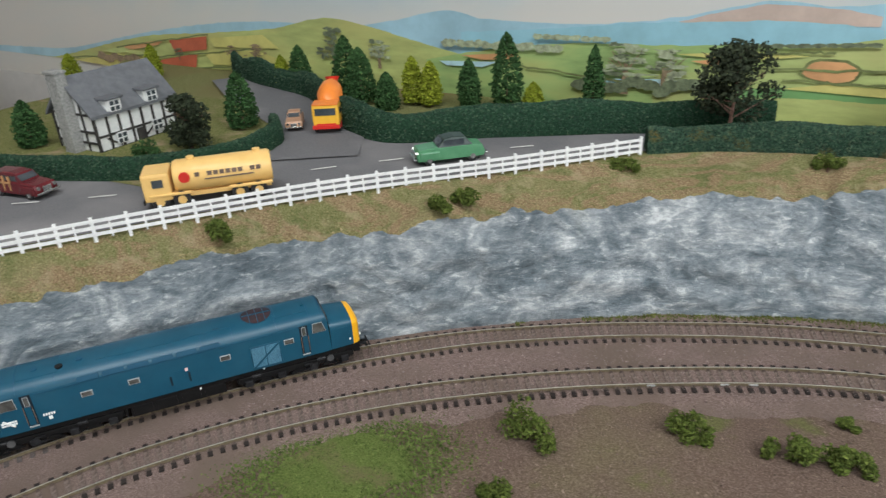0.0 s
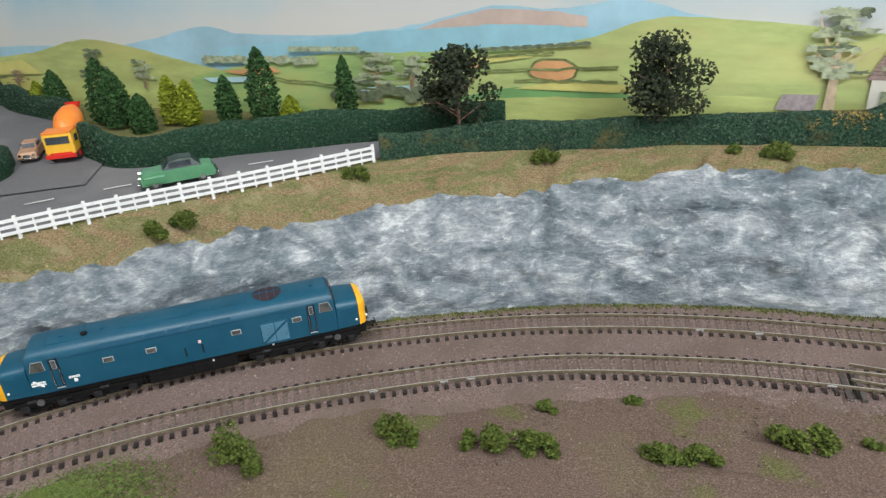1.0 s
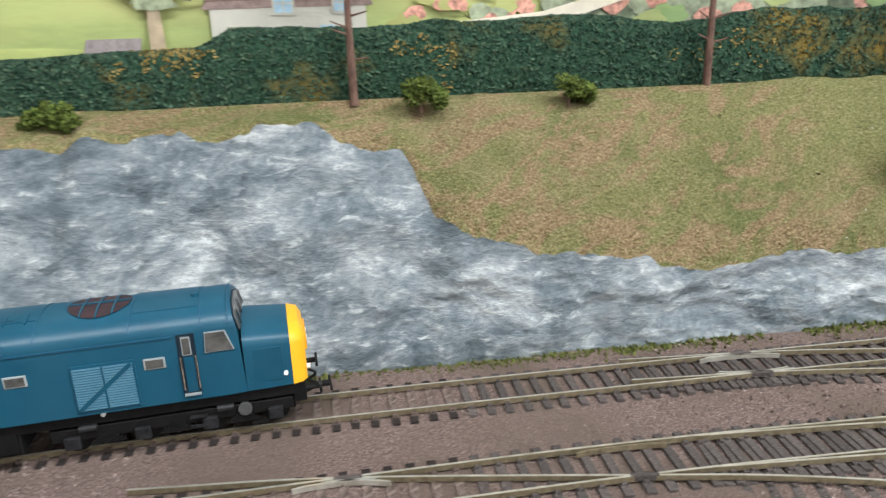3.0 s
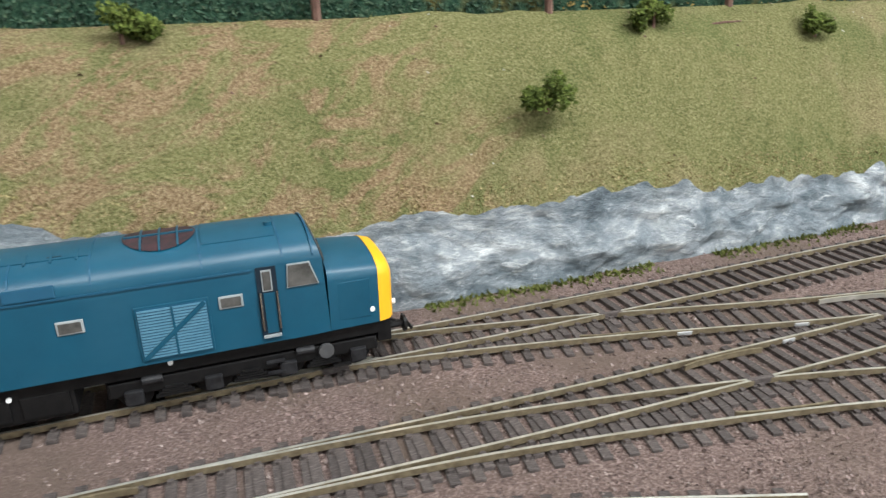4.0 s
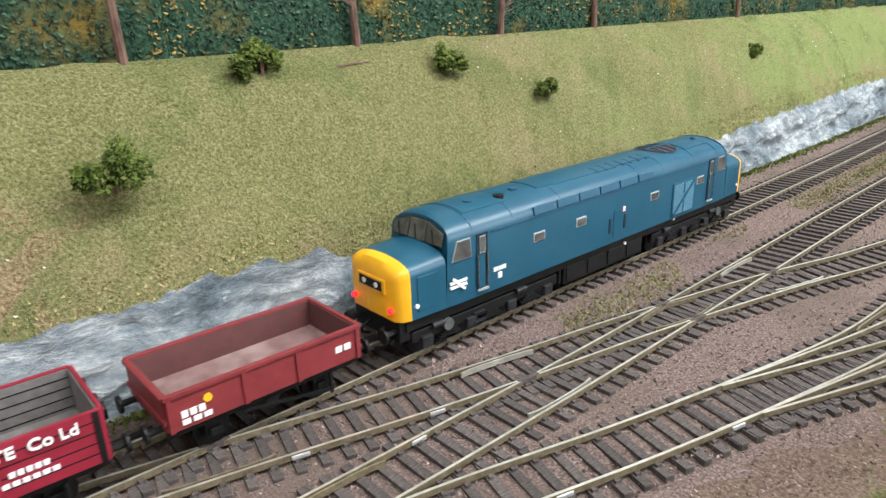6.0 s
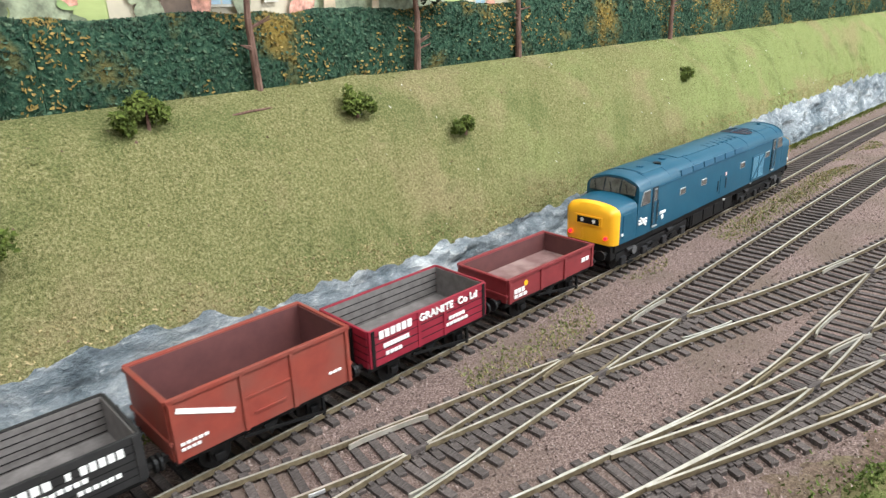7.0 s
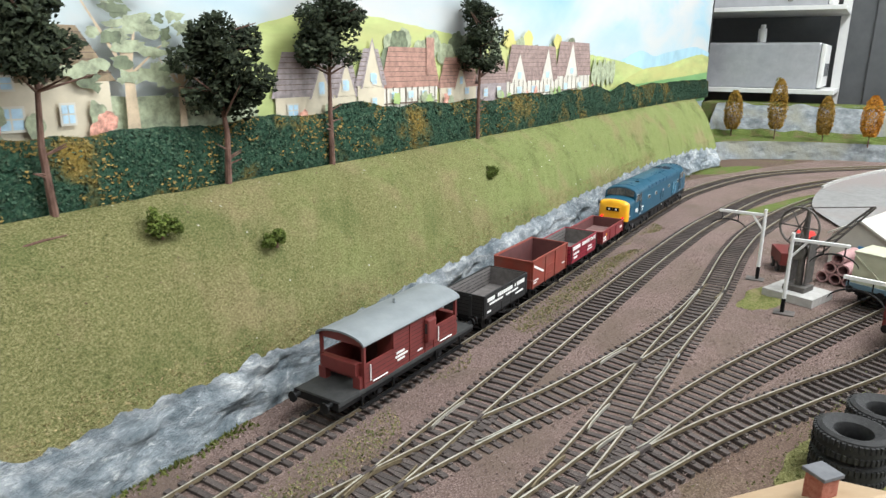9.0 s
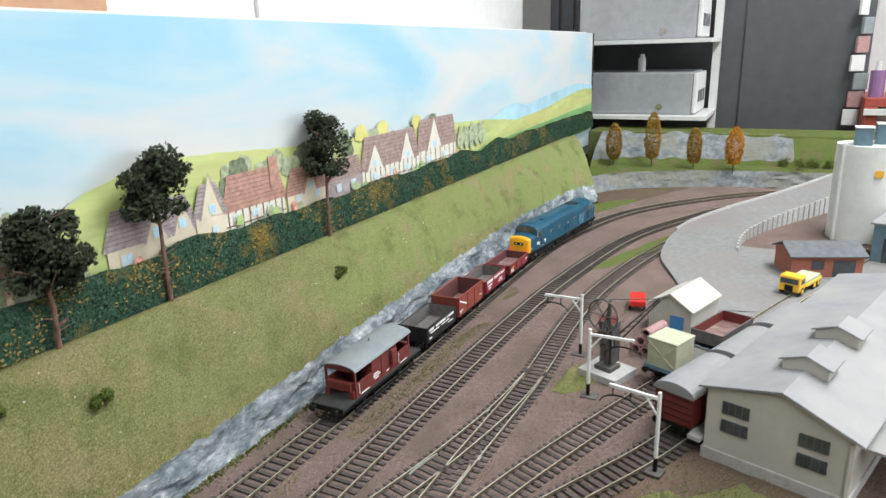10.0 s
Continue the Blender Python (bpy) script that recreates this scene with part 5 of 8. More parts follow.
ridge("painted_hill", [(-2.25, 0.09), (-2.12, 0.109), (-1.88, 0.151), (-1.70, 0.165), (-1.56, 0.177), (-1.464, 0.194), (-1.39, 0.187), (-1.29, 0.166), (-1.2, 0.150)], 0.10, "p_hill", 3)
ridge("painted_meadow", [(-1.30, 0.150), (-1.2, 0.168), (-1.1, 0.178), (-1.0, 0.180), (-0.93, 0.184), (-0.85, 0.186), (-0.75, 0.18)], 0.10, "p_mid", 4)
ridge("painted_light_hill", [(-0.92, 0.176), (-0.825, 0.194), (-0.785, 0.207), (-0.751, 0.211), (-0.719, 0.209), (-0.653, 0.203), (-0.55, 0.19), (-0.45, 0.18), (-0.3, 0.172)], 0.10, "p_light", 5)
ridge("painted_low_field", [(-1.02, 0.15), (-0.95, 0.158), (-0.88, 0.163), (-0.8, 0.165), (-0.72, 0.155), (-0.66, 0.15)], 0.10, "p_light", 6)
ridge("painted_dark_field", [(-0.96, 0.135), (-0.9, 0.146), (-0.83, 0.147), (-0.76, 0.136)], 0.12, "p_deep", 7)
ridge("painted_front_field", [(-1.0, 0.126), (-0.9, 0.136), (-0.8, 0.138), (-0.7, 0.143), (-0.6, 0.136)], 0.10, "p_hill", 8)
for k, (pts, mat) in enumerate([
        ([(-1.80, 0.150), (-1.705, 0.160), (-1.71, 0.140), (-1.79, 0.131)], "p_red"), ([(-1.86, 0.112), (-1.735, 0.133), (-1.745, 0.106), (-1.85, 0.098)], "p_red"),
        ([(-1.93, 0.134), (-1.81, 0.151), (-1.83, 0.141), (-1.92, 0.127)], "p_orange"), ([(-1.70, 0.158), (-1.58, 0.168), (-1.55, 0.150), (-1.69, 0.145)], "p_yellow"),
        ([(-1.72, 0.136), (-1.60, 0.145), (-1.5, 0.125), (-1.70, 0.118)], "p_yellow"), ([(-2.1, 0.10), (-1.93, 0.124), (-1.85, 0.118), (-1.95, 0.095)], "p_yellow"),
        ([(-2.0, 0.122), (-1.94, 0.132), (-1.86, 0.126), (-1.88, 0.118)], "p_light"), ([(-1.0, 0.172), (-0.93, 0.178), (-0.88, 0.176), (-0.94, 0.168)], "p_yellow"),
        ([(-0.9, 0.145), (-0.86, 0.152), (-0.78, 0.15), (-0.80, 0.143)], "p_yellow"), ([(-1.28, 0.15), (-1.2, 0.153), (-1.22, 0.146), (-1.27, 0.145)], "p_water"), ([(-1.08, 0.142), (-1.0, 0.147), (-0.98, 0.138), (-1.06, 0.135)], "p_water"),
        ([(-0.985, 0.166), (-0.95, 0.170), (-0.93, 0.167), (-0.96, 0.162)], "p_orange"), ([(-1.25, 0.158), (-1.18, 0.164), (-1.17, 0.158), (-1.22, 0.154)], "p_orange")]):
    flat("painted_field", pts, mat, 9)
blot("painted_field_edge", -0.861, 0.1635, 0.026, 0.0115, "p_line", 9, 2, rag=0.1)
blot("painted_field", -0.861, 0.1632, 0.023, 0.0095, "p_orange", 10, 2, rag=0.1)
rng = random.Random(5)
for a, b in (((-1.95, 0.13), (-1.7, 0.163)), ((-1.86, 0.118), (-1.6, 0.147)), ((-1.88, 0.096), (-1.55, 0.127)), ((-2.1, 0.105), (-1.86, 0.122)), ((-1.7, 0.16), (-1.71, 0.137)), ((-0.95, 0.16), (-0.8, 0.166)), ((-0.93, 0.176), (-0.86, 0.18)), ((-0.9, 0.152), (-0.8, 0.153)), ((-1.2, 0.152), (-1.05, 0.14))):
    n = 16
    up = [(a[0] + (b[0] - a[0]) * i / n, a[1] + (b[1] - a[1]) * i / n + 0.0015 + rng.uniform(-0.0008, 0.0014)) for i in range(n + 1)]
    dn = [(x, z - 0.0022 + rng.uniform(-0.0004, 0.0004)) for x, z in up]
    flat("painted_hedgerow", up + dn[::-1], "p_line", 11)


def painted_tree(x, z0, z1, w, mat, layer, seed, trunk="p_brown"):
    flat("painted_trunk", [(x - w * 0.06, z0), (x + w * 0.06, z0), (x + w * 0.03, z0 + (z1 - z0) * 0.6), (x - w * 0.03, z0 + (z1 - z0) * 0.6)], trunk, layer)
    r = random.Random(seed)
    h = z1 - z0
    for i in range(5):
        u, dx = r.uniform(0.55, 0.9), r.uniform(-0.4, 0.4) * w
        flat("painted_branch", [(x - w * 0.02, z0 + h * 0.42), (x + w * 0.02, z0 + h * 0.42), (x + dx + w * 0.006, z0 + h * u), (x + dx - w * 0.006, z0 + h * u)], trunk, layer + 0.02 * (i + 1))
    for i in range(34):
        u = r.uniform(0.36, 0.96)
        blot("painted_foliage", x + r.gauss(0, 0.26) * w * (1.35 - u), z0 + h * u, w * r.uniform(0.05, 0.13), h * r.uniform(0.018, 0.05), "p_tree" if mat == "p_tree_pale" and i % 4 == 0 else mat, layer + 0.2 + i * 0.03, seed + i, 14, 0.6)


painted_tree(-1.447, 0.118, 0.185, 0.062, "p_tree", 12, 1)
painted_tree(-1.60, 0.125, 0.155, 0.04, "p_brown", 12, 2)
painted_tree(-1.65, 0.122, 0.15, 0.035, "p_brown", 12, 22)
painted_tree(-1.37, 0.135, 0.172, 0.045, "p_tree_pale", 12, 3)
painted_tree(-1.05, 0.128, 0.182, 0.07, "p_tree_pale", 12, 4)
painted_tree(-1.01, 0.128, 0.178, 0.06, "p_tree_pale", 12, 5)
painted_tree(-1.78, 0.12, 0.14, 0.03, "p_tree", 12, 6)
for k in range(14):
    blot("painted_wood", -1.27 + 0.011 * k + rng.uniform(-0.002, 0.002), 0.171 + rng.uniform(-0.001, 0.002), 0.007, 0.0045, "p_tree_pale", 12 + 0.05 * k, k)
for k in range(10):
    blot("painted_wood", -0.93 + 0.011 * k, 0.183 + 0.0006 * k, 0.006, 0.0022, "p_tree", 12 + 0.05 * k, k + 30)
for k in range(8):
    blot("painted_wood", -1.15 + 0.011 * k, 0.1835, 0.006, 0.003, "p_tree_pale", 13 + 0.05 * k, k + 60)
for k in range(12):
    blot("painted_shrub", -1.10 + 0.011 * k, 0.137 + rng.uniform(-0.004, 0.006), 0.009, 0.006, "p_tree", 13.2 + 0.05 * k, k + 90)
for k in range(6):
    blot("painted_shrub", -2.0 + 0.02 * k, 0.112 + rng.uniform(-0.003, 0.004), 0.014, 0.006, "p_brown", 13.2 + 0.05 * k, k + 120)


def painted_house(x0, x1, z0, eave, ridge_z, wall, roof, layer, windows=(), beams=0, gables=(), lean=0.008):
    flat("painted_wall", [(x0, z0), (x1, z0), (x1, eave), (x0, eave)], wall, layer)
    flat("painted_roof", [(x0 - 0.004, eave - 0.001), (x1 + 0.004, eave - 0.001), (x1 - lean, ridge_z), (x0 + lean, ridge_z)], roof, layer + 0.5)
    for i in range(1, 8):
        u = i / 8
        zc, xa, xb = eave + (ridge_z - eave) * u, x0 - 0.004 + (lean + 0.004) * u, x1 + 0.004 - (lean + 0.004) * u
        flat("painted_course", [(xa, zc), (xb, zc), (xb, zc + 0.0005), (xa, zc + 0.0005)], "p_wood", layer + 0.7)
    for gx, gw, gz in gables:
        flat("painted_gable_window", [(gx - gw * 0.22, eave + 0.002), (gx + gw * 0.22, eave + 0.002), (gx + gw * 0.22, eave + 0.009), (gx - gw * 0.22, eave + 0.009)], "p_pane", layer + 2.2)
        flat("painted_gable", [(gx - gw, eave - 0.002), (gx + gw, eave - 0.002), (gx, gz)], wall, layer + 1)
        for s in (-1, 1):
            flat("painted_bargeboard", [(gx + s * gw * 1.15, eave - 0.003), (gx + s * gw * 0.95, eave - 0.003), (gx, gz - 0.001), (gx, gz + 0.002)], roof, layer + 1.5)
    for i in range(beams):
        x = x0 + (x1 - x0) * (i + 0.5) / beams
        flat("painted_beam", [(x - 0.0007, z0), (x + 0.0007, z0), (x + 0.0007, eave), (x - 0.0007, eave)], "p_wood", layer + 1.2)
    if beams:
        flat("painted_beam", [(x0, (z0 + eave) / 2), (x1, (z0 + eave) / 2), (x1, (z0 + eave) / 2 + 0.0012), (x0, (z0 + eave) / 2 + 0.0012)], "p_wood", layer + 1.3)
    for wx, wz, ww, wh in windows:
        flat("painted_window_frame", [(wx - ww - 0.0008, wz - wh - 0.0008), (wx + ww + 0.0008, wz - wh - 0.0008), (wx + ww + 0.0008, wz + wh + 0.0008), (wx - ww - 0.0008, wz + wh + 0.0008)], "p_white", layer + 2)
        for sx in (-1, 1):
            for sz in (-1, 1):
                cx, cz, a, b = wx + sx * ww / 2, wz + sz * wh / 2, ww * 0.42, wh * 0.42
                flat("painted_pane", [(cx - a, cz - b), (cx + a, cz - b), (cx + a, cz + b), (cx - a, cz + b)], "p_pane", layer + 2.5)


# white farmhouse with its pine
painted_house(-0.596, -0.515, 0.128, 0.160, 0.184, "p_white", "p_roof", 10, [(-0.558, 0.161, 0.005, 0.005), (-0.528, 0.161, 0.004, 0.005), (-0.558, 0.1455, 0.005, 0.003), (-0.536, 0.147, 0.004, 0.003)])
flat("painted_porch", [(-0.588, 0.138), (-0.572, 0.138), (-0.572, 0.150), (-0.588, 0.150)], "p_tree_pale", 13)
flat("painted_shed", [(-0.665, 0.132), (-0.635, 0.132), (-0.632, 0.146), (-0.66, 0.146)], "p_roof_grey", 11)
painted_tree(-0.624, 0.13, 0.218, 0.075, "p_tree_pale", 14, 8, "p_trunk")
for k in range(20):
    blot("painted_flowers", rng.uniform(-0.50, -0.40), rng.uniform(0.146, 0.168), 0.006, 0.004, rng.choice(["p_flower", "p_tree_pale", "p_hill"]), 12 + 0.05 * k, k + 140)
flat("painted_lane", [(-0.46, 0.146), (-0.40, 0.150), (-0.34, 0.168), (-0.36, 0.168), (-0.42, 0.153), (-0.48, 0.148)], "p_road", 13.5)
# gardens and the cream cottage
ridge("painted_garden", [(-0.42, 0.165), (-0.36, 0.172), (-0.3, 0.168), (-0.2, 0.17), (-0.1, 0.168), (0.0, 0.165), (0.05, 0.16)], 0.10, "p_tree_pale", 9)
for k in range(46):
    blot("painted_shrub", rng.uniform(-0.40, -0.155), rng.uniform(0.145, 0.185), 0.008, 0.006, rng.choice(["p_flower", "p_tree", "p_tree_pale", "p_mid", "p_light"]), 10 + 0.05 * k, k + 200)
painted_house(-0.162, -0.056, 0.138, 0.176, 0.203, "p_cream", "p_brown", 13, [(-0.109, 0.158, 0.006, 0.0055), (-0.081, 0.159, 0.0035, 0.005), (-0.112, 0.175, 0.006, 0.003), (-0.148, 0.17, 0.0025, 0.005)], lean=0.015)
flat("painted_porch", [(-0.139, 0.142), (-0.124, 0.142), (-0.124, 0.160), (-0.139, 0.160)], "p_wood", 16)
flat("painted_porch_roof", [(-0.144, 0.158), (-0.121, 0.160), (-0.124, 0.173), (-0.132, 0.172)], "p_roof_grey", 16.5)
for k in range(12):
    blot("painted_climber", rng.choice([-0.146, -0.118, -0.096, -0.072, -0.062]) + rng.uniform(-0.004, 0.004), rng.uniform(0.142, 0.165), 0.005, 0.006, rng.choice(["p_flower", "p_tree_pale", "p_tree_pale"]), 17 + 0.05 * k, k + 260)
painted_tree(-0.045, 0.138, 0.232, 0.075, "p_tree_pale", 18, 9, "p_trunk")
painted_tree(-0.012, 0.138, 0.215, 0.05, "p_tree_pale", 18, 19, "p_trunk")
flat("painted_car", [(-0.205, 0.141), (-0.186, 0.141), (-0.186, 0.149), (-0.205, 0.149)], "p_red", 16)
# village street
ridge("painted_village_hill", [(0.0, 0.16), (0.03, 0.195), (0.075, 0.214), (0.15, 0.222), (0.3, 0.212), (0.45, 0.205), (0.7, 0.196), (0.85, 0.186), (1.0, 0.17)], 0.10, "p_light", 8)
ridge("painted_blue_hills", [(0.72, 0.17), (0.83, 0.19), (0.93, 0.206), (1.02, 0.198), (1.1, 0.205), (1.2, 0.212), (1.35, 0.22), (1.49, 0.21)], 0.10, "p_blue", 7)
ridge("painted_far_meadow", [(0.8, 0.15), (0.95, 0.175), (1.1, 0.182), (1.25, 0.195), (1.4, 0.205), (1.49, 0.2)], 0.10, "p_hill", 9)
ridge("painted_green_foot", [(0.7, 0.142), (0.9, 0.150), (1.1, 0.155), (1.3, 0.16), (1.49, 0.165)], 0.10, "p_deep", 10)
for k in range(26):
    blot("painted_tree", rng.uniform(0.2, 0.62), rng.uniform(0.185, 0.212), 0.013, 0.011, rng.choice(["p_tree_pale", "p_tree", "p_yellow"]), 10 + 0.05 * k, k + 300)
painted_house(0.066, 0.155, 0.138, 0.162, 0.192, "p_cream", "p_roof_grey", 12, [(0.082, 0.152, 0.005, 0.004), (0.113, 0.166, 0.003, 0.004), (0.14, 0.168, 0.003, 0.004)], gables=[(0.113, 0.012, 0.184), (0.142, 0.012, 0.186)])
painted_house(0.155, 0.19, 0.138, 0.168, 0.196, "p_cream", "p_roof_grey", 14.5, [(0.176, 0.172, 0.003, 0.004), (0.176, 0.154, 0.003, 0.003)], gables=[(0.174, 0.014, 0.203)])
painted_house(0.19, 0.275, 0.136, 0.165, 0.198, "p_white", "p_roof_red", 12, [(0.205, 0.158, 0.004, 0.003), (0.23, 0.158, 0.004, 0.003), (0.252, 0.158, 0.004, 0.003)], beams=9)
flat("painted_chimney", [(0.255, 0.175), (0.268, 0.175), (0.268, 0.207), (0.255, 0.207)], "p_roof_red", 14.2)
painted_house(0.28, 0.35, 0.136, 0.163, 0.19, "p_cream", "p_roof_red", 12, [(0.296, 0.158, 0.003, 0.003), (0.33, 0.158, 0.004, 0.003)], gables=[(0.318, 0.012, 0.186)])
painted_house(0.35, 0.42, 0.135, 0.165, 0.188, "p_roof_grey", "p_roof", 12, [(0.37, 0.155, 0.004, 0.004), (0.4, 0.156, 0.004, 0.004)])
painted_house(0.42, 0.56, 0.133, 0.166, 0.205, "p_white", "p_roof", 13, [(0.45, 0.155, 0.006, 0.004), (0.49, 0.155, 0.006, 0.004), (0.53, 0.155, 0.006, 0.004)], beams=12, gables=[(0.45, 0.02, 0.196), (0.53, 0.02, 0.203)])
painted_house(0.56, 0.68, 0.132, 0.17, 0.212, "p_white", "p_roof", 13.2, [(0.59, 0.156, 0.006, 0.004), (0.64, 0.156, 0.006, 0.004)], beams=8, gables=[(0.61, 0.024, 0.212)])
for k in range(40):
    blot("painted_shrub", rng.uniform(0.05, 0.7), rng.uniform(0.136, 0.156), 0.005, 0.005, rng.choice(["p_flower", "p_tree_pale", "p_tree_pale", "p_mid"]), 18 + 0.05 * k, k + 400, rag=0.5)
for k in range(5):
    blot("painted_tree", 0.70 + 0.02 * k, 0.172, 0.011, 0.018, "p_tree_pale", 14 + 0.05 * k, k + 430)
M["board_edge"] = material("board_edge", [(0.02, 0.02, 0.02), (0.04, 0.035, 0.03)], 90, 0.7)
part("board_end", boxm(1.498, 1.504, 0.196, 0.204, 0.06, 0.335), "board_edge", BACK)

# ---- leaves and plants ----
M["leaf"] = material("leaf", [(0.012, 0.022, 0.008), (0.03, 0.05, 0.016), (0.055, 0.075, 0.025)], 300, 0.8, random=0.45, island=True, spec=0.2)
M["leaf_dark"] = material("leaf_dark", [(0.014, 0.02, 0.012), (0.028, 0.038, 0.02), (0.05, 0.058, 0.03)], 300, 0.8, random=0.45, island=True, spec=0.2)
M["leaf_bush"] = material("leaf_bush", [(0.035, 0.055, 0.010), (0.08, 0.11, 0.02), (0.14, 0.165, 0.04)], 300, 0.85, random=0.4, island=True, spec=0.2)
M["leaf_conifer"] = material("leaf_conifer", [(0.012, 0.035, 0.010), (0.034, 0.085, 0.026), (0.07, 0.14, 0.048)], 300, 0.85, random=0.4, island=True, spec=0.2)
M["leaf_lime"] = material("leaf_lime", [(0.10, 0.14, 0.01), (0.22, 0.26, 0.02), (0.33, 0.36, 0.05)], 300, 0.85, random=0.35, island=True, spec=0.2)
M["leaf_autumn"] = material("leaf_autumn", [(0.24, 0.10, 0.012), (0.50, 0.22, 0.025), (0.6, 0.32, 0.06)], 300, 0.85, random=0.35, island=True, spec=0.2)
M["leaf_olive"] = material("leaf_olive", [(0.15, 0.085, 0.015), (0.32, 0.19, 0.035), (0.4, 0.26, 0.07)], 300, 0.85, random=0.35, island=True, spec=0.2)
M["bark"] = material("bark", [(0.06, 0.03, 0.022), (0.14, 0.075, 0.055), (0.2, 0.12, 0.09)], 300, 0.9, 0.4, stretch=(1, 1, 0.3))
M["straw"] = material("straw", [(0.17, 0.15, 0.06), (0.30, 0.245, 0.12), (0.42, 0.33, 0.19)], 200, 0.95, random=0.3, island=True, spec=0.1)
M["tuft"] = material("tuft", [(0.115, 0.13, 0.05), (0.185, 0.195, 0.08), (0.27, 0.27, 0.13)], 200, 0.95, random=0.22, island=True, spec=0.1)


def leaf_mesh(name, spots, size, mat, rnd):
    """Many small bent leaves, one at each spot."""
    verts, faces = [], []
    for c in spots:
        a = Vector((rnd.gauss(0, 1), rnd.gauss(0, 1), rnd.gauss(0, 1))).normalized()
        b = a.orthogonal().normalized()
        n = a.cross(b)
        s = size * rnd.uniform(0.6, 1.3)
        k = len(verts)
        verts += [c - a * s * 0.5, c + b * s * 0.35 + n * s * 0.15, c + a * s * 0.5, c - b * s * 0.35 + n * s * 0.15]
        faces.append((k, k + 1, k + 2, k + 3))
    me = bpy.data.meshes.new(name)
    me.from_pydata([tuple(v) for v in verts], [], faces)
    me.materials.append(M[mat])
    return me


def cloud(rnd, lobes, n):
    """Spots spread over the skins of a few lobes (centre, radii)."""
    out = []
    for i in range(n):
        c, r = lobes[i % len(lobes)]
        d = Vector((rnd.gauss(0, 1), rnd.gauss(0, 1), rnd.gauss(0, 1))).normalized() * rnd.uniform(0.55, 1.05)
        out.append(Vector((c[0] + d.x * r[0], c[1] + d.y * r[1], c[2] + d.z * r[2])))
    return out


def leafy(parent, name, spots, size, mat, rnd):
    ob = new(name, leaf_mesh(name, spots, size, mat, rnd))
    ob.parent = parent
    return ob


def broad_tree(x, y, z, low, top, rad, label, mat="leaf_dark", seed=1, n=2600, twigs=True, thick=0.0022):
    rnd = random.Random(seed)
    T = thing("tree", label, "tree", "model trees", pose(x, y, z))
    h = top - z
    c0 = low - z
    bm = bmesh.new()
    bend = [Vector((0, 0, -0.001)), Vector((rnd.uniform(-0.002, 0.002), 0, h * 0.3)), Vector((rnd.uniform(-0.003, 0.003), 0, h * 0.62)), Vector((0, 0, h * 0.9))]
    for i, (a, b) in enumerate(zip(bend, bend[1:])):
        rod(bm, a, b, thick * (1 - 0.25 * i), 8, thick * (0.75 - 0.25 * i))
    for i in range(9):
        a = rnd.uniform(0, 6.28)
        s = Vector((0, 0, h * 0.3)).lerp(Vector((0, 0, h * 0.85)), rnd.random())
        s.z = max(s.z, c0 * 0.9)
        rod(bm, s, s + Vector((math.cos(a) * rad * 0.8, math.sin(a) * rad * 0.55, rad * rnd.uniform(0.1, 0.6))), thick * 0.4, 5, thick * 0.12)
    if twigs:
        for i in range(4):
            a = rnd.choice([0.1, 3.0, 2.8, -0.2, 3.4])
            s = Vector((0, 0, c0 * rnd.uniform(0.25, 0.6)))
            rod(bm, s, s + Vector((math.cos(a) * 0.009, -0.003, rnd.uniform(0.001, 0.005))), 0.0007, 5, 0.0003)
    part("trunk", bm, "bark", T, "reddish brown trunk")
    lobes = []
    ch = h - c0
    for i in range(30):
        u = rnd.uniform(0.1, 0.92)
        w = rad * (1 - 1.5 * (u - 0.42) ** 2)
        a = rnd.uniform(0, 6.28)
        k = rnd.uniform(0.1, 0.78)
        r = rad * rnd.uniform(0.26, 0.42)
        lobes.append(((math.cos(a) * w * k, math.sin(a) * w * k * 0.7, c0 + ch * u), (r, r * 0.8, r * 0.75)))
    leafy(T, "crown", cloud(rnd, lobes, int(n * 1.9)), 0.0040, mat, rnd)
    return T


def conifer(x, y, z, h, r, label, mat, seed, n=2600, round_top=False):
    rnd = random.Random(seed)
    T = thing("conifer", label, "tree", "conifers", pose(x, y, z))
    part("trunk", rodm((0, 0, -0.002), (0, 0, h * 0.5), 0.0014, 6, 0.0008), "bark", T)
    spots = []
    tiers = 11
    for i in range(n):
        u = rnd.random() ** 1.25
        w = r * (0.86 * (1 - u ** 2.6) ** 0.75 * (0.8 + 0.2 * min(1.0, u * 5)) * (1 + 0.12 * math.sin(u * tiers * 6.28)) if not round_top else math.sin(math.pi * min(1, 0.12 + 0.86 * u)) ** 0.6)
        a = rnd.uniform(0, 6.28)
        k = rnd.uniform(0.7, 1.08) * (1 + 0.13 * noise.noise(Vector((math.cos(a) * 2, math.sin(a) * 2, u * 9 + seed))))
        spots.append(Vector((math.cos(a) * w * k, math.sin(a) * w * k, h * (0.1 + 0.9 * u) if not round_top else h * (0.2 + 0.8 * u))))
    leafy(T, "crown", spots, 0.0036, mat, rnd)
    return T


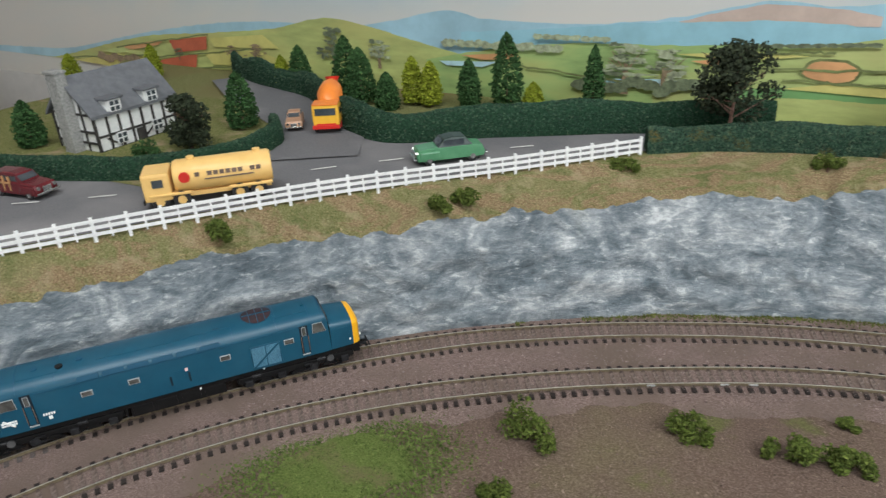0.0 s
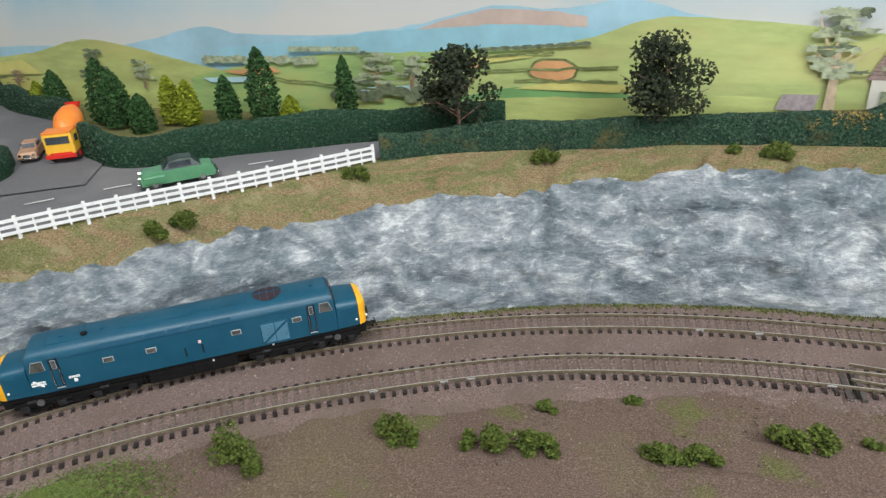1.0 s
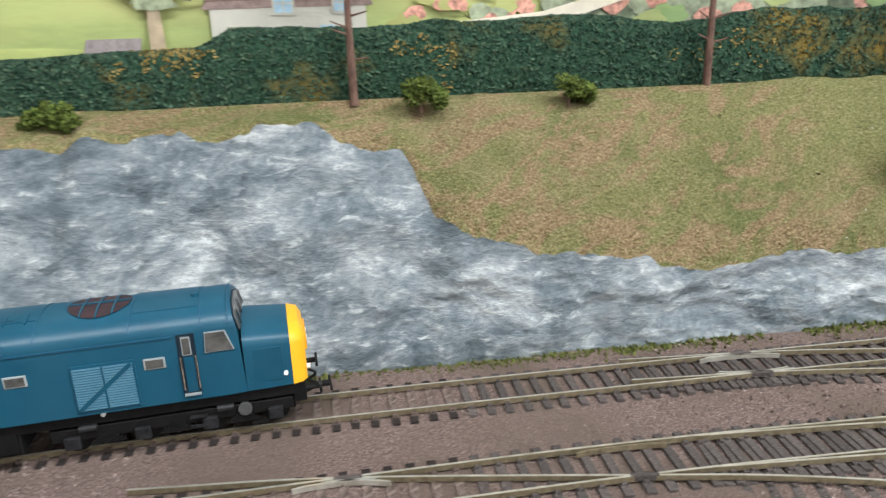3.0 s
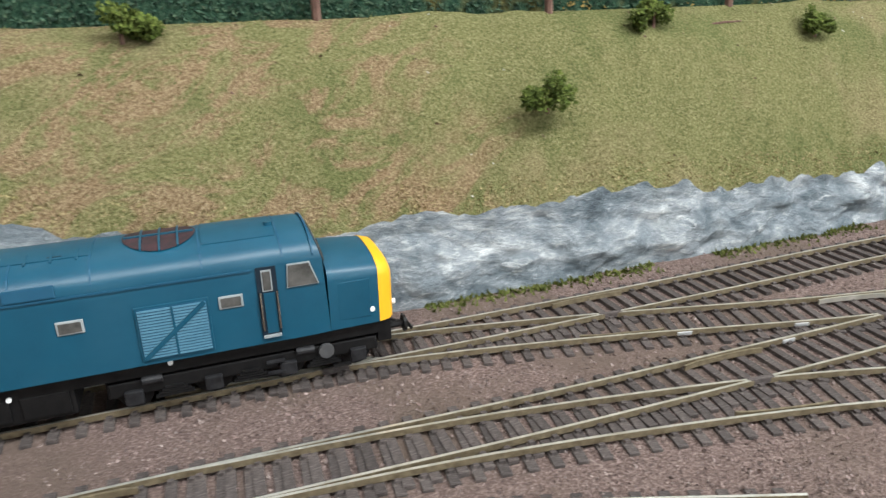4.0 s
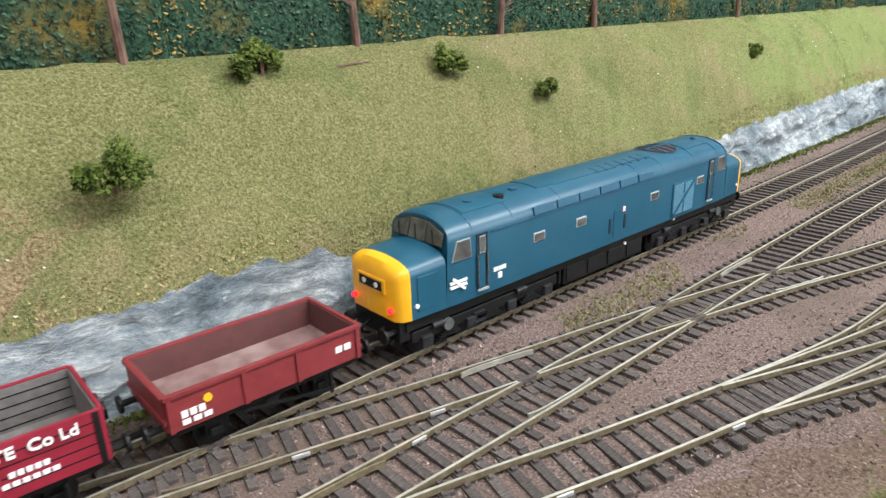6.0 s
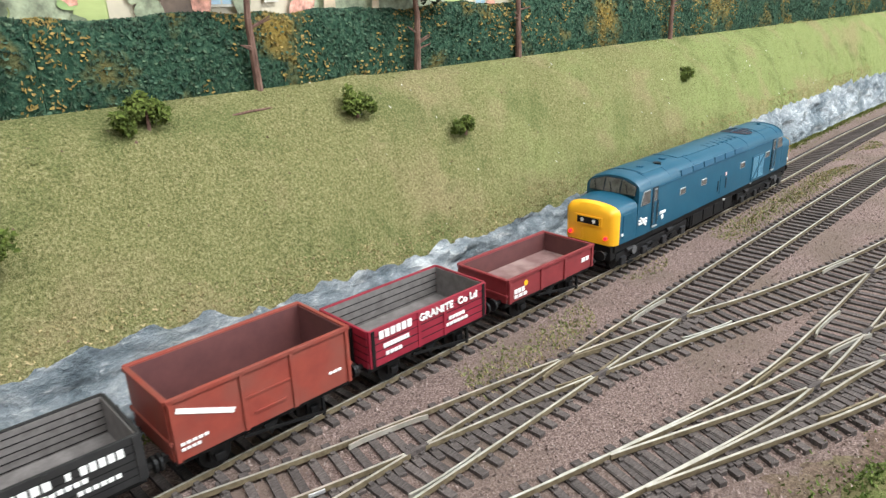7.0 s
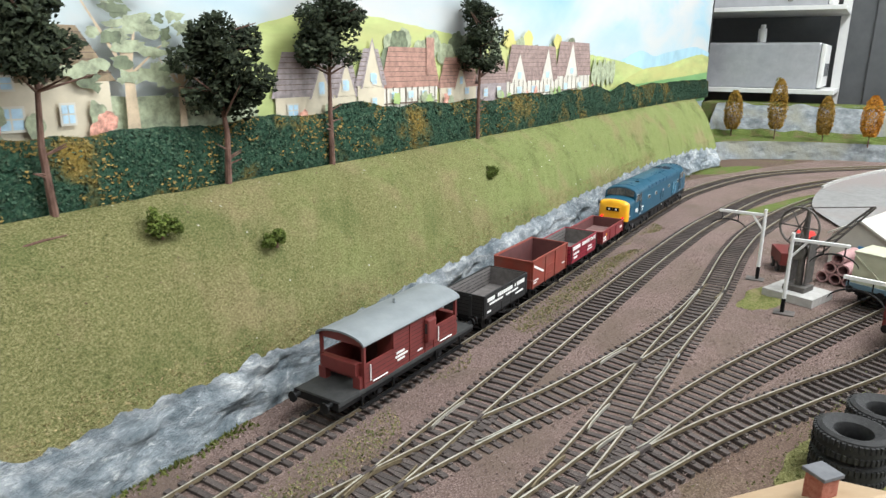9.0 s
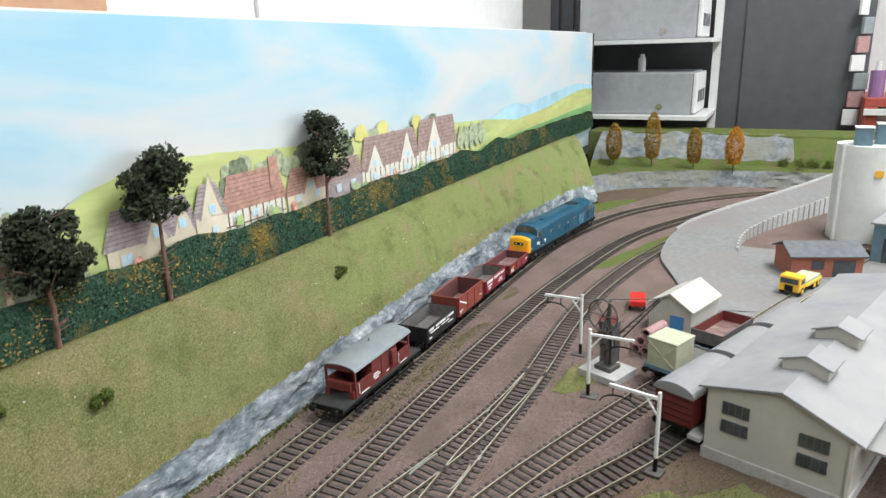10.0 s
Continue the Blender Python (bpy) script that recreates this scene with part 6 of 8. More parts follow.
def bush(x, y, z, w, h, label, seed, mat="leaf_bush", n=900):
    rnd = random.Random(seed)
    T = thing("bush", label, "bush", "bushes", pose(x, y, z))
    w *= 1.25
    lobes = []
    for i in range(9):
        a = rnd.uniform(0, 6.28)
        k = rnd.uniform(0.1, 0.66) * w
        r = w * rnd.uniform(0.24, 0.42)
        lobes.append(((math.cos(a) * k, math.sin(a) * k * 0.6, h * rnd.uniform(0.2, 0.7)), (r, r * 0.85, h * 0.3)))
    ax = rnd.choice((-1, 1))
    for i in range(3):
        r = w * rnd.uniform(0.2, 0.28)
        lobes.append(((ax * w * rnd.uniform(0.6, 0.85), rnd.uniform(-0.3, 0.1) * w, h * rnd.uniform(0.12, 0.38)), (r, r * 0.9, h * 0.24)))
    leafy(T, "foliage", cloud(rnd, lobes, int(n * 1.3)), 0.0024, mat, rnd)
    part("stem", rodm((0, 0, -0.002), (0, 0, h * 0.5), 0.001, 5, 0.0005), "bark", T)
    return T


DARK_TREE = "dark green model tree with a reddish trunk beside the hedge"
broad_tree(-0.932, 0.164, 0.109, 0.138, 0.199, 0.041, DARK_TREE, seed=3, n=1900)
broad_tree(-0.759, 0.190, 0.111, 0.136, 0.203, 0.045, DARK_TREE, seed=8, n=1900)
TALL = "tall model tree with a bare brown trunk and dark crown"
broad_tree(-0.526, 0.188, 0.111, 0.195, 0.25, 0.035, TALL, seed=11, n=1600)
broad_tree(-0.337, 0.180, 0.111, 0.19, 0.25, 0.035, TALL, seed=12, n=1600)
broad_tree(-0.222, 0.172, 0.111, 0.185, 0.24, 0.035, TALL, seed=13, n=1800)
broad_tree(-0.104, 0.175, 0.112, 0.178, 0.226, 0.034, TALL, seed=14, n=2600)
broad_tree(0.004, 0.174, 0.112, 0.150, 0.216, 0.034, "dark model tree with a low crown at the hedge", seed=15, n=2800)
broad_tree(0.104, 0.176, 0.113, 0.184, 0.234, 0.036, TALL, seed=16, n=2800)
broad_tree(0.322, 0.174, 0.113, 0.177, 0.244, 0.035, TALL, seed=17, n=2400)

CON = "dark green model conifer behind the hedge"
LIME = "yellow-green model conifer behind the hedge"
for k, (x, y, z, h, r, dark) in enumerate([(-1.456, 0.228, 0.11, 0.06, 0.016, 1), (-1.345, 0.20, 0.108, 0.068, 0.020, 1), (-1.375, 0.215, 0.108, 0.078, 0.02, 1), (-1.300, 0.185, 0.108, 0.045, 0.015, 1), (-1.283, 0.215, 0.11, 0.056, 0.014, 0), (-1.258, 0.212, 0.11, 0.052, 0.014, 0),
                                           (-1.213, 0.22, 0.11, 0.055, 0.014, 1), (-1.168, 0.222, 0.11, 0.084, 0.019, 1), (-1.139, 0.226, 0.11, 0.032, 0.012, 0), (-1.075, 0.232, 0.11, 0.072, 0.012, 1), (-1.492, 0.235, 0.11, 0.045, 0.012, 0), (-1.74, 0.24, 0.11, 0.05, 0.013, 0), (-1.80, 0.15, 0.11, 0.05, 0.016, 0)]):
    conifer(x, y, z, h, r, CON if dark else LIME, "leaf_conifer" if dark else "leaf_lime", 20 + k)
conifer(-1.405, 0.062, 0.111, 0.062, 0.018, "dark green conifer in the cottage garden", "leaf_conifer", 41)
conifer(-1.575, -0.065, 0.111, 0.05, 0.016, "green conifer in the cottage garden", "leaf_conifer", 42)
broad_tree(-1.405, -0.012, 0.111, 0.118, 0.165, 0.026, "dark leafy tree in the cottage garden", seed=43, n=1700, twigs=False)
bush(-1.425, -0.05, 0.111, 0.015, 0.024, "dark green bush in the cottage garden", 44, "leaf_conifer")
for k, (x, y, z, w, h) in enumerate([(-1.248, -0.142, 0.099, 0.013, 0.018), (-1.003, 0.086, 0.104, 0.012, 0.013), (-1.124, -0.030, 0.098, 0.012, 0.015), (-1.104, -0.012, 0.098, 0.012, 0.015), (-0.852, 0.148, 0.104, 0.011, 0.014), (-0.668, 0.176, 0.107, 0.012, 0.014), (-0.698, 0.18, 0.108, 0.006, 0.008),
                                     (-0.494, 0.176, 0.108, 0.012, 0.018), (-0.418, 0.172, 0.108, 0.012, 0.015), (-0.247, 0.128, 0.073, 0.012, 0.021), (-0.169, 0.157, 0.104, 0.012, 0.016), (-0.063, 0.150, 0.097, 0.0088, 0.016), (0.005, 0.136, 0.079, 0.008, 0.011), (0.29, 0.14, 0.080, 0.009, 0.012)]):
    bush(x, y, z, w, h, "small dark green bush on the grassy bank", 50 + k)
for k, (x, y, w, h) in enumerate([(-1.008, -0.140, 0.02, 0.03), (-0.998, -0.198, 0.012, 0.016), (-0.912, -0.095, 0.014, 0.02), (-0.850, -0.090, 0.015, 0.02), (-0.822, -0.084, 0.014, 0.02), (-0.82, -0.045, 0.0065, 0.009), (-0.745, -0.076, 0.012, 0.014), (-0.722, -0.07, 0.011, 0.014), (-0.672, -0.045, 0.012, 0.017), (-0.65, -0.044, 0.012, 0.017), (-0.763, -0.024, 0.005, 0.007), (-0.621, -0.036, 0.005, 0.006)]):
    bush(x, y, -0.006, w, h, "bushy green clump on the brown earth", 80 + k, n=1100)


# ---- flock, tufts and chippings lying on the ground ----
def scatter(name, label, category, spots, size, mat, seed, tall=1.0):
    rnd = random.Random(seed)
    verts, faces = [], []
    for p in spots:
        a = rnd.uniform(0, 3.14)
        s = size * rnd.uniform(0.5, 1.4)
        dx, dy = math.cos(a) * s * 0.5, math.sin(a) * s * 0.5
        hh = s * tall * rnd.uniform(0.6, 1.2)
        lx, ly = rnd.uniform(-0.5, 0.5) * s, rnd.uniform(-0.5, 0.5) * s
        k = len(verts)
        verts += [(p[0] - dx, p[1] - dy, p[2] - s * 0.2), (p[0] + dx, p[1] + dy, p[2] - s * 0.2), (p[0] + lx - dy * 0.6, p[1] + ly + dx * 0.6, p[2] + hh)]
        verts += [(p[0] + dy, p[1] - dx, p[2] - s * 0.2)]
        faces += [(k, k + 1, k + 2), (k + 1, k + 3, k + 2), (k + 3, k, k + 2)]
    me = bpy.data.meshes.new(name)
    me.from_pydata(verts, [], faces)
    me.materials.append(M[mat])
    return tagged(new(name, me), label, category, kind="stuff")


def on_rows(rows, rnd, n, lo, hi, k0=0.0, k1=1.0):
    out = []
    pick = [i for i in range(len(rows) - 1) if lo < rows[i][0][0] < hi]
    for _ in range(n):
        i = rnd.choice(pick)
        v = rnd.uniform(k0, k1) * (len(rows[i]) - 1.001)
        k = int(v)
        a, b, c = Vector(rows[i][k]), Vector(rows[i][k + 1]), Vector(rows[i + 1][k])
        out.append(a + (b - a) * (v - k) + (c - a) * rnd.random())
    return out


rnd = random.Random(77)
patchy = {"tuft": [], "straw": [], "moss": []}
for p in on_rows(grass_rows, rnd, 29000, -0.285, 0.8):
    v = noise.noise(p * 16) + 0.6 * noise.noise(p * 70) + rnd.gauss(0, 0.25)
    patchy["straw" if v > 0.52 else "moss" if v < -0.30 else "tuft"].append(p)
M["moss"] = material("moss", [(0.055, 0.07, 0.018), (0.11, 0.125, 0.035), (0.18, 0.19, 0.06)], 200, 0.95, random=0.3, island=True, spec=0.1)
for k, (m, spots) in enumerate(patchy.items()):
    scatter("grass_flock", ("short olive flock grass on the slope", "dry straw coloured flock on the slope", "darker green flock on the slope")[k], "grass", spots, 0.0008, m, 100 + k, 0.4)
scatter("edge_straw", "pale straw flock along the top of the rocks", "grass", on_rows(grass_rows, rnd, 9000, -1.36, 0.8, 0.0, 0.09), 0.0013, "straw", 120, 0.6)
scatter("grass_flock", "straw coloured flock grass above the rocks", "grass", on_rows(grass_rows, rnd, 2600, -1.36, -0.335), 0.0010, "straw", 2, 0.7)
scatter("grass_flock", "green flock grass above the rocks", "grass", on_rows(grass_rows, rnd, 4200, -1.36, -0.335), 0.0010, "tuft", 3, 0.8)
spots = []
for _ in range(9000):
    s = rnd.uniform(0.2, 1.0) * FOOT.length
    p = FOOT.place(s)
    if wobble((p.x, 0, 0), 14, 1.0, 2) > -0.35:
        q = FOOT.way(s)
        off = abs(rnd.gauss(0, 0.004)) - 0.001
        spots.append(Vector((p.x + q.y * off, p.y - q.x * off, -0.0026 if p.x < -0.55 else -0.0035)))
scatter("foot_grass", "green grass tufts at the foot of the rocks", "grass", spots, 0.0017, "moss", 4, 1.0)

M["chip"] = material("chip", [(0.09, 0.058, 0.052), (0.23, 0.165, 0.148), (0.46, 0.385, 0.35)], 500, 0.95, random=0.45, island=True)
M["litter"] = material("litter", [(0.11, 0.075, 0.055), (0.21, 0.155, 0.115)], 500, 0.95, random=0.5, island=True)
spots = []
while len(spots) < 34000:
    x = rnd.uniform(-0.62, 0.55)
    hi = float(np.interp(x, [-0.62, -0.3, 0.55], [0.122, 0.112, 0.104]))
    lo = float(np.interp(x, [-0.62, -0.45, -0.3, -0.15, 0.05, 0.15, 0.35, 0.55], [0.0, -0.03, -0.07, -0.075, -0.13, -0.175, -0.24, -0.3]))
    y = rnd.uniform(lo, hi)
    spots.append(Vector((x, y, -0.0037)))
scatter("chippings", "loose pinkish brown ballast chippings", "ballast", spots, 0.00105, "chip", 6, 0.6)
spots = [Vector((rnd.uniform(-1.2, -0.62), 0, -0.0026)) for _ in range(15000)]
for p in spots:
    p.y = float(np.interp(p.x, [-1.2, -1.083, -0.984, -0.9, -0.815, -0.7, -0.62], [-0.09, -0.007, 0.049, 0.082, 0.108, 0.124, 0.125])) - rnd.uniform(0.003, 0.13)
scatter("chippings", "loose brown ballast chippings on the curve", "ballast", spots, 0.0010, "chip", 7, 0.5)
spots = [Vector((rnd.uniform(-1.15, -0.5), rnd.uniform(-0.26, 0.0), -0.0052)) for _ in range(5000)]
scatter("earth_litter", "brown earth crumbs", "earth", spots, 0.0014, "litter", 8, 0.6)

twig = thing("twig", "thin reddish brown twig lying on the grass slope", "twig")
knots = [Vector((-0.131, 0.1605, 0.1035)), Vector((-0.118, 0.162, 0.1045)), Vector((-0.102, 0.1625, 0.1045)), Vector((-0.086, 0.164, 0.1055))]
bm = bmesh.new()
for i, (a, b) in enumerate(zip(knots, knots[1:])):
    rod(bm, a, b, 0.0007 - 0.00012 * i, 6, 0.0006 - 0.00012 * i)
part("stick", bm, "bark", twig)
M["crumb"] = material("crumb", [(0.55, 0.52, 0.46), (0.75, 0.73, 0.68)], 300, 0.9, random=0.3, island=True)
scatter("plaster_crumbs", "small white plaster crumbs fallen on the grass", "crumbs", on_rows(grass_rows, rnd, 70, -0.34, 0.6), 0.0016, "crumb", 130, 0.4)
scatter("bark_crumbs", "small dark brown bark crumbs on the grass", "crumbs", on_rows(grass_rows, rnd, 160, -0.45, 0.6), 0.0018, "bark", 131, 0.35)

# ---- road, fence, cottage and cars above the rocks ----
Z = ROAD_Z
M["kerb"] = material("kerb", [(0.55, 0.54, 0.5), (0.7, 0.69, 0.65)], 200, 0.8)
M["timber_white"] = material("timber_white", [(0.68, 0.69, 0.68), (0.82, 0.82, 0.80)], 180, 0.7)
M["timber_black"] = material("timber_black", [(0.02, 0.018, 0.018), (0.05, 0.045, 0.04)], 200, 0.8)
M["slate"] = material("slate", [(0.10, 0.105, 0.115), (0.15, 0.155, 0.165)], 120, 0.8, 0.2)
M["stone"] = material("stone", [(0.16, 0.16, 0.155), (0.30, 0.30, 0.285), (0.40, 0.39, 0.37)], 500, 0.9, 0.5)
M["glass_dark"] = material("glass_dark", [(0.03, 0.04, 0.045), (0.08, 0.09, 0.10)], 60, 0.12)
M["tyre"] = material("tyre", [(0.012, 0.012, 0.013), (0.03, 0.03, 0.03)], 400, 0.8, 0.2)
M["cream"] = material("cream", [(0.74, 0.46, 0.15), (0.82, 0.53, 0.19)], 90, 0.4)
M["car_maroon"] = material("car_maroon", [(0.09, 0.012, 0.016), (0.13, 0.018, 0.022)], 90, 0.25)
M["car_wood"] = material("car_wood", [(0.42, 0.22, 0.09), (0.55, 0.3, 0.13)], 200, 0.5)
M["car_green"] = material("car_green", [(0.07, 0.22, 0.11), (0.10, 0.27, 0.14)], 90, 0.25)
M["car_dark"] = material("car_dark", [(0.015, 0.03, 0.025), (0.03, 0.05, 0.04)], 90, 0.35)
M["car_tan"] = material("car_tan", [(0.40, 0.22, 0.13), (0.48, 0.28, 0.17)], 90, 0.35)
M["mix_orange"] = material("mix_orange", [(0.80, 0.20, 0.03), (0.88, 0.27, 0.04)], 90, 0.4)
M["mix_red"] = material("mix_red", [(0.55, 0.02, 0.015), (0.65, 0.03, 0.02)], 90, 0.4)
M["mix_yellow"] = material("mix_yellow", [(0.80, 0.42, 0.03), (0.88, 0.5, 0.05)], 90, 0.4)

ROAD_F = Line([(-1.75, -0.64), (-1.45, -0.335), (-1.36, -0.238), (-1.28, -0.143), (-1.2, -0.057), (-1.09, 0.04), (-1.005, 0.115), (-0.95, 0.145)])
ROAD_R = Line([(-2.05, -0.25), (-1.62, -0.17), (-1.43, -0.112), (-1.345, -0.06), (-1.275, 0.072), (-1.14, 0.115), (-1.03, 0.165), (-0.95, 0.190)])
rows = []
for i in range(90):
    a, b = ROAD_F.pts[int(i / 89 * (len(ROAD_F.pts) - 1))], None
    b = ROAD_R.place(ROAD_R.length * float(np.interp(i / 89, [0, 1], [0, 1])))
    rows.append([a.lerp(b, k / 8) + Vector((0, 0, Z + 0.0012)) for k in range(9)])
setting("road", sheet(rows), "tarmac", "grey tarmac lane above the rocks", "road")
ROAD_A = Line([(-1.5, -0.22), (-1.40, -0.16), (-1.31, -0.09), (-1.24, -0.02), (-1.17, 0.04), (-1.09, 0.10), (-1.0, 0.165)])
lane = Line([(-1.27, 0.0), (-1.32, 0.085), (-1.40, 0.14), (-1.50, 0.20), (-1.60, 0.275)])
rows = []
for i in range(40):
    s = lane.length * i / 39
    p, d = lane.place(s), lane.way(s)
    q = Vector((-d.y, d.x, 0))
    rows.append([p + q * (0.088 * (k / 6 - 0.5)) + Vector((0, 0, Z + 0.0026)) for k in range(7)])
setting("side_road", sheet(rows), "tarmac", "grey tarmac side lane climbing past the hedge", "road")
ROADOB = bpy.data.objects["road"]
for i in range(13):
    s = 0.03 + i * 0.06
    if s > ROAD_A.length - 0.1:
        break
    p, d = ROAD_A.place(s), ROAD_A.way(s)
    m = Matrix.Translation((p.x, p.y, Z + 0.0032)) @ pose(0, 0, 0, 0, 0, math.degrees(math.atan2(d.y, d.x)))
    if p.x < -1.05:
        part("road_marking", boxm(-0.011, 0.011, -0.0005, 0.0005, -0.0002, 0.0002, 0, m), "kerb", ROADOB)

# white post and rail fence
FENCE = Line([(-1.40, -0.302), (-1.347, -0.242), (-1.27, -0.15), (-1.19, -0.062), (-1.08, 0.036), (-0.998, 0.113)])
fence = thing("fence", "white post and rail fence along the road edge", "fence")
nf = 25
for i in range(nf + 1):
    s = FENCE.length * i / nf
    p, d = FENCE.place(s), FENCE.way(s)
    m = Matrix.Translation((p.x, p.y, Z)) @ pose(0, 0, 0, 0, 0, math.degrees(math.atan2(d.y, d.x)))
    part("post", boxm(-0.0012, 0.0012, -0.0012, 0.0012, -0.006, 0.0165, 0.0003, m), "timber_white", fence)
    if i < nf:
        p2 = FENCE.place(s + FENCE.length / nf)
        for z in (0.004, 0.009, 0.0138):
            q = (p2 - p).normalized()
            mm = Matrix.Translation((*((p + p2) / 2).xy, Z + z)) @ pose(0, 0, 0, 0, 0, math.degrees(math.atan2(q.y, q.x)))
            L = (p2 - p).length / 2
            part("rail", boxm(-L, L, -0.0017, -0.0007, -0.0012, 0.0012, 0, mm), "timber_white", fence)
        pm = (p + p2) / 2
        mm = Matrix.Translation((pm.x, pm.y, Z)) @ pose(0, 0, 0, 0, 0, math.degrees(math.atan2(d.y, d.x)))
        part("stile", boxm(-0.0006, 0.0006, -0.0022, -0.0017, 0.001, 0.0152, 0, mm), "timber_white", fence)


def gable_roof(bm, x0, x1, y0, y1, eave, ridge_z, over=0.004, t=0.002):
    """A pitched roof with its ridge along x."""
    ym = (y0 + y1) / 2
    for s, y in ((-1, y0 - over), (1, y1 + over)):
        pts = [(y, eave), (ym, ridge_z), (ym, ridge_z - t * 1.2), (y, eave - t)]
        va = [bm.verts.new((x0 - over, a, b)) for a, b in pts]
        vb = [bm.verts.new((x1 + over, a, b)) for a, b in pts]
        for i in range(4):
            bm.faces.new((va[i], va[(i + 1) % 4], vb[(i + 1) % 4], vb[i]))
        bm.faces.new(va[::-1])
        bm.faces.new(vb)
    bmesh.ops.recalc_face_normals(bm, faces=bm.faces)
    return bm


def gable_walls(x0, x1, y0, y1, z1, ridge_z):
    ym = (y0 + y1) / 2
    return loft([[(x, y0, -0.002), (x, y1, -0.002), (x, y1, z1), (x, ym, ridge_z), (x, y0, z1)] for x in (x0, x1)])


def cottage():
    C = thing("cottage", "black and white timbered cottage with grey slate roof", "cottage", at=pose(-1.514, -0.006, Z, 0, 0, 88))
    L, W, h, r = 0.047, 0.031, 0.038, 0.074
    part("wall", gable_walls(-L, L, -W, W, h, r - 0.003), "timber_white", C, "whitewashed walls")
    part("roof", gable_roof(bmesh.new(), -L, L, -W, W, h, r, 0.005, 0.003), "slate", C, "dark grey slate roof")
    ch = part("chimney", boxm(-L - 0.012, -L - 0.0005, -0.008, 0.008, -0.002, r + 0.004, 0.001), "stone", C, "tall grey stone chimney stack")
    part("chimney_cap", boxm(-L - 0.013, -L + 0.0005, -0.0085, 0.0085, r + 0.004, r + 0.007, 0.0005), "stone", ch)
    y = -W - 0.0008
    for x in np.linspace(-L, L, 8):
        part("timber", boxm(x - 0.0011, x + 0.0011, y - 0.0006, y + 0.0007, 0, h), "timber_black", C)
    for z in (0.001, 0.016, h - 0.002):
        part("timber", boxm(-L, L, y - 0.0008, y + 0.0007, z - 0.001, z + 0.001), "timber_black", C)
    for x, a in ((-0.03, 35), (0.012, -35), (0.028, 35)):
        part("timber", boxm(-0.009, 0.009, -0.0005, 0.0005, -0.0008, 0.0008, 0, Matrix.Translation((x, y, 0.008)) @ pose(0, 0, 0, 0, a, 0)), "timber_black", C)
    for s in (-1, 1):
        xe = s * (L + 0.0008)
        for yy in (-W, -W * 0.5, 0, W * 0.5, W):
            part("timber", boxm(xe - 0.0007, xe + 0.0006, yy - 0.001, yy + 0.001, 0, h + (r - h) * (1 - abs(yy) / W) * 0.85), "timber_black", C)
        for z in (0.01, 0.021, h):
            part("timber", boxm(xe - 0.0008, xe + 0.0008, -W, W, z - 0.001, z + 0.001), "timber_black", C)
    for x, z, dorm in ((-0.022, 0.010, 0), (0.022, 0.012, 0), (-0.024, h + 0.005, 1), (0.020, h + 0.005, 1)):
        yf = y - 0.001 if not dorm else -W - 0.0045
        if dorm:
            d = part("dormer", boxm(x - 0.0085, x + 0.0085, -W - 0.004, -W + 0.018, h - 0.004, h + 0.012, 0.0004), "timber_white", C, "white dormer")
            part("dormer_roof", boxm(x - 0.011, x + 0.011, -W - 0.007, -W + 0.022, h + 0.0115, h + 0.0145, 0.001, None), "slate", d)
        w = part("window", boxm(x - 0.006, x + 0.006, yf - 0.0008, yf + 0.0006, z - 0.005, z + 0.006), "timber_white", C)
        for sx in (-1, 1):
            for sz in (-1, 1):
                part("pane", boxm(x + sx * 0.0028 - 0.002, x + sx * 0.0028 + 0.002, yf - 0.0014, yf - 0.0006, z + 0.0005 + sz * 0.0027 - 0.002, z + 0.0005 + sz * 0.0027 + 0.002), "glass_dark", w)
    part("door", boxm(-0.003, 0.005, y - 0.0012, y + 0.0004, 0, 0.014), "timber_black", C)
    return C


cottage()
rows = [[(x, y, Z + 0.0016 + wobble((x, y, 0), 40, 0.0008)) for y in np.linspace(-0.11, 0.16, 18)] for x in np.linspace(-1.78, -1.345, 24)]
setting("cottage_garden", sheet(rows), "dry_bank", "worn garden ground round the cottage", "garden")
step = thing("garden_steps", "white garden steps through the hedge", "steps", at=pose(-1.487, -0.135, Z, 0, 0, 10))
for k in range(4):
    part("step", boxm(-0.008, 0.008, -0.012 + 0.006 * k, -0.006 + 0.006 * k, 0, 0.004 + 0.005 * k, 0.0004), "kerb", step)


def wheels(parent, xs, y, r, hub="chrome"):
    for x in xs:
        for s in (-1, 1):
            w = part("wheel", rodm((x, s * (y - 0.0016), r), (x, s * (y + 0.0008), r), r, 16), "tyre", parent)
            part("hub", rodm((x, s * (y + 0.0006), r), (x, s * (y + 0.0013), r), r * 0.5, 12), hub, w)


def shell(profile, half, inset=0.0):
    """A body from a side outline (x, z), with tucked-in upper sides."""
    zs = [z for _, z in profile]
    lo, hi = min(zs), max(zs)
    sec = []
    for y in (-1, -0.82, 0.82, 1):
        k = 1 if abs(y) < 0.9 else 0.93
        sec.append([(x * (1 if abs(y) < 0.9 else 0.985), y * half * (1 - inset * (z - lo) / (hi - lo)), lo + (z - lo) * k) for x, z in profile])
    return loft(sec)


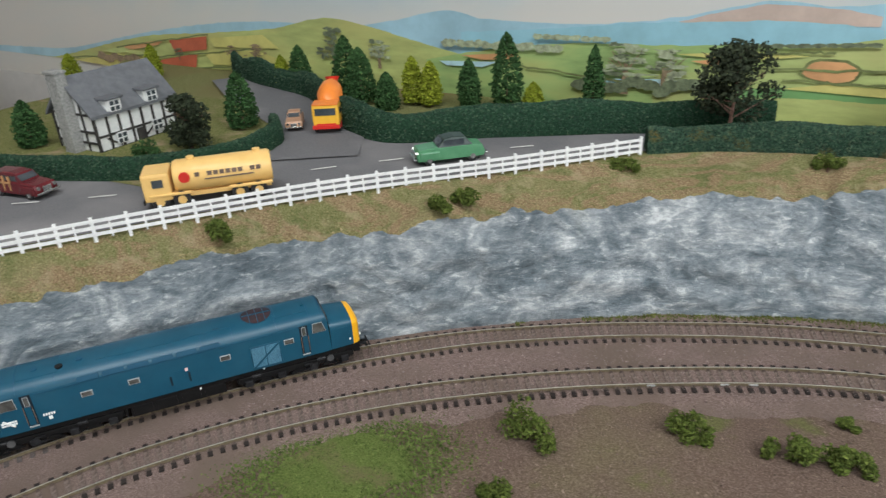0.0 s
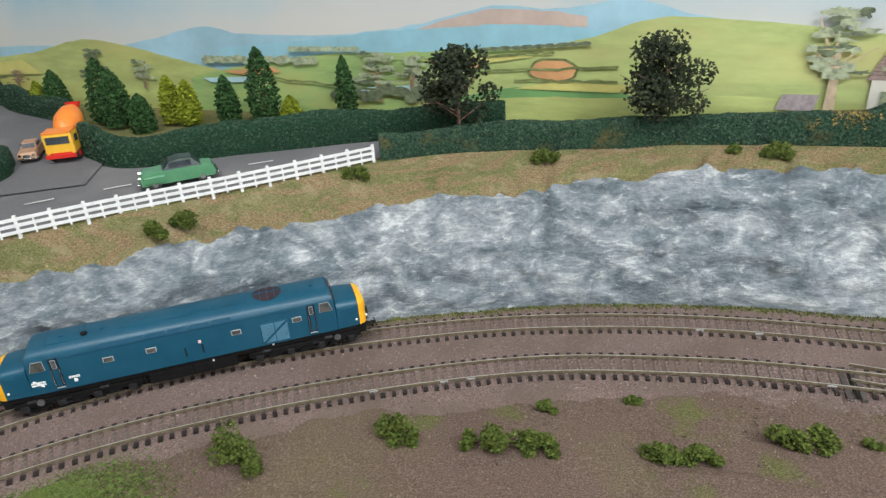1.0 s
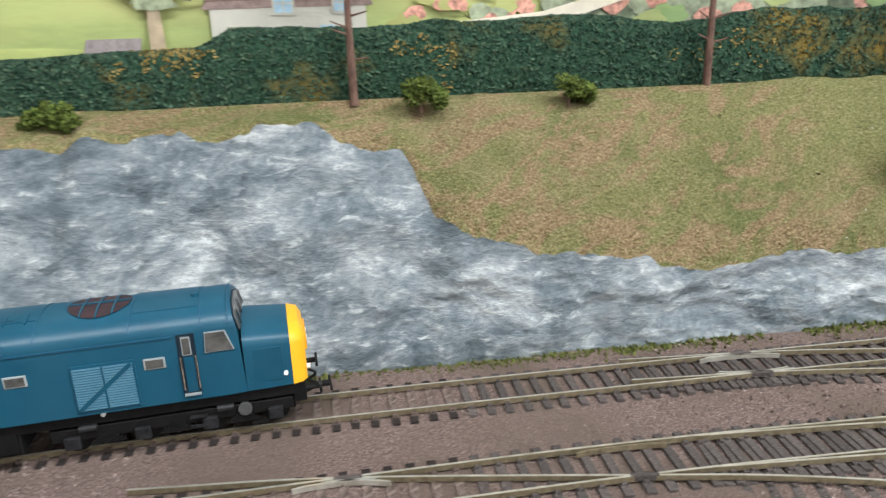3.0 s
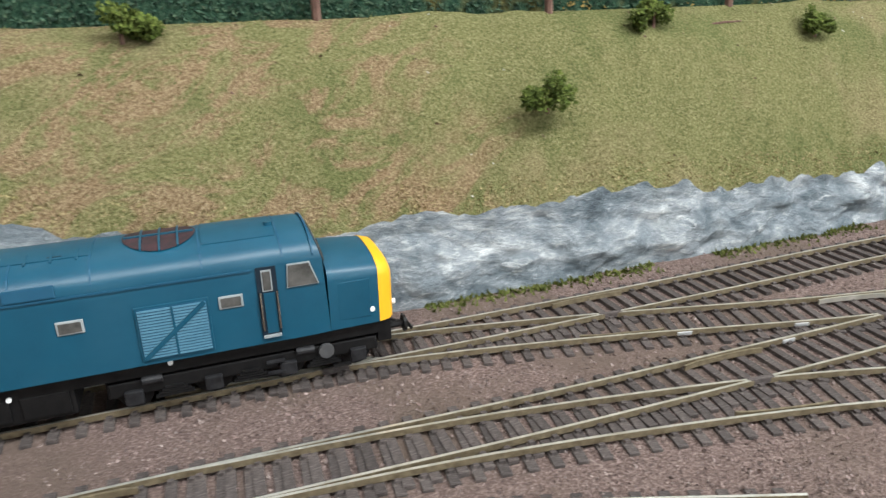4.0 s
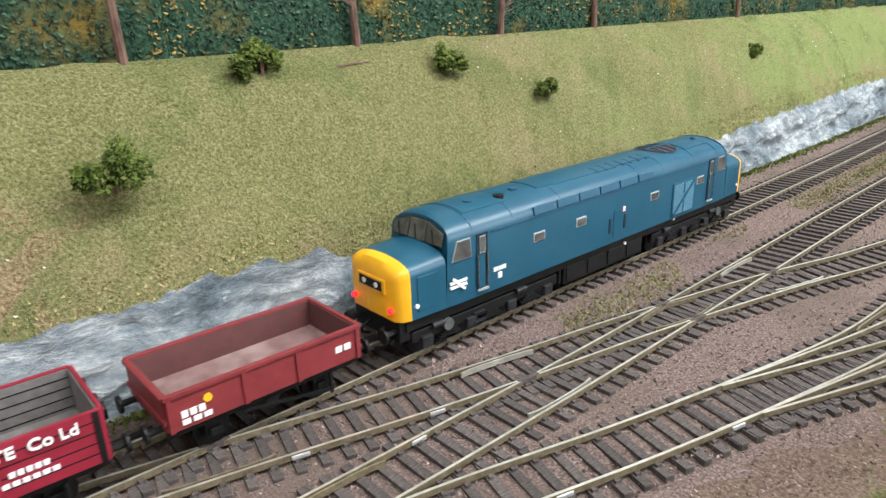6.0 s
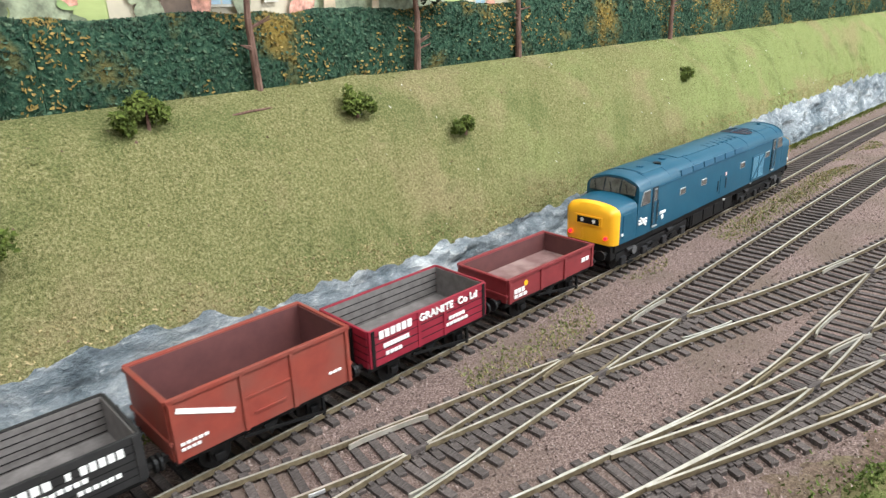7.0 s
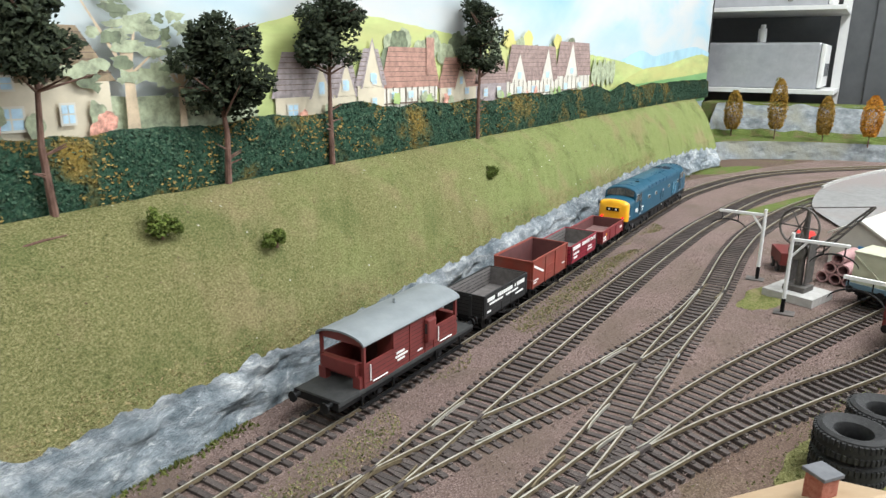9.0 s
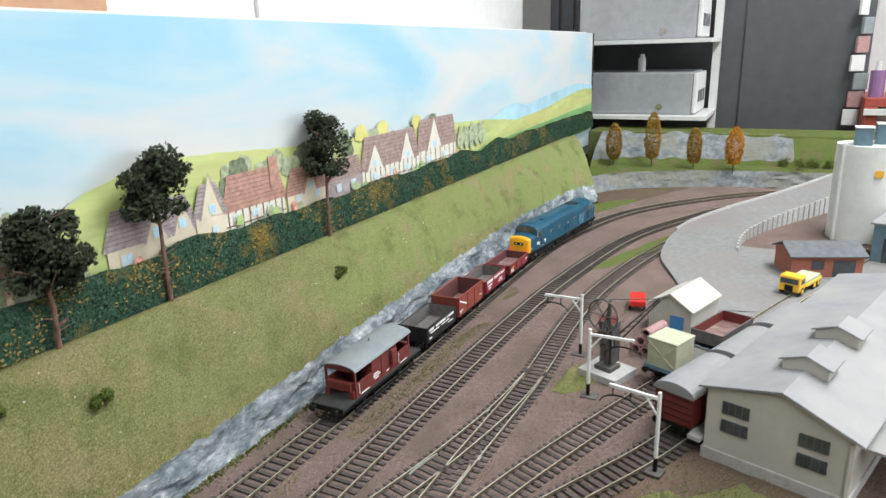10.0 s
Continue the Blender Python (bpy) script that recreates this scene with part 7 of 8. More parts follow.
def saloon(at, label, paintwork, top, scale=1.0, wood=False):
    C = thing("car", label, "car", "parked cars", at)
    s = scale
    body = [(-0.027, 0.004), (0.027, 0.004), (0.0275, 0.009), (0.0255, 0.0125), (0.012, 0.0138), (-0.014, 0.0138), (-0.026, 0.0122), (-0.028, 0.008)]
    cab = [(-0.018, 0.0135), (0.0105, 0.0135), (0.0045, 0.0195), (-0.003, 0.0208), (-0.012, 0.0200)]
    if wood:
        cab = [(-0.0255, 0.0135), (0.0105, 0.0135), (0.0055, 0.0205), (-0.003, 0.0215), (-0.024, 0.0205)]
    part("body", shell([(x * s, z * s) for x, z in body], 0.0105 * s, 0.06), paintwork, C)
    part("cabin", shell([(x * s, z * s) for x, z in cab], 0.0092 * s, 0.18), top, C)
    for sy in (-1, 1):
        part("side_window", boxm(-0.011 * s, 0.0055 * s, sy * 0.0088 * s - 0.0004, sy * 0.0088 * s + 0.0004, 0.0146 * s, 0.0188 * s, 0, None), "glass_dark", C)
        part("front_wing", boxm(0.009 * s, 0.025 * s, sy * 0.0098 * s - 0.0014 * s, sy * 0.0098 * s + 0.0014 * s, 0.005 * s, 0.0112 * s, 0.0013 * s), paintwork, C)
        part("headlamp", rodm((0.0265 * s, sy * 0.0075 * s, 0.0098 * s), (0.0282 * s, sy * 0.0075 * s, 0.0098 * s), 0.0016 * s, 10), "chrome", C)
        if wood:
            for x in (-0.024, -0.017, -0.009, -0.002):
                part("wood_frame", boxm((x - 0.0006) * s, (x + 0.0006) * s, sy * 0.0100 * s - 0.0006, sy * 0.0100 * s + 0.0006, 0.006 * s, 0.0185 * s), "car_wood", C)
            part("wood_frame", boxm(-0.025 * s, -0.001 * s, sy * 0.0101 * s - 0.0006, sy * 0.0101 * s + 0.0006, 0.0122 * s, 0.0134 * s), "car_wood", C)
    part("windscreen", boxm(-0.0003, 0.0003, -0.0075 * s, 0.0075 * s, -0.0028 * s, 0.0028 * s, 0, Matrix.Translation((0.0082 * s, 0, 0.0168 * s)) @ pose(0, 0, 0, 0, -42, 0)), "glass_dark", C)
    part("grille", boxm(0.0274 * s, 0.0284 * s, -0.004 * s, 0.004 * s, 0.0055 * s, 0.0105 * s, 0.0003), "chrome", C)
    for x in (-0.029, 0.029):
        part("bumper", boxm((x - 0.0008) * s, (x + 0.0008) * s, -0.0105 * s, 0.0105 * s, 0.0048 * s, 0.0066 * s, 0.0004), "chrome", C)
    wheels(C, (-0.0175 * s, 0.0175 * s), 0.0094 * s, 0.0042 * s)
    return C


saloon(pose(-1.447, -0.158, Z + 0.0014, 0, 0, 5), "maroon wood-framed estate car on the lane", "car_maroon", "car_maroon", 1.0, True)
saloon(pose(-1.149, 0.042, Z + 0.0014, 0, 0, 221), "light green saloon car with a dark green roof", "car_green", "car_dark", 1.1)
saloon(pose(-1.352, 0.083, Z + 0.003, 0, 0, -55), "small tan saloon car on the side lane", "car_tan", "car_tan", 0.8)


def tanker():
    T = thing("tanker_lorry", "cream eight-wheel tanker lorry parked behind the fence", "lorry", at=pose(-1.285, -0.105, Z + 0.0014, 0, 0, 223))
    part("chassis", boxm(-0.046, 0.046, -0.010, 0.010, 0.007, 0.0105, 0.0005), "cream", T)
    rings = []
    for x, k in ((-0.048, 0.9), (-0.046, 1.0), (0.024, 1.0), (0.026, 0.9)):
        rings.append([(x, 0.0148 * k * math.cos(a), 0.0215 + 0.0125 * k * math.sin(a)) for a in np.linspace(0, 2 * math.pi, 25)[:-1]])
    tank = part("tank", loft(rings), "cream", T, "cream oval tank", True)
    part("manhole", rodm((-0.038, 0, 0.0335), (-0.038, 0, 0.036), 0.003, 12), "cream", tank)
    part("manhole", rodm((0.012, 0, 0.0335), (0.012, 0, 0.036), 0.003, 12), "cream", tank)
    cab = part("cab", boxm(0.0285, 0.049, -0.0148, 0.0148, 0.007, 0.029, 0.002), "cream", T)
    for s in (-1, 1):
        part("side_window", boxm(0.0335, 0.0415, s * 0.0150 - 0.0004, s * 0.0150 + 0.0004, 0.0185, 0.0245), "glass_dark", cab)
        part("mudguard", boxm(-0.047, -0.014, s * 0.0138 - 0.0018, s * 0.0138 + 0.0018, 0.0108, 0.0128, 0.0006), "cream", T)
        part("mudguard", boxm(0.014, 0.045, s * 0.0138 - 0.0018, s * 0.0138 + 0.0018, 0.0108, 0.0128, 0.0006), "cream", T)
        y = s * 0.0149
        for k in range(11):
            if k not in (1, 8):
                part("lettering", boxm(0.008 - 0.0046 * k - 0.0017, 0.008 - 0.0046 * k + 0.0017, y * 0.985 - 0.0005, y * 0.985 + 0.0005, 0.0236, 0.0268), "p_wood", tank, "dark brown lettering bar")
        part("lettering", boxm(-0.034, 0.003, y * 0.997 - 0.0005, y * 0.997 + 0.0005, 0.0205, 0.0215), "p_wood", tank)
        part("emblem", rodm((0.0175, y * 0.96, 0.024), (0.0175, y * 1.03, 0.024), 0.0042, 14), "mix_red", tank, "red round emblem")
    part("windscreen", boxm(0.0488, 0.0496, -0.012, 0.012, 0.0185, 0.0255), "glass_dark", cab)
    part("bumper", boxm(0.0490, 0.0505, -0.0145, 0.0145, 0.0055, 0.0085, 0.0005), "black", cab)
    wheels(T, (-0.036, -0.0215, 0.022, 0.038), 0.0135, 0.0066, "cream")
    return T


tanker()


def mixer():
    T = thing("cement_mixer_lorry", "orange and yellow cement mixer lorry with red chassis", "lorry", at=pose(-1.317, 0.100, Z + 0.003, 0, 0, -62))
    part("chassis", boxm(-0.036, 0.034, -0.010, 0.010, 0.006, 0.011, 0.0006), "mix_red", T)
    cab = part("cab", boxm(0.014, 0.034, -0.0135, 0.0135, 0.008, 0.0285, 0.0022), "mix_yellow", T, "yellow cab")
    part("windscreen", boxm(0.0336, 0.0344, -0.0105, 0.0105, 0.0185, 0.0255), "glass_dark", cab)
    for s in (-1, 1):
        part("side_window", boxm(0.020, 0.028, s * 0.0136 - 0.0004, s * 0.0136 + 0.0004, 0.0185, 0.0248), "glass_dark", cab)
    part("bumper", boxm(0.034, 0.036, -0.0138, 0.0138, 0.005, 0.009, 0.0005), "mix_red", cab)
    part("cab_roof", boxm(0.0135, 0.034, -0.013, 0.013, 0.0282, 0.0298, 0.0006), "mix_orange", cab)
    rings = []
    for u, r in ((0, 0.006), (0.1, 0.0105), (0.45, 0.0135), (0.75, 0.0115), (1.0, 0.006)):
        c = Vector((0.012 - 0.044 * u, 0, 0.022 + 0.014 * u))
        rings.append([c + Vector((0.3 * r * math.sin(a), r * math.cos(a), r * math.sin(a))) for a in np.linspace(0, 2 * math.pi, 21)[:-1]])
    part("drum", loft(rings), "mix_orange", T, "orange drum", True)
    part("hopper", rodm((-0.034, 0, 0.034), (-0.036, 0, 0.043), 0.004, 12, 0.008), "mix_red", T)
    wheels(T, (-0.027, -0.014, 0.023), 0.0125, 0.006, "mix_red")
    return T


mixer()

# ---- goods yard ----
M["concrete"] = material("concrete", [(0.36, 0.35, 0.33), (0.48, 0.47, 0.45)], 200, 0.9, 0.2)
M["wall_cream"] = material("wall_cream", [(0.46, 0.44, 0.39), (0.54, 0.52, 0.46)], 60, 0.8, wash=(0.43, 0.41, 0.37), wash_scale=14)
M["roof_sheet"] = material("roof_sheet", [(0.22, 0.22, 0.23), (0.28, 0.28, 0.29)], 40, 0.7, wash=(0.31, 0.30, 0.29), wash_scale=12)
M["brick"] = material("brick", [(0.26, 0.08, 0.05), (0.36, 0.13, 0.09), (0.42, 0.18, 0.13)], 500, 0.9, 0.3)
M["blue_door"] = material("blue_door", [(0.06, 0.22, 0.5), (0.08, 0.27, 0.56)], 90, 0.4)
M["van_red"] = material("van_red", [(0.11, 0.016, 0.014), (0.15, 0.022, 0.018)], 150, 0.5)
M["container"] = material("container", [(0.42, 0.42, 0.30), (0.50, 0.50, 0.37)], 120, 0.6)
M["iron"] = material("iron", [(0.07, 0.065, 0.06), (0.15, 0.135, 0.125)], 200, 0.6, 0.2, metal=0.3)
M["silo"] = material("silo", [(0.60, 0.61, 0.58), (0.70, 0.71, 0.68)], 40, 0.5)
M["blue_steel"] = material("blue_steel", [(0.09, 0.16, 0.20), (0.13, 0.21, 0.26)], 60, 0.5)
M["pipe_pink"] = material("pipe_pink", [(0.30, 0.16, 0.16), (0.42, 0.25, 0.24)], 200, 0.7)
M["yard_grey"] = material("yard_grey", [(0.19, 0.187, 0.183), (0.25, 0.247, 0.24)], 120, 0.9, 0.1, wash=(0.23, 0.2, 0.19), wash_scale=9)
M["hut_tan"] = material("hut_tan", [(0.36, 0.25, 0.15), (0.44, 0.32, 0.2)], 60, 0.7)
M["lorry_yellow"] = material("lorry_yellow", [(0.80, 0.45, 0.02), (0.88, 0.52, 0.04)], 90, 0.4)


def loading_gauge(x, y, turn):
    G = thing("loading_gauge", "white and black loading gauge post with curved bar", "loading gauge", "loading gauges", pose(x, y, -0.004, 0, 0, turn))
    part("base_plate", boxm(-0.006, 0.009, -0.006, 0.006, -0.001, 0.0012, 0.0003), "iron", G)
    part("post_foot", rodm((0, 0, 0.001), (0, 0, 0.0125), 0.00165, 10), "black", G, "black post foot")
    part("post", rodm((0, 0, 0.0125), (0, 0, 0.066), 0.0016, 10, 0.0014), "timber_white", G, "white post")
    part("arm", boxm(-0.001, 0.039, -0.001, 0.001, 0.0595, 0.0620, 0.0003), "timber_white", G)
    part("brace", rodm((0.0008, 0, 0.047), (0.010, 0, 0.0595), 0.0009, 6), "timber_white", G)
    pts = [Vector((0.030 + 0.017 * math.cos(a), 0, 0.042 + 0.0115 * math.sin(a))) for a in np.linspace(0.25, math.pi - 0.25, 12)]
    bar = part("gauge_bar", loft([[p + Vector((0, 0.0007 * math.cos(a), 0.0007 * math.sin(a))) for a in np.linspace(0, 2 * math.pi, 7)[:-1]] for p in pts]), "black", G, "black curved bar")
    for xx in (0.022, 0.036):
        part("hanger", rodm((xx, 0, 0.0525), (xx, 0, 0.06), 0.0005, 5), "black", bar)
    return G


loading_gauge(0.295, -0.121, -90)
loading_gauge(0.378, -0.091, 90)
loading_gauge(0.200, -0.197, 78)


def tyre_stack(x, y, turn):
    S = thing("tyre_stack", "two black rubber tyres stacked on the grass", "tyres", "tyre stacks", pose(x, y, -0.004, 0, 0, turn))
    for k in range(2):
        R, r, w, n = 0.0165, 0.0088, 0.0125, 48
        prof = [(r, 0.0022), (r - 0.0006, 0.004), (r - 0.0006, w - 0.004), (r, w - 0.0022), (R * 0.82, w), (R * 0.95, w - 0.001), (R, w - 0.0032), (R, 0.0032), (R * 0.95, 0.001), (R * 0.82, 0)]
        bm = loft([[(a * math.cos(t), a * math.sin(t), z + k * w) for t in np.linspace(0, 2 * math.pi, n + 1)[:-1]] for a, z in prof + prof[:1]], caps=False)
        ob = part("tyre", bm, "tyre", S, "ribbed black tyre", True)
        tr = bmesh.new()
        for i in range(44):
            for zz, d in ((0.0017, 0), (w - 0.0047, 0.5)):
                t = 2 * math.pi * (i + d) / 44
                box(tr, R - 0.0009, R + 0.0008, -0.0007, 0.0007, zz + k * w, zz + 0.003 + k * w, 0, pose(0, 0, 0, 0, 0, math.degrees(t)))
        part("tread", tr, "tyre", ob)
    return S


tyre_stack(0.070, -0.174, 0)
tyre_stack(0.103, -0.187, 20)
tyre_stack(0.112, -0.2205, 40)

# goods shed
SHED = thing("goods_shed", "cream goods shed with a grey sheet roof", "goods shed", at=pose(0.241, -0.226, -0.004, 0, 0, -18))
prof = [(0, 0), (0, 0.056), (-0.053, 0.068), (-0.100, 0.050), (-0.100, 0)]
part("wall", loft([[(x, y, z) for y, z in prof] for x in (0, 0.34)]), "wall_cream", SHED, "cream rendered walls")
part("plinth", boxm(-0.0015, 0.34, -0.1015, 0.0015, -0.003, 0.007, 0.0004), "concrete", SHED, "grey plinth")
for (y0, z0), (y1, z1) in (((0.006, 0.0565), (-0.053, 0.0705)), ((-0.053, 0.0705), (-0.107, 0.0495))):
    part("roof", loft([[(x, y0, z0), (x, y1, z1), (x, y1, z1 + 0.0018), (x, y0, z0 + 0.0018)] for x in (-0.004, 0.344)]), "roof_sheet", SHED, "grey sheet roof")
for y, z in ((-0.022, 0.045), (-0.022, 0.030), (-0.076, 0.040), (-0.076, 0.0245)):
    w = part("window", boxm(-0.0012, 0.0008, y - 0.0098, y + 0.0098, z - 0.0048, z + 0.0048), "glass_dark", SHED, "dark window")
    for k in (-0.005, 0, 0.005):
        part("glazing_bar", boxm(-0.0016, -0.0010, y + k - 0.0003, y + k + 0.0003, z - 0.0048, z + 0.0048), "iron", w)
for x in (0.055, 0.13):
    v = part("roof_vent", loft([[(xx, -0.053 + y, 0.068 + z) for y, z in ((-0.016, 0), (-0.016, 0.008), (0, 0.014), (0.016, 0.008), (0.016, 0))] for xx in (x - 0.012, x + 0.014)]), "wall_cream", SHED, "cream roof ventilator")
    for s in (-1, 1):
        part("vent_roof", loft([[(xx, -0.053 + y, 0.068 + z) for y, z in ((s * 0.019, 0.0078), (0, 0.0150), (0, 0.0162), (s * 0.019, 0.009))] for xx in (x - 0.014, x + 0.016)]), "roof_sheet", v)
part("downpipe", rodm((-0.0015, -0.0985, 0.0), (-0.0015, -0.0985, 0.049), 0.001, 8), "wall_cream", SHED)
part("platform", boxm(-0.004, 0.34, 0.0015, 0.012, 0.010, 0.0135, 0.0004), "concrete", SHED)
part("canopy", boxm(0.02, 0.34, -0.150, -0.102, 0.036, 0.038), "roof_sheet", SHED)


def goods_van(at, label):
    V = thing("goods_van", label, "wagon", "parked wagons", at)
    part("body", boxm(-0.036, 0.036, -0.0162, 0.0162, 0.0135, 0.040, 0.0003), "van_red", V, "maroon van body")
    ends = []
    for x in (-0.0375, 0.0375):
        ends.append([(x, 0.0178 * math.cos(a), 0.0395 + 0.0085 * math.sin(a)) for a in np.linspace(0, math.pi, 13)] + [(x, -0.0170, 0.0388), (x, 0.0170, 0.0388)])
    part("roof", loft(ends), "roof_sheet", V, "grey arched roof")
    for s in (-1, 1):
        part("end_arch", loft([[(s * 0.0362 + k, 0.0162 * math.cos(a), 0.0398 + 0.0072 * math.sin(a)) for a in np.linspace(0, math.pi, 13)] for k in (-0.0002, 0.0006)]), "van_red", V)
        for z in (0.019, 0.0245, 0.030, 0.0355):
            part("plank_line", boxm(s * 0.0362 - 0.0002, s * 0.0362 + 0.0002, -0.016, 0.016, z - 0.0002, z + 0.0002), "black", V)
        buffers(V, s * 0.036, s)
    part("underframe", boxm(-0.0355, 0.0355, -0.0135, 0.0135, 0.0095, 0.0137), "black", V)
    for x in (-0.0195, 0.0195):
        wheelset(V, x)
    return V


def on_track(line, x, y):
    s = LINES[line].nearest(x, y)
    p, d = LINES[line].place(s), LINES[line].way(s)
    return pose(p.x, p.y, 0, 0, 0, math.degrees(math.atan2(d.y, d.x)))


goods_van(on_track("yard_lower", 0.281, -0.216), "maroon goods van with a grey roof beside the shed")
goods_van(on_track("yard_lower", 0.360, -0.246), "maroon goods van with a grey roof behind another van")
goods_van(on_track("yard_lower", 0.440, -0.277), "maroon goods van at the far end of the shed")
FLAT = open_wagon("dark blue-grey flat wagon carrying a container", "blue_steel", "grey_in", 0.068, 0.004, "flat_wagon")
FLAT.matrix_world = on_track("yard_upper", 0.368, -0.19)
BOX = thing("container", "pale olive container with cross braces on a wagon", "container", at=FLAT.matrix_world @ pose(-0.016, 0, 0.0155))
part("box", boxm(-0.0155, 0.0155, -0.0145, 0.0145, 0, 0.0265, 0.0006), "container", BOX)
part("lid", boxm(-0.0162, 0.0162, -0.0152, 0.0152, 0.0262, 0.0278, 0.0005), "container", BOX)
for s in (-1, 1):
    for a in (-38, 38):
        part("brace", boxm(-0.0005, 0.0005, -0.018, 0.018, -0.0005, 0.0005, 0, Matrix.Translation((s * 0.0158, 0, 0.013)) @ pose(0, 0, 0, a, 0, 0)), "container", BOX)
WAG = open_wagon("dull brown open wagon parked in the yard", "grey_in", "red_plain", 0.068, 0.013)
WAG.matrix_world = on_track("yard_upper", 0.447, -0.22)

# yard crane
CR = thing("yard_crane", "grey iron yard crane on a concrete block", "crane", at=pose(0.343, -0.127, -0.004, 0, 0, -20))
part("base", boxm(-0.019, 0.019, -0.021, 0.021, 0, 0.0075, 0.0006), "concrete", CR, "pale concrete base")
part("plinth", boxm(-0.009, 0.009, -0.009, 0.009, 0.0075, 0.012, 0.0005), "iron", CR)
part("mast", rodm((0, 0, 0.012), (0, 0, 0.078), 0.0032, 10, 0.0018), "iron", CR)
for s in (-1, 1):
    part("side_frame", boxm(-0.004, 0.010, s * 0.006 - 0.0006, s * 0.006 + 0.0006, 0.014, 0.055, 0.0003), "iron", CR)
    jib = part("jib", rodm((0.004, s * 0.004, 0.030), (0.020, -0.040 + s * 0.001, 0.083), 0.0009, 6), "iron", CR)
for k in range(9):
    u = (k + 0.5) / 9
    a = Vector((0.004, 0.004, 0.030)).lerp(Vector((0.020, -0.039, 0.083)), u)
    b = Vector((0.004, -0.004, 0.030)).lerp(Vector((0.020, -0.041, 0.083)), min(1, u + 0.06))
    part("lattice", rodm(a, b, 0.0005, 5), "iron", CR)
bm = bmesh.new()
for i in range(24):
    a, b = 2 * math.pi * i / 24, 2 * math.pi * (i + 1) / 24
    rod(bm, (-0.005, 0.016 * math.cos(a) + 0.004, 0.062 + 0.016 * math.sin(a)), (-0.005, 0.016 * math.cos(b) + 0.004, 0.062 + 0.016 * math.sin(b)), 0.001, 6)
for i in range(6):
    a = 2 * math.pi * i / 6
    rod(bm, (-0.005, 0.004, 0.062), (-0.005, 0.016 * math.cos(a) + 0.004, 0.062 + 0.016 * math.sin(a)), 0.0006, 5)
part("hand_wheel", bm, "iron", CR, "large spoked hand wheel")
part("gear_drum", rodm((-0.004, 0.004, 0.040), (0.012, 0.004, 0.040), 0.007, 16), "iron", CR)
part("tie_bar", rodm((-0.003, 0.006, 0.030), (0.0, 0.0, 0.078), 0.0007, 5), "iron", CR)
part("tie_bar", rodm((0.0, 0.0, 0.078), (0.020, -0.040, 0.083), 0.0005, 5), "iron", CR)
for k, (y, z) in enumerate([(0, 0.0055), (0.011, 0.0055), (-0.011, 0.0055), (0.0055, 0.015), (-0.0055, 0.015), (0, 0.0245)]):
    P = thing("drain_pipe", "pinkish clay pipe on a stack in the yard", "pipe", "stack of pipes", pose(0.415, -0.158, -0.004, 0, 0, -20))
    bm = loft([[(x, y + r * math.cos(a), z + r * math.sin(a)) for a in np.linspace(0, 2 * math.pi, 17)[:-1]] for x, r in ((-0.017, 0.0054), (0.017, 0.0054), (0.017, 0.004), (-0.017, 0.004), (-0.017, 0.0054))], caps=False)
    part("pipe", bm, "pipe_pink", P)

HUT = thing("store_hut", "cream store hut with a blue door", "hut", at=pose(0.497, -0.176, -0.004, 0, 0, -18))
part("wall", gable_walls(-0.034, 0.034, -0.024, 0.024, 0.032, 0.046), "wall_cream", HUT)
part("roof", gable_roof(bmesh.new(), -0.034, 0.034, -0.024, 0.024, 0.033, 0.0490, 0.003, 0.0018), "wall_cream", HUT, "pale cream roof")
part("door", boxm(-0.0352, -0.0338, -0.016, -0.001, 0.001, 0.024), "blue_door", HUT, "bright blue door")
for k, (x, y, z, a) in enumerate([(0.43, -0.108, 0.012, 20), (0.535, -0.118, 0.006, 10)]):
    R = thing("red_trailer", "dark red farm trailer in the yard", "trailer", "trailers", pose(x, y, -0.004, 0, 0, a))
    part("body", boxm(-0.018, 0.018, -0.009, 0.009, 0.008, 0.008 + z, 0.0006), "mix_red" if k else "van_red", R)
    wheels(R, (-0.008, 0.008), 0.0085, 0.005)

# foreman's hut by the points
BH = thing("lineside_hut", "tan lineside hut with a brick chimney", "hut", at=pose(-0.040, -0.164, -0.004, 0, 0, -38))
part("wall", gable_walls(-0.030, 0.030, -0.026, 0.026, 0.030, 0.040), "hut_tan", BH)
part("roof", gable_roof(bmesh.new(), -0.030, 0.030, -0.026, 0.026, 0.0305, 0.0425, 0.004, 0.0018), "hut_tan", BH, "plain tan roof")
chm = part("chimney", boxm(0.010, 0.018, 0.008, 0.016, 0.030, 0.047, 0.0004), "brick", BH, "brick chimney")
part("chimney_cap", boxm(0.009, 0.019, 0.007, 0.017, 0.047, 0.0485, 0.0003), "slate", chm)

# road, brick office, lorry, silo
ROAD_B = Line([(0.56, -0.215), (0.66, -0.19), (0.78, -0.16), (0.90, -0.165), (1.02, -0.215), (1.15, -0.29), (1.30, -0.37), (1.5, -0.46)])
rows = []
for i in range(60):
    s = ROAD_B.length * i / 59
    p, d = ROAD_B.place(s), ROAD_B.way(s)
    q = Vector((-d.y, d.x, 0))
    w = float(np.interp(p.x, [0.56, 0.75, 0.9, 1.2, 1.5], [0.07, 0.11, 0.10, 0.085, 0.08]))
    z = float(np.interp(p.x, [0.56, 0.8, 1.3, 1.5], [-0.002, 0.001, 0.03, 0.036]))
    rows.append([p + q * (w * (k / 8 - 0.5)) + Vector((0, 0, z)) for k in range(9)])
setting("yard_road", sheet(rows), "yard_grey", "grey concrete road ramp into the yard", "road")
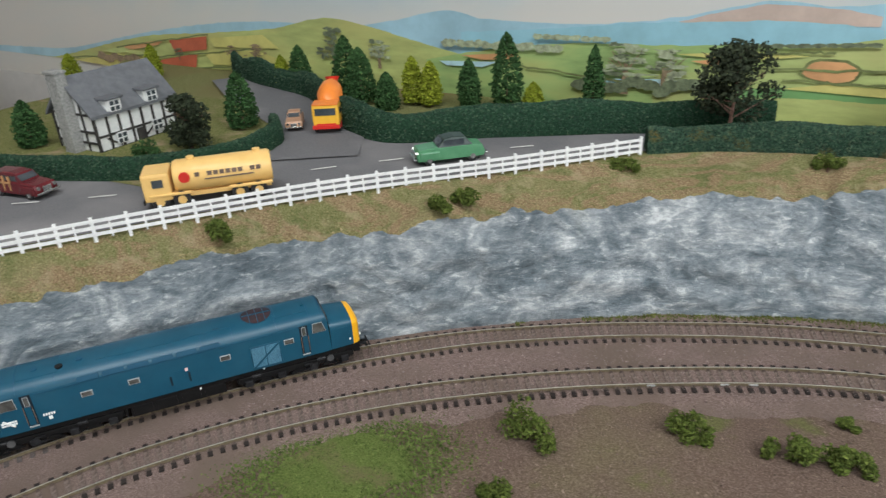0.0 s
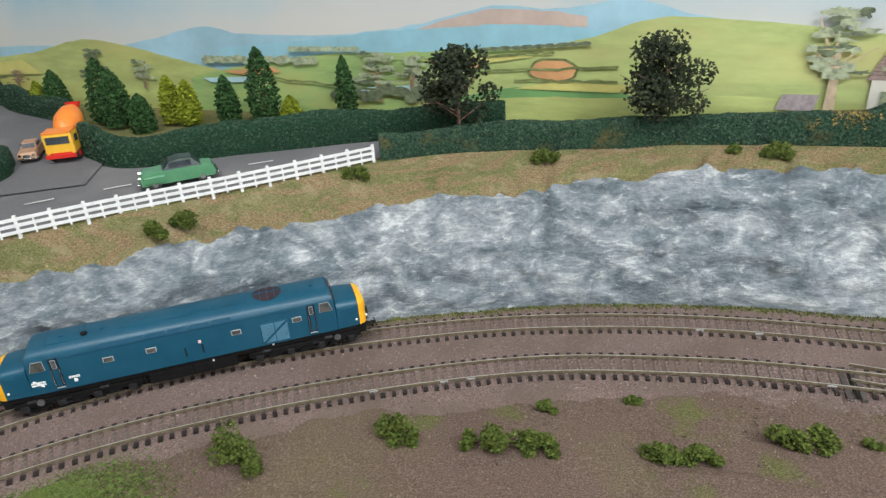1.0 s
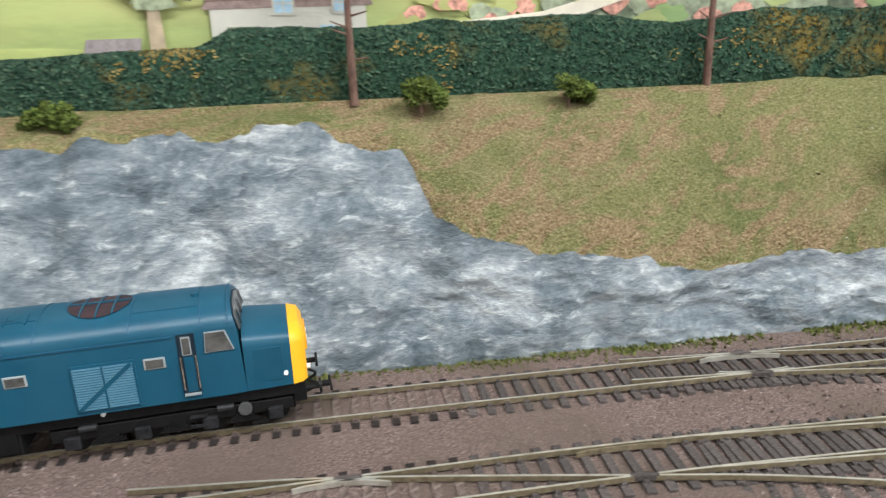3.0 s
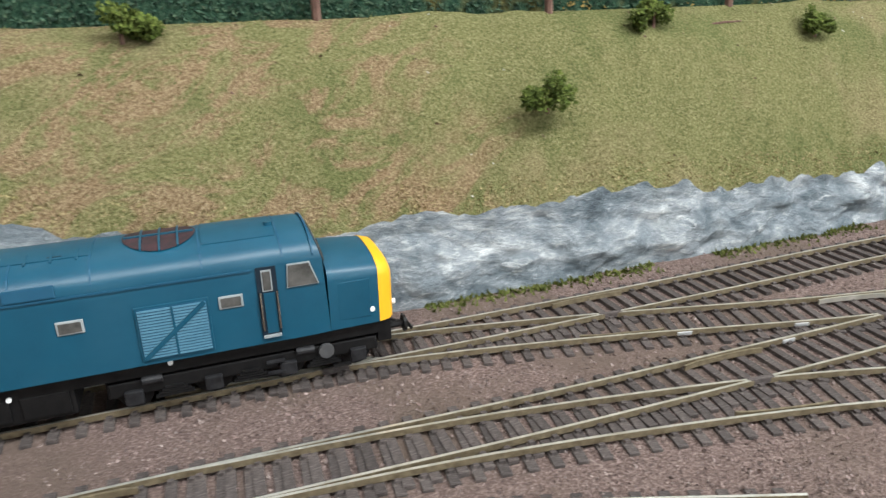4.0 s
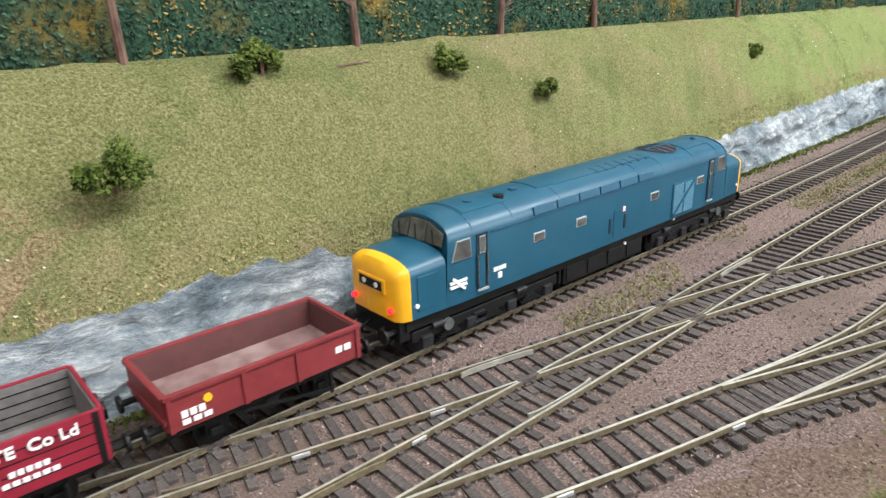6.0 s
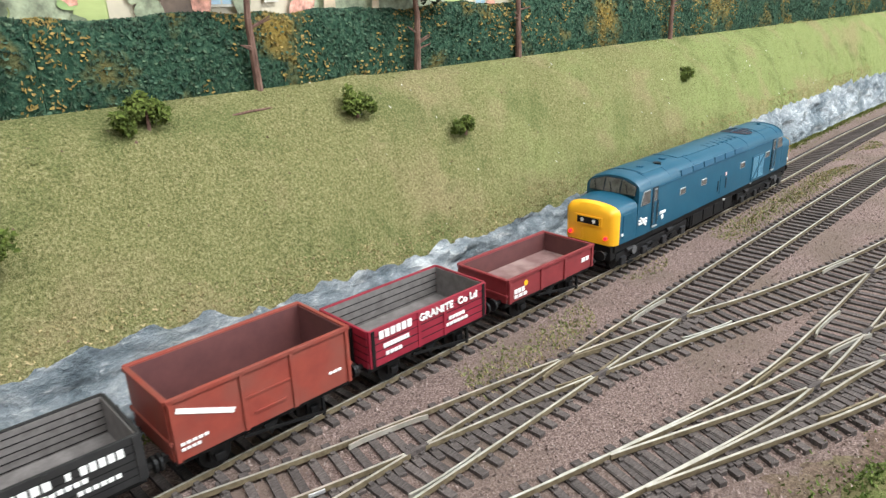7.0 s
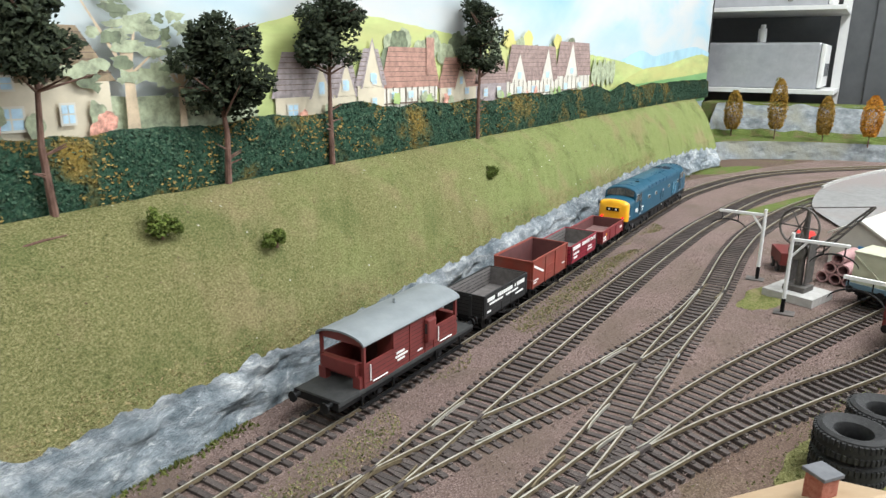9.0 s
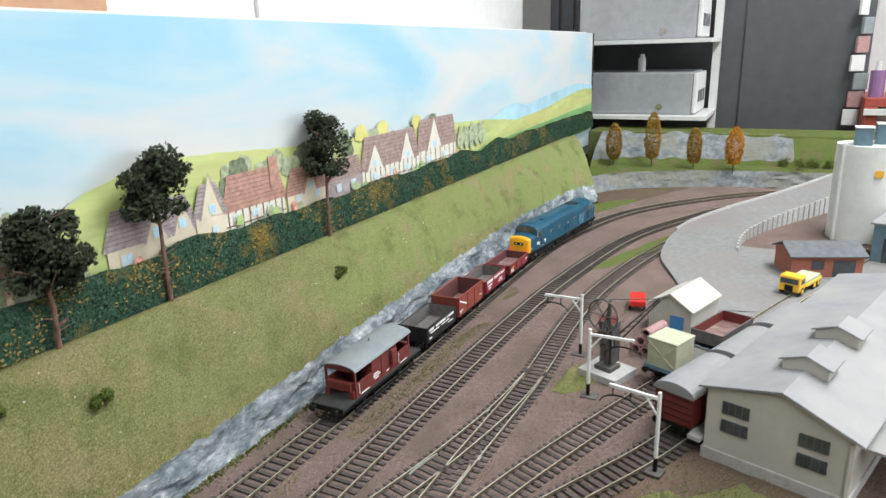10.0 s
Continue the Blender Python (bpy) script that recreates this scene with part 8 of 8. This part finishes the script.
for side, lo, name in ((0.5, 0.88, "parapet"), (-0.5, 0.80, "kerb_wall")):
    rr = [r for r in rows if r[4].x > lo]
    e = 8 if side > 0 else 0
    W = thing("road_parapet", "weathered white wall along the road ramp" if side > 0 else "row of white kerb blocks along the road ramp", "parapet", "road parapets")
    for a, b in zip(rr, rr[1:]):
        p, q = Vector(a[e]), Vector(b[e])
        d = (q - p).normalized()
        m = Matrix.Translation((p + q) / 2) @ pose(0, 0, 0, 0, 0, math.degrees(math.atan2(d.y, d.x)))
        L = (q - p).length / 2
        part("parapet_block", boxm(-L * (1.0 if side > 0 else 0.8), L * (1.0 if side > 0 else 0.8), -0.0018, 0.0018, -0.03, 0.004, 0.0005, m), "concrete", W)
rows = [[(x, y, -0.0028) for y in np.linspace(-0.42, -0.20, 8)] for x in np.linspace(0.52, 0.86, 10)]
setting("yard_apron", sheet([[Vector(p) + Vector((wobble((p[0], p[1], 0), 9, 0.03), 0, 0)) for p in r] for r in rows]), "yard_grey", "worn grey yard surface", "yard")
OF = thing("brick_office", "red brick yard office with a grey roof", "office", at=pose(0.765, -0.315, -0.004, 0, 0, 22))
part("wall", gable_walls(-0.028, 0.028, -0.046, 0.046, 0.030, 0.030), "brick", OF)
part("wall_gable", loft([[(x, y, z) for x, z in ((-0.028, 0.03), (0.028, 0.03), (0, 0.041))] for y in (-0.046, 0.046)]), "brick", OF)
for s in (-1, 1):
    part("roof", loft([[(s * 0.033, y, 0.0295), (0, y, 0.043), (0, y, 0.0445), (s * 0.033, y, 0.031)] for y in (-0.05, 0.05)]), "slate", OF, "grey slate roof")
part("window", boxm(-0.0287, -0.0275, 0.004, 0.020, 0.012, 0.024), "glass_dark", OF)
part("opening", boxm(-0.0288, -0.0275, -0.036, -0.008, 0.0, 0.024), "glass_dark", OF)
LO = thing("flatbed_lorry", "yellow flatbed lorry loaded with grey planks", "lorry", at=pose(0.672, -0.293, -0.003, 0, 0, 158))
part("chassis", boxm(-0.034, 0.030, -0.008, 0.008, 0.006, 0.009), "black", LO)
cb = part("cab", boxm(0.013, 0.032, -0.0125, 0.0125, 0.006, 0.026, 0.0018), "lorry_yellow", LO, "yellow cab")
part("windscreen", boxm(0.0317, 0.0325, -0.0105, 0.0105, 0.0165, 0.023), "glass_dark", cb)
for s in (-1, 1):
    part("side_window", boxm(0.018, 0.027, s * 0.0126 - 0.0004, s * 0.0126 + 0.0004, 0.0165, 0.0225), "glass_dark", cb)
part("radiator", boxm(0.0318, 0.0328, -0.005, 0.005, 0.007, 0.0145), "black", cb)
part("bed", boxm(-0.038, 0.012, -0.0128, 0.0128, 0.009, 0.0125, 0.0004), "lorry_yellow", LO)
part("load", boxm(-0.036, 0.010, -0.0115, 0.0115, 0.0126, 0.0165, 0.0006), "container", LO, "grey plank load")
wheels(LO, (-0.028, -0.016, 0.022), 0.0118, 0.0058, "lorry_yellow")
SI = thing("silo", "tall white silo with blue plant on top", "silo", at=pose(0.985, -0.378, -0.004))
part("shell", rodm((0, 0, 0), (0, 0, 0.150), 0.046, 40), "silo", SI, "white silo shell", True)
part("pipe", rodm((-0.030, 0.037, 0), (-0.030, 0.037, 0.154), 0.003, 8), "silo", SI)
part("sign", boxm(-0.0475, -0.0455, -0.018, -0.007, 0.105, 0.115), "mix_yellow", SI, "small orange sign plate")
for x, y, h in ((-0.016, 0.012, 0.176), (0.005, -0.018, 0.18)):
    pl = part("plant_box", boxm(x - 0.013, x + 0.013, y - 0.012, y + 0.012, 0.15, h, 0.0006), "blue_steel", SI, "blue-grey box on the silo")
    part("plant_lid", boxm(x - 0.014, x + 0.014, y - 0.013, y + 0.013, h, h + 0.002, 0.0004), "silo", pl)
PB = thing("plant_building", "dark blue steel plant building beside the silo", "plant building", at=pose(0.87, -0.445, -0.004, 0, 0, -18))
part("wall", boxm(-0.045, 0.08, -0.05, 0.05, 0, 0.055, 0.0005), "blue_steel", PB)
part("roof", boxm(-0.049, 0.084, -0.054, 0.054, 0.055, 0.058, 0.0005), "roof_sheet", PB)
part("doorway", boxm(-0.0456, -0.0446, 0.008, 0.036, 0, 0.036), "glass_dark", PB)

# end of the layout: rock ledge, shelf with autumn trees, hill
END = Line([(1.10, 0.118), (1.20, 0.10), (1.27, 0.045), (1.32, -0.05), (1.355, -0.17), (1.375, -0.32), (1.40, -0.52), (1.42, -0.7)])
ledge, shelf = [], []
for i in range(120):
    s = END.length * i / 119
    p, d = END.place(s), END.way(s)
    q = Vector((-d.y, d.x, 0))
    ledge.append([])
    for k in range(9):
        v = k / 8
        w = wobble((p.x, p.y, v), 50, 0.006) + wobble((p.x, p.y, v), 150, 0.002)
        c = p + q * (0.012 * v - w * 0.7)
        ledge[-1].append((c.x, c.y, -0.006 + 0.036 * v))
    shelf.append([ledge[-1][-1]])
    back = 1.50
    for k in range(1, 20):
        v = k / 19
        x = ledge[-1][-1][0] + (back - ledge[-1][-1][0]) * v
        y = ledge[-1][-1][1] + 0.03 * v
        rise = max(0.0, v - 0.55) / 0.45
        z = 0.030 + 0.004 * v + 0.062 * min(1, rise * 1.25) ** 0.7 + wobble((x, y, 0), 30, 0.005)
        shelf[-1].append((x, y, z))
setting("end_ledge", sheet(ledge), "rock_dull", "low grey rock ledge below the autumn trees", "rock ledge", True)
setting("end_shelf", sheet([r[:12] for r in shelf]), "grass_green", "green grass shelf with autumn trees", "grass shelf", True)
setting("end_rock", sheet([r[11:] for r in shelf[:70]]), "rock_dull", "grey rock slope behind the autumn trees", "rock slope", True)
setting("end_hill", sheet([r[11:] for r in shelf[69:]]), "grass_green", "mossy green slope at the end of the layout", "grass slope", True)
setting("end_bank", boxm(1.485, 1.62, -0.75, 0.198, -0.01, 0.096, 0.004), "grass_green", "flat green top at the end of the layout", "grass bank")
for k, (y, h, r, m) in enumerate([(0.103, 0.094, 0.0165, "leaf_olive"), (0.015, 0.118, 0.0165, "leaf_olive"), (-0.077, 0.088, 0.0145, "leaf_olive"), (-0.16, 0.092, 0.017, "leaf_autumn")]):
    conifer(1.36, y, 0.026, h * 1.1, r * 1.12, "slim autumn-brown model tree on the grass shelf" if k < 3 else "slim bright orange model tree on the grass shelf", m, 300 + k, 3200, True)
for k in range(10):
    bush(1.40 + rng.uniform(-0.01, 0.05), -0.26 - 0.03 * k, 0.035, 0.02, 0.022, "low green shrub at the end of the layout", 320 + k, "leaf_bush", 500)


# grass and earth patches round the tracks
M["lawn"] = material("lawn", [(0.045, 0.07, 0.018), (0.10, 0.14, 0.036), (0.18, 0.21, 0.07)], 300, 0.95, random=0.4, island=True, spec=0.1)
def patch(name, x, y, rx, ry, mat, label, z=-0.0032, seed=0, turn=0.0):
    rings = []
    for r in np.linspace(0.02, 1, 9):
        ring = []
        for a in np.linspace(0, 2 * math.pi, 41):
            k = 1 + 0.12 * noise.noise(Vector((math.cos(a) * 9 + seed, math.sin(a) * 9, 3))) + 0.3 * noise.noise(Vector((math.cos(a) * 1.5 + seed, math.sin(a) * 1.5, seed)))
            dx, dy = rx * r * k * math.cos(a), ry * r * k * math.sin(a)
            px, py = x + dx * math.cos(turn) - dy * math.sin(turn), y + dx * math.sin(turn) + dy * math.cos(turn)
            ring.append((px, py, z - 0.003 * max(0, r - 0.8) / 0.2 + wobble((px, py, 0), 120, 0.0006)))
        rings.append(ring)
    return setting(name, sheet(rings), mat, label, "grass", True)


patch("grass_patch", -1.10, -0.212, 0.050, 0.032, "grass_green", "bright green grass patch beside the track", -0.0046, 1, 0.6)
patch("grass_patch", -0.70, -0.10, 0.06, 0.03, "earth", "mixed earth patch", -0.0052, 2)
for k in range(3):
    spots = []
    for _ in range(2600):
        x, y = rnd.uniform(-0.12, 0.6), 0.038 + rnd.gauss(0, 0.007)
        if noise.noise(Vector((x * 11 + 3, y * 20, 0))) > -0.05:
            spots.append(Vector((x, y, -0.0037)))
    scatter("track_grass", "sparse grass between the tracks", "grass", spots, 0.0012, ("tuft", "straw", "tuft")[k], 30 + k, 0.8)
patch("grass_patch", 0.10, -0.215, 0.11, 0.05, "grass", "green grass round the tyres", -0.0030, 5, -0.5)
patch("grass_patch", -0.06, -0.135, 0.06, 0.035, "grass_green", "green grass round the hut", -0.0030, 6, -0.4)
patch("grass_patch", 0.33, -0.105, 0.05, 0.018, "dry_bank", "sparse straw grass near the crane", -0.0026, 7, -0.2)
patch("grass_patch", 0.78, -0.075, 0.16, 0.018, "grass_green", "green grass verge by the road", -0.0032, 8, -0.35)
patch("grass_patch", 1.08, 0.05, 0.09, 0.03, "grass_green", "green grass below the ledge", -0.0030, 9, -0.5)
patch("grass_patch", -0.17, -0.10, 0.05, 0.02, "dry_bank", "straw grass at the yard edge", -0.0034, 10, -0.3)

for k, (x, y, rx, ry, mm) in enumerate([(-1.10, -0.212, 0.066, 0.045, "lawn"), (0.10, -0.215, 0.11, 0.05, "tuft"), (-0.06, -0.135, 0.06, 0.035, "lawn")]):
    spots = []
    for _ in range((9000, 7000, 4500)[k]):
        a, r = rnd.uniform(0, 6.28), math.sqrt(rnd.random()) * 0.85 + abs(rnd.gauss(0, 0.28))
        dx, dy = rx * r * math.cos(a), ry * r * math.sin(a)
        t = 0.6 if k == 0 else -0.4
        spots.append(Vector((x + dx * math.cos(t) - dy * math.sin(t), y + dx * math.sin(t) + dy * math.cos(t), -0.0048 if k == 0 else -0.0033)))
    scatter("lawn_flock", "short green flock grass", "grass", spots, 0.0013, mm, 50 + k, 0.8)

# ---- things behind the layout ----
M["machine_grey"] = material("machine_grey", [(0.34, 0.35, 0.37), (0.42, 0.43, 0.45)], 40, 0.35, metal=0.3)
M["panel_dark"] = material("panel_dark", [(0.075, 0.08, 0.085), (0.095, 0.10, 0.105)], 30, 0.5)
M["red_wood"] = material("red_wood", [(0.30, 0.05, 0.03), (0.38, 0.07, 0.045)], 60, 0.5)
M["purple"] = material("purple", [(0.22, 0.12, 0.25), (0.28, 0.16, 0.31)], 60, 0.4)
M["carton"] = material("carton", [(0.36, 0.20, 0.12), (0.44, 0.26, 0.16)], 60, 0.8)
M["board_white"] = material("board_white", [(0.60, 0.60, 0.59), (0.68, 0.68, 0.66)], 40, 0.5)
SH = thing("wall_shelf", "white wall shelf unit holding grey machines", "shelf")
for z in (0.118, 0.306):
    part("shelf_board", boxm(1.56, 1.82, -0.075, 0.30, z, z + 0.010, 0.001), "board_white", SH)
part("upright", boxm(1.80, 1.82, 0.28, 0.30, -0.9, 0.5), "board_white", SH)
part("upright", boxm(1.80, 1.82, -0.075, -0.055, -0.9, 0.5), "board_white", SH)
for z0, z1, lab in ((0.128, 0.236, "grey metal machine on the lower shelf"), (0.316, 0.425, "grey metal machine on the upper shelf")):
    K = thing("desktop_machine", lab, "machine", "grey machines")
    part("case", boxm(1.60, 1.80, -0.035, 0.262, z0, z1, 0.006), "machine_grey", K)
    part("front_panel", boxm(1.60, 1.79, -0.045, -0.035, z0 + 0.004, z1 - 0.004, 0.003), "board_white", K)
    part("knob", rodm((1.594, 0.045, z0 + 0.02), (1.60, 0.045, z0 + 0.02), 0.008, 14), "chrome", K)
    for k in range(3):
        part("slot", boxm(1.63 + 0.05 * k, 1.66 + 0.05 * k, -0.0465, -0.0445, z0 + 0.03, z0 + 0.06), "panel_dark", K)
B1 = thing("white_bottle", "small white bottle between the shelves", "bottle", at=pose(1.66, 0.105, 0.236))
part("body", rodm((0, 0, 0), (0, 0, 0.034), 0.010, 12), "board_white", B1)
part("cap", rodm((0, 0, 0.034), (0, 0, 0.044), 0.006, 10), "board_white", B1)
CB = thing("dark_cabinet", "tall dark grey cabinet behind the layout", "cabinet")
part("body", boxm(1.84, 2.3, -0.43, 0.42, -0.95, 1.2, 0.004), "panel_dark", CB)
part("door", boxm(1.832, 1.84, -0.42, -0.13, -0.9, 1.15, 0.003), "panel_dark", CB, "dark grey door panel")
RK = thing("tool_rack", "red wooden rack with bottles and tools", "rack")
part("shelf_board", boxm(1.70, 1.95, -0.85, -0.42, 0.145, 0.165, 0.002), "red_wood", RK)
part("white_edge", boxm(1.69, 1.70, -0.85, -0.42, 0.125, 0.140, 0.001), "board_white", RK)
part("side", boxm(1.70, 1.95, -0.45, -0.42, -0.9, 0.145, 0.002), "red_wood", RK)
part("back_board", boxm(1.95, 1.97, -0.95, -0.40, -0.9, 1.1), "board_white", RK)
for k, (y, h, m, lab) in enumerate([(-0.445, 0.085, "purple", "purple bottle on the rack"), (-0.49, 0.12, "mix_yellow", "yellow bottle on the rack"), (-0.54, 0.10, "board_white", "white bottle on the rack"), (-0.585, 0.09, "mix_red", "red bottle on the rack")]):
    b = thing("bottle", lab, "bottle", "bottles on the rack", pose(1.75, y, 0.165))
    part("body", rodm((0, 0, 0), (0, 0, h * 0.75), 0.017, 14), m, b)
    part("cap", rodm((0, 0, h * 0.75), (0, 0, h), 0.009, 12, 0.006), "board_white", b)
for k in range(9):
    c = thing("hanging_tool", "small coloured tool hanging on the white board", "tool", "hanging tools", pose(1.93, -0.42 - 0.022 * k, 0.30 + 0.05 * ((k * 7) % 5)))
    part("handle", rodm((0, 0, 0), (0, 0.004, 0.05), 0.005, 8), ["mix_red", "blue_door", "black", "mix_yellow", "board_white"][k % 5], c)
    part("blade", rodm((0, 0.004, 0.05), (0, 0.006, 0.09), 0.003, 6), "chrome", c)
for k in range(7):
    c = thing("packet", "small pale packet in a hanging bundle", "packet", "packets", pose(1.80, -0.40 - 0.006 * (k % 3), 0.09 + 0.045 * k, 0, 0, 10 * k))
    part("bag", boxm(-0.004, 0.004, -0.018, 0.018, 0, 0.04, 0.002), ["board_white", "pipe_pink", "roof_grey"][k % 3], c)
WL = thing("window_frame", "small black rounded frame above the backdrop", "frame", at=pose(1.42, 0.24, 0.335))
for a, b in (((-0.06, 0.0, 0.0), (0.06, 0, 0.0)), ((-0.06, 0, 0.0), (-0.06, 0, 0.13)), ((0.06, 0, 0), (0.06, 0, 0.13)), ((-0.06, 0, 0.13), (0.06, 0, 0.13))):
    part("bar", rodm(a, b, 0.005, 8), "black", WL)
WB = thing("white_cupboard", "white cupboard above the backdrop board", "cupboard")
part("body", boxm(-0.35, 1.60, 0.42, 0.75, -0.9, 1.2, 0.003), "board_white", WB)
part("door", boxm(0.52, 1.32, 0.412, 0.42, 0.2, 1.1, 0.002), "board_white", WB)
CT = thing("carton", "brown cardboard carton above the backdrop", "carton", at=pose(0.12, 0.33, 0.34))
part("box", boxm(-0.08, 0.05, -0.05, 0.07, 0, 0.08, 0.001), "carton", CT)
SHB = thing("ledge_shelf", "white ledge behind the backdrop board", "ledge")
part("board", boxm(-0.35, 1.5, 0.215, 0.42, 0.30, 0.338, 0.001), "board_white", SHB)
# tabletop that carries the layout
setting("baseboard", boxm(-2.35, 1.83, -0.78, 0.45, -0.06, -0.012), "hut_tan", "plywood baseboard of the layout", "baseboard")


def motions():
    """The train runs along the main line."""
    line = LINES["main"]
    base = line.nearest(0.149 + 0.128, 0.066)   # the middle of the locomotive at 7.5 s
    keys = [(0.0, -1.614), (1.0, -1.396), (1.5, -1.289), (2.5, -1.0754), (3.0, -0.967), (3.2, -0.9245), (4.5, -0.645), (5.0, -0.539), (6.0, -0.324), (6.2, -0.2815), (7.3, -0.0505), (7.5, -0.0105), (8.0, 0.092), (8.5, 0.192), (9.0, 0.296), (9.5, 0.395), (10.0, 0.488)]
    ts = [k[0] for k in keys]
    vs = [k[1] for k in keys]
    for ob, back, half in ((LOCO, 0.0, 0.082), (RED, 0.185, 0.0195), (GRANITE, 0.269, 0.0195), (MINERAL, 0.348, 0.0195), (COAL, 0.426, 0.0195), (VAN, 0.543, 0.031)):
        rows = []
        for i in range(0, 41):
            t = i * 0.25
            s = base + float(np.interp(t, ts, vs)) - back
            a, b = line.place(s + half), line.place(s - half)
            c = (a + b) / 2
            rows.append((t, pose(c.x, c.y, 0, 0, 0, math.degrees(math.atan2(a.y - b.y, a.x - b.x)))))
        walk(ob, rows)


motions()
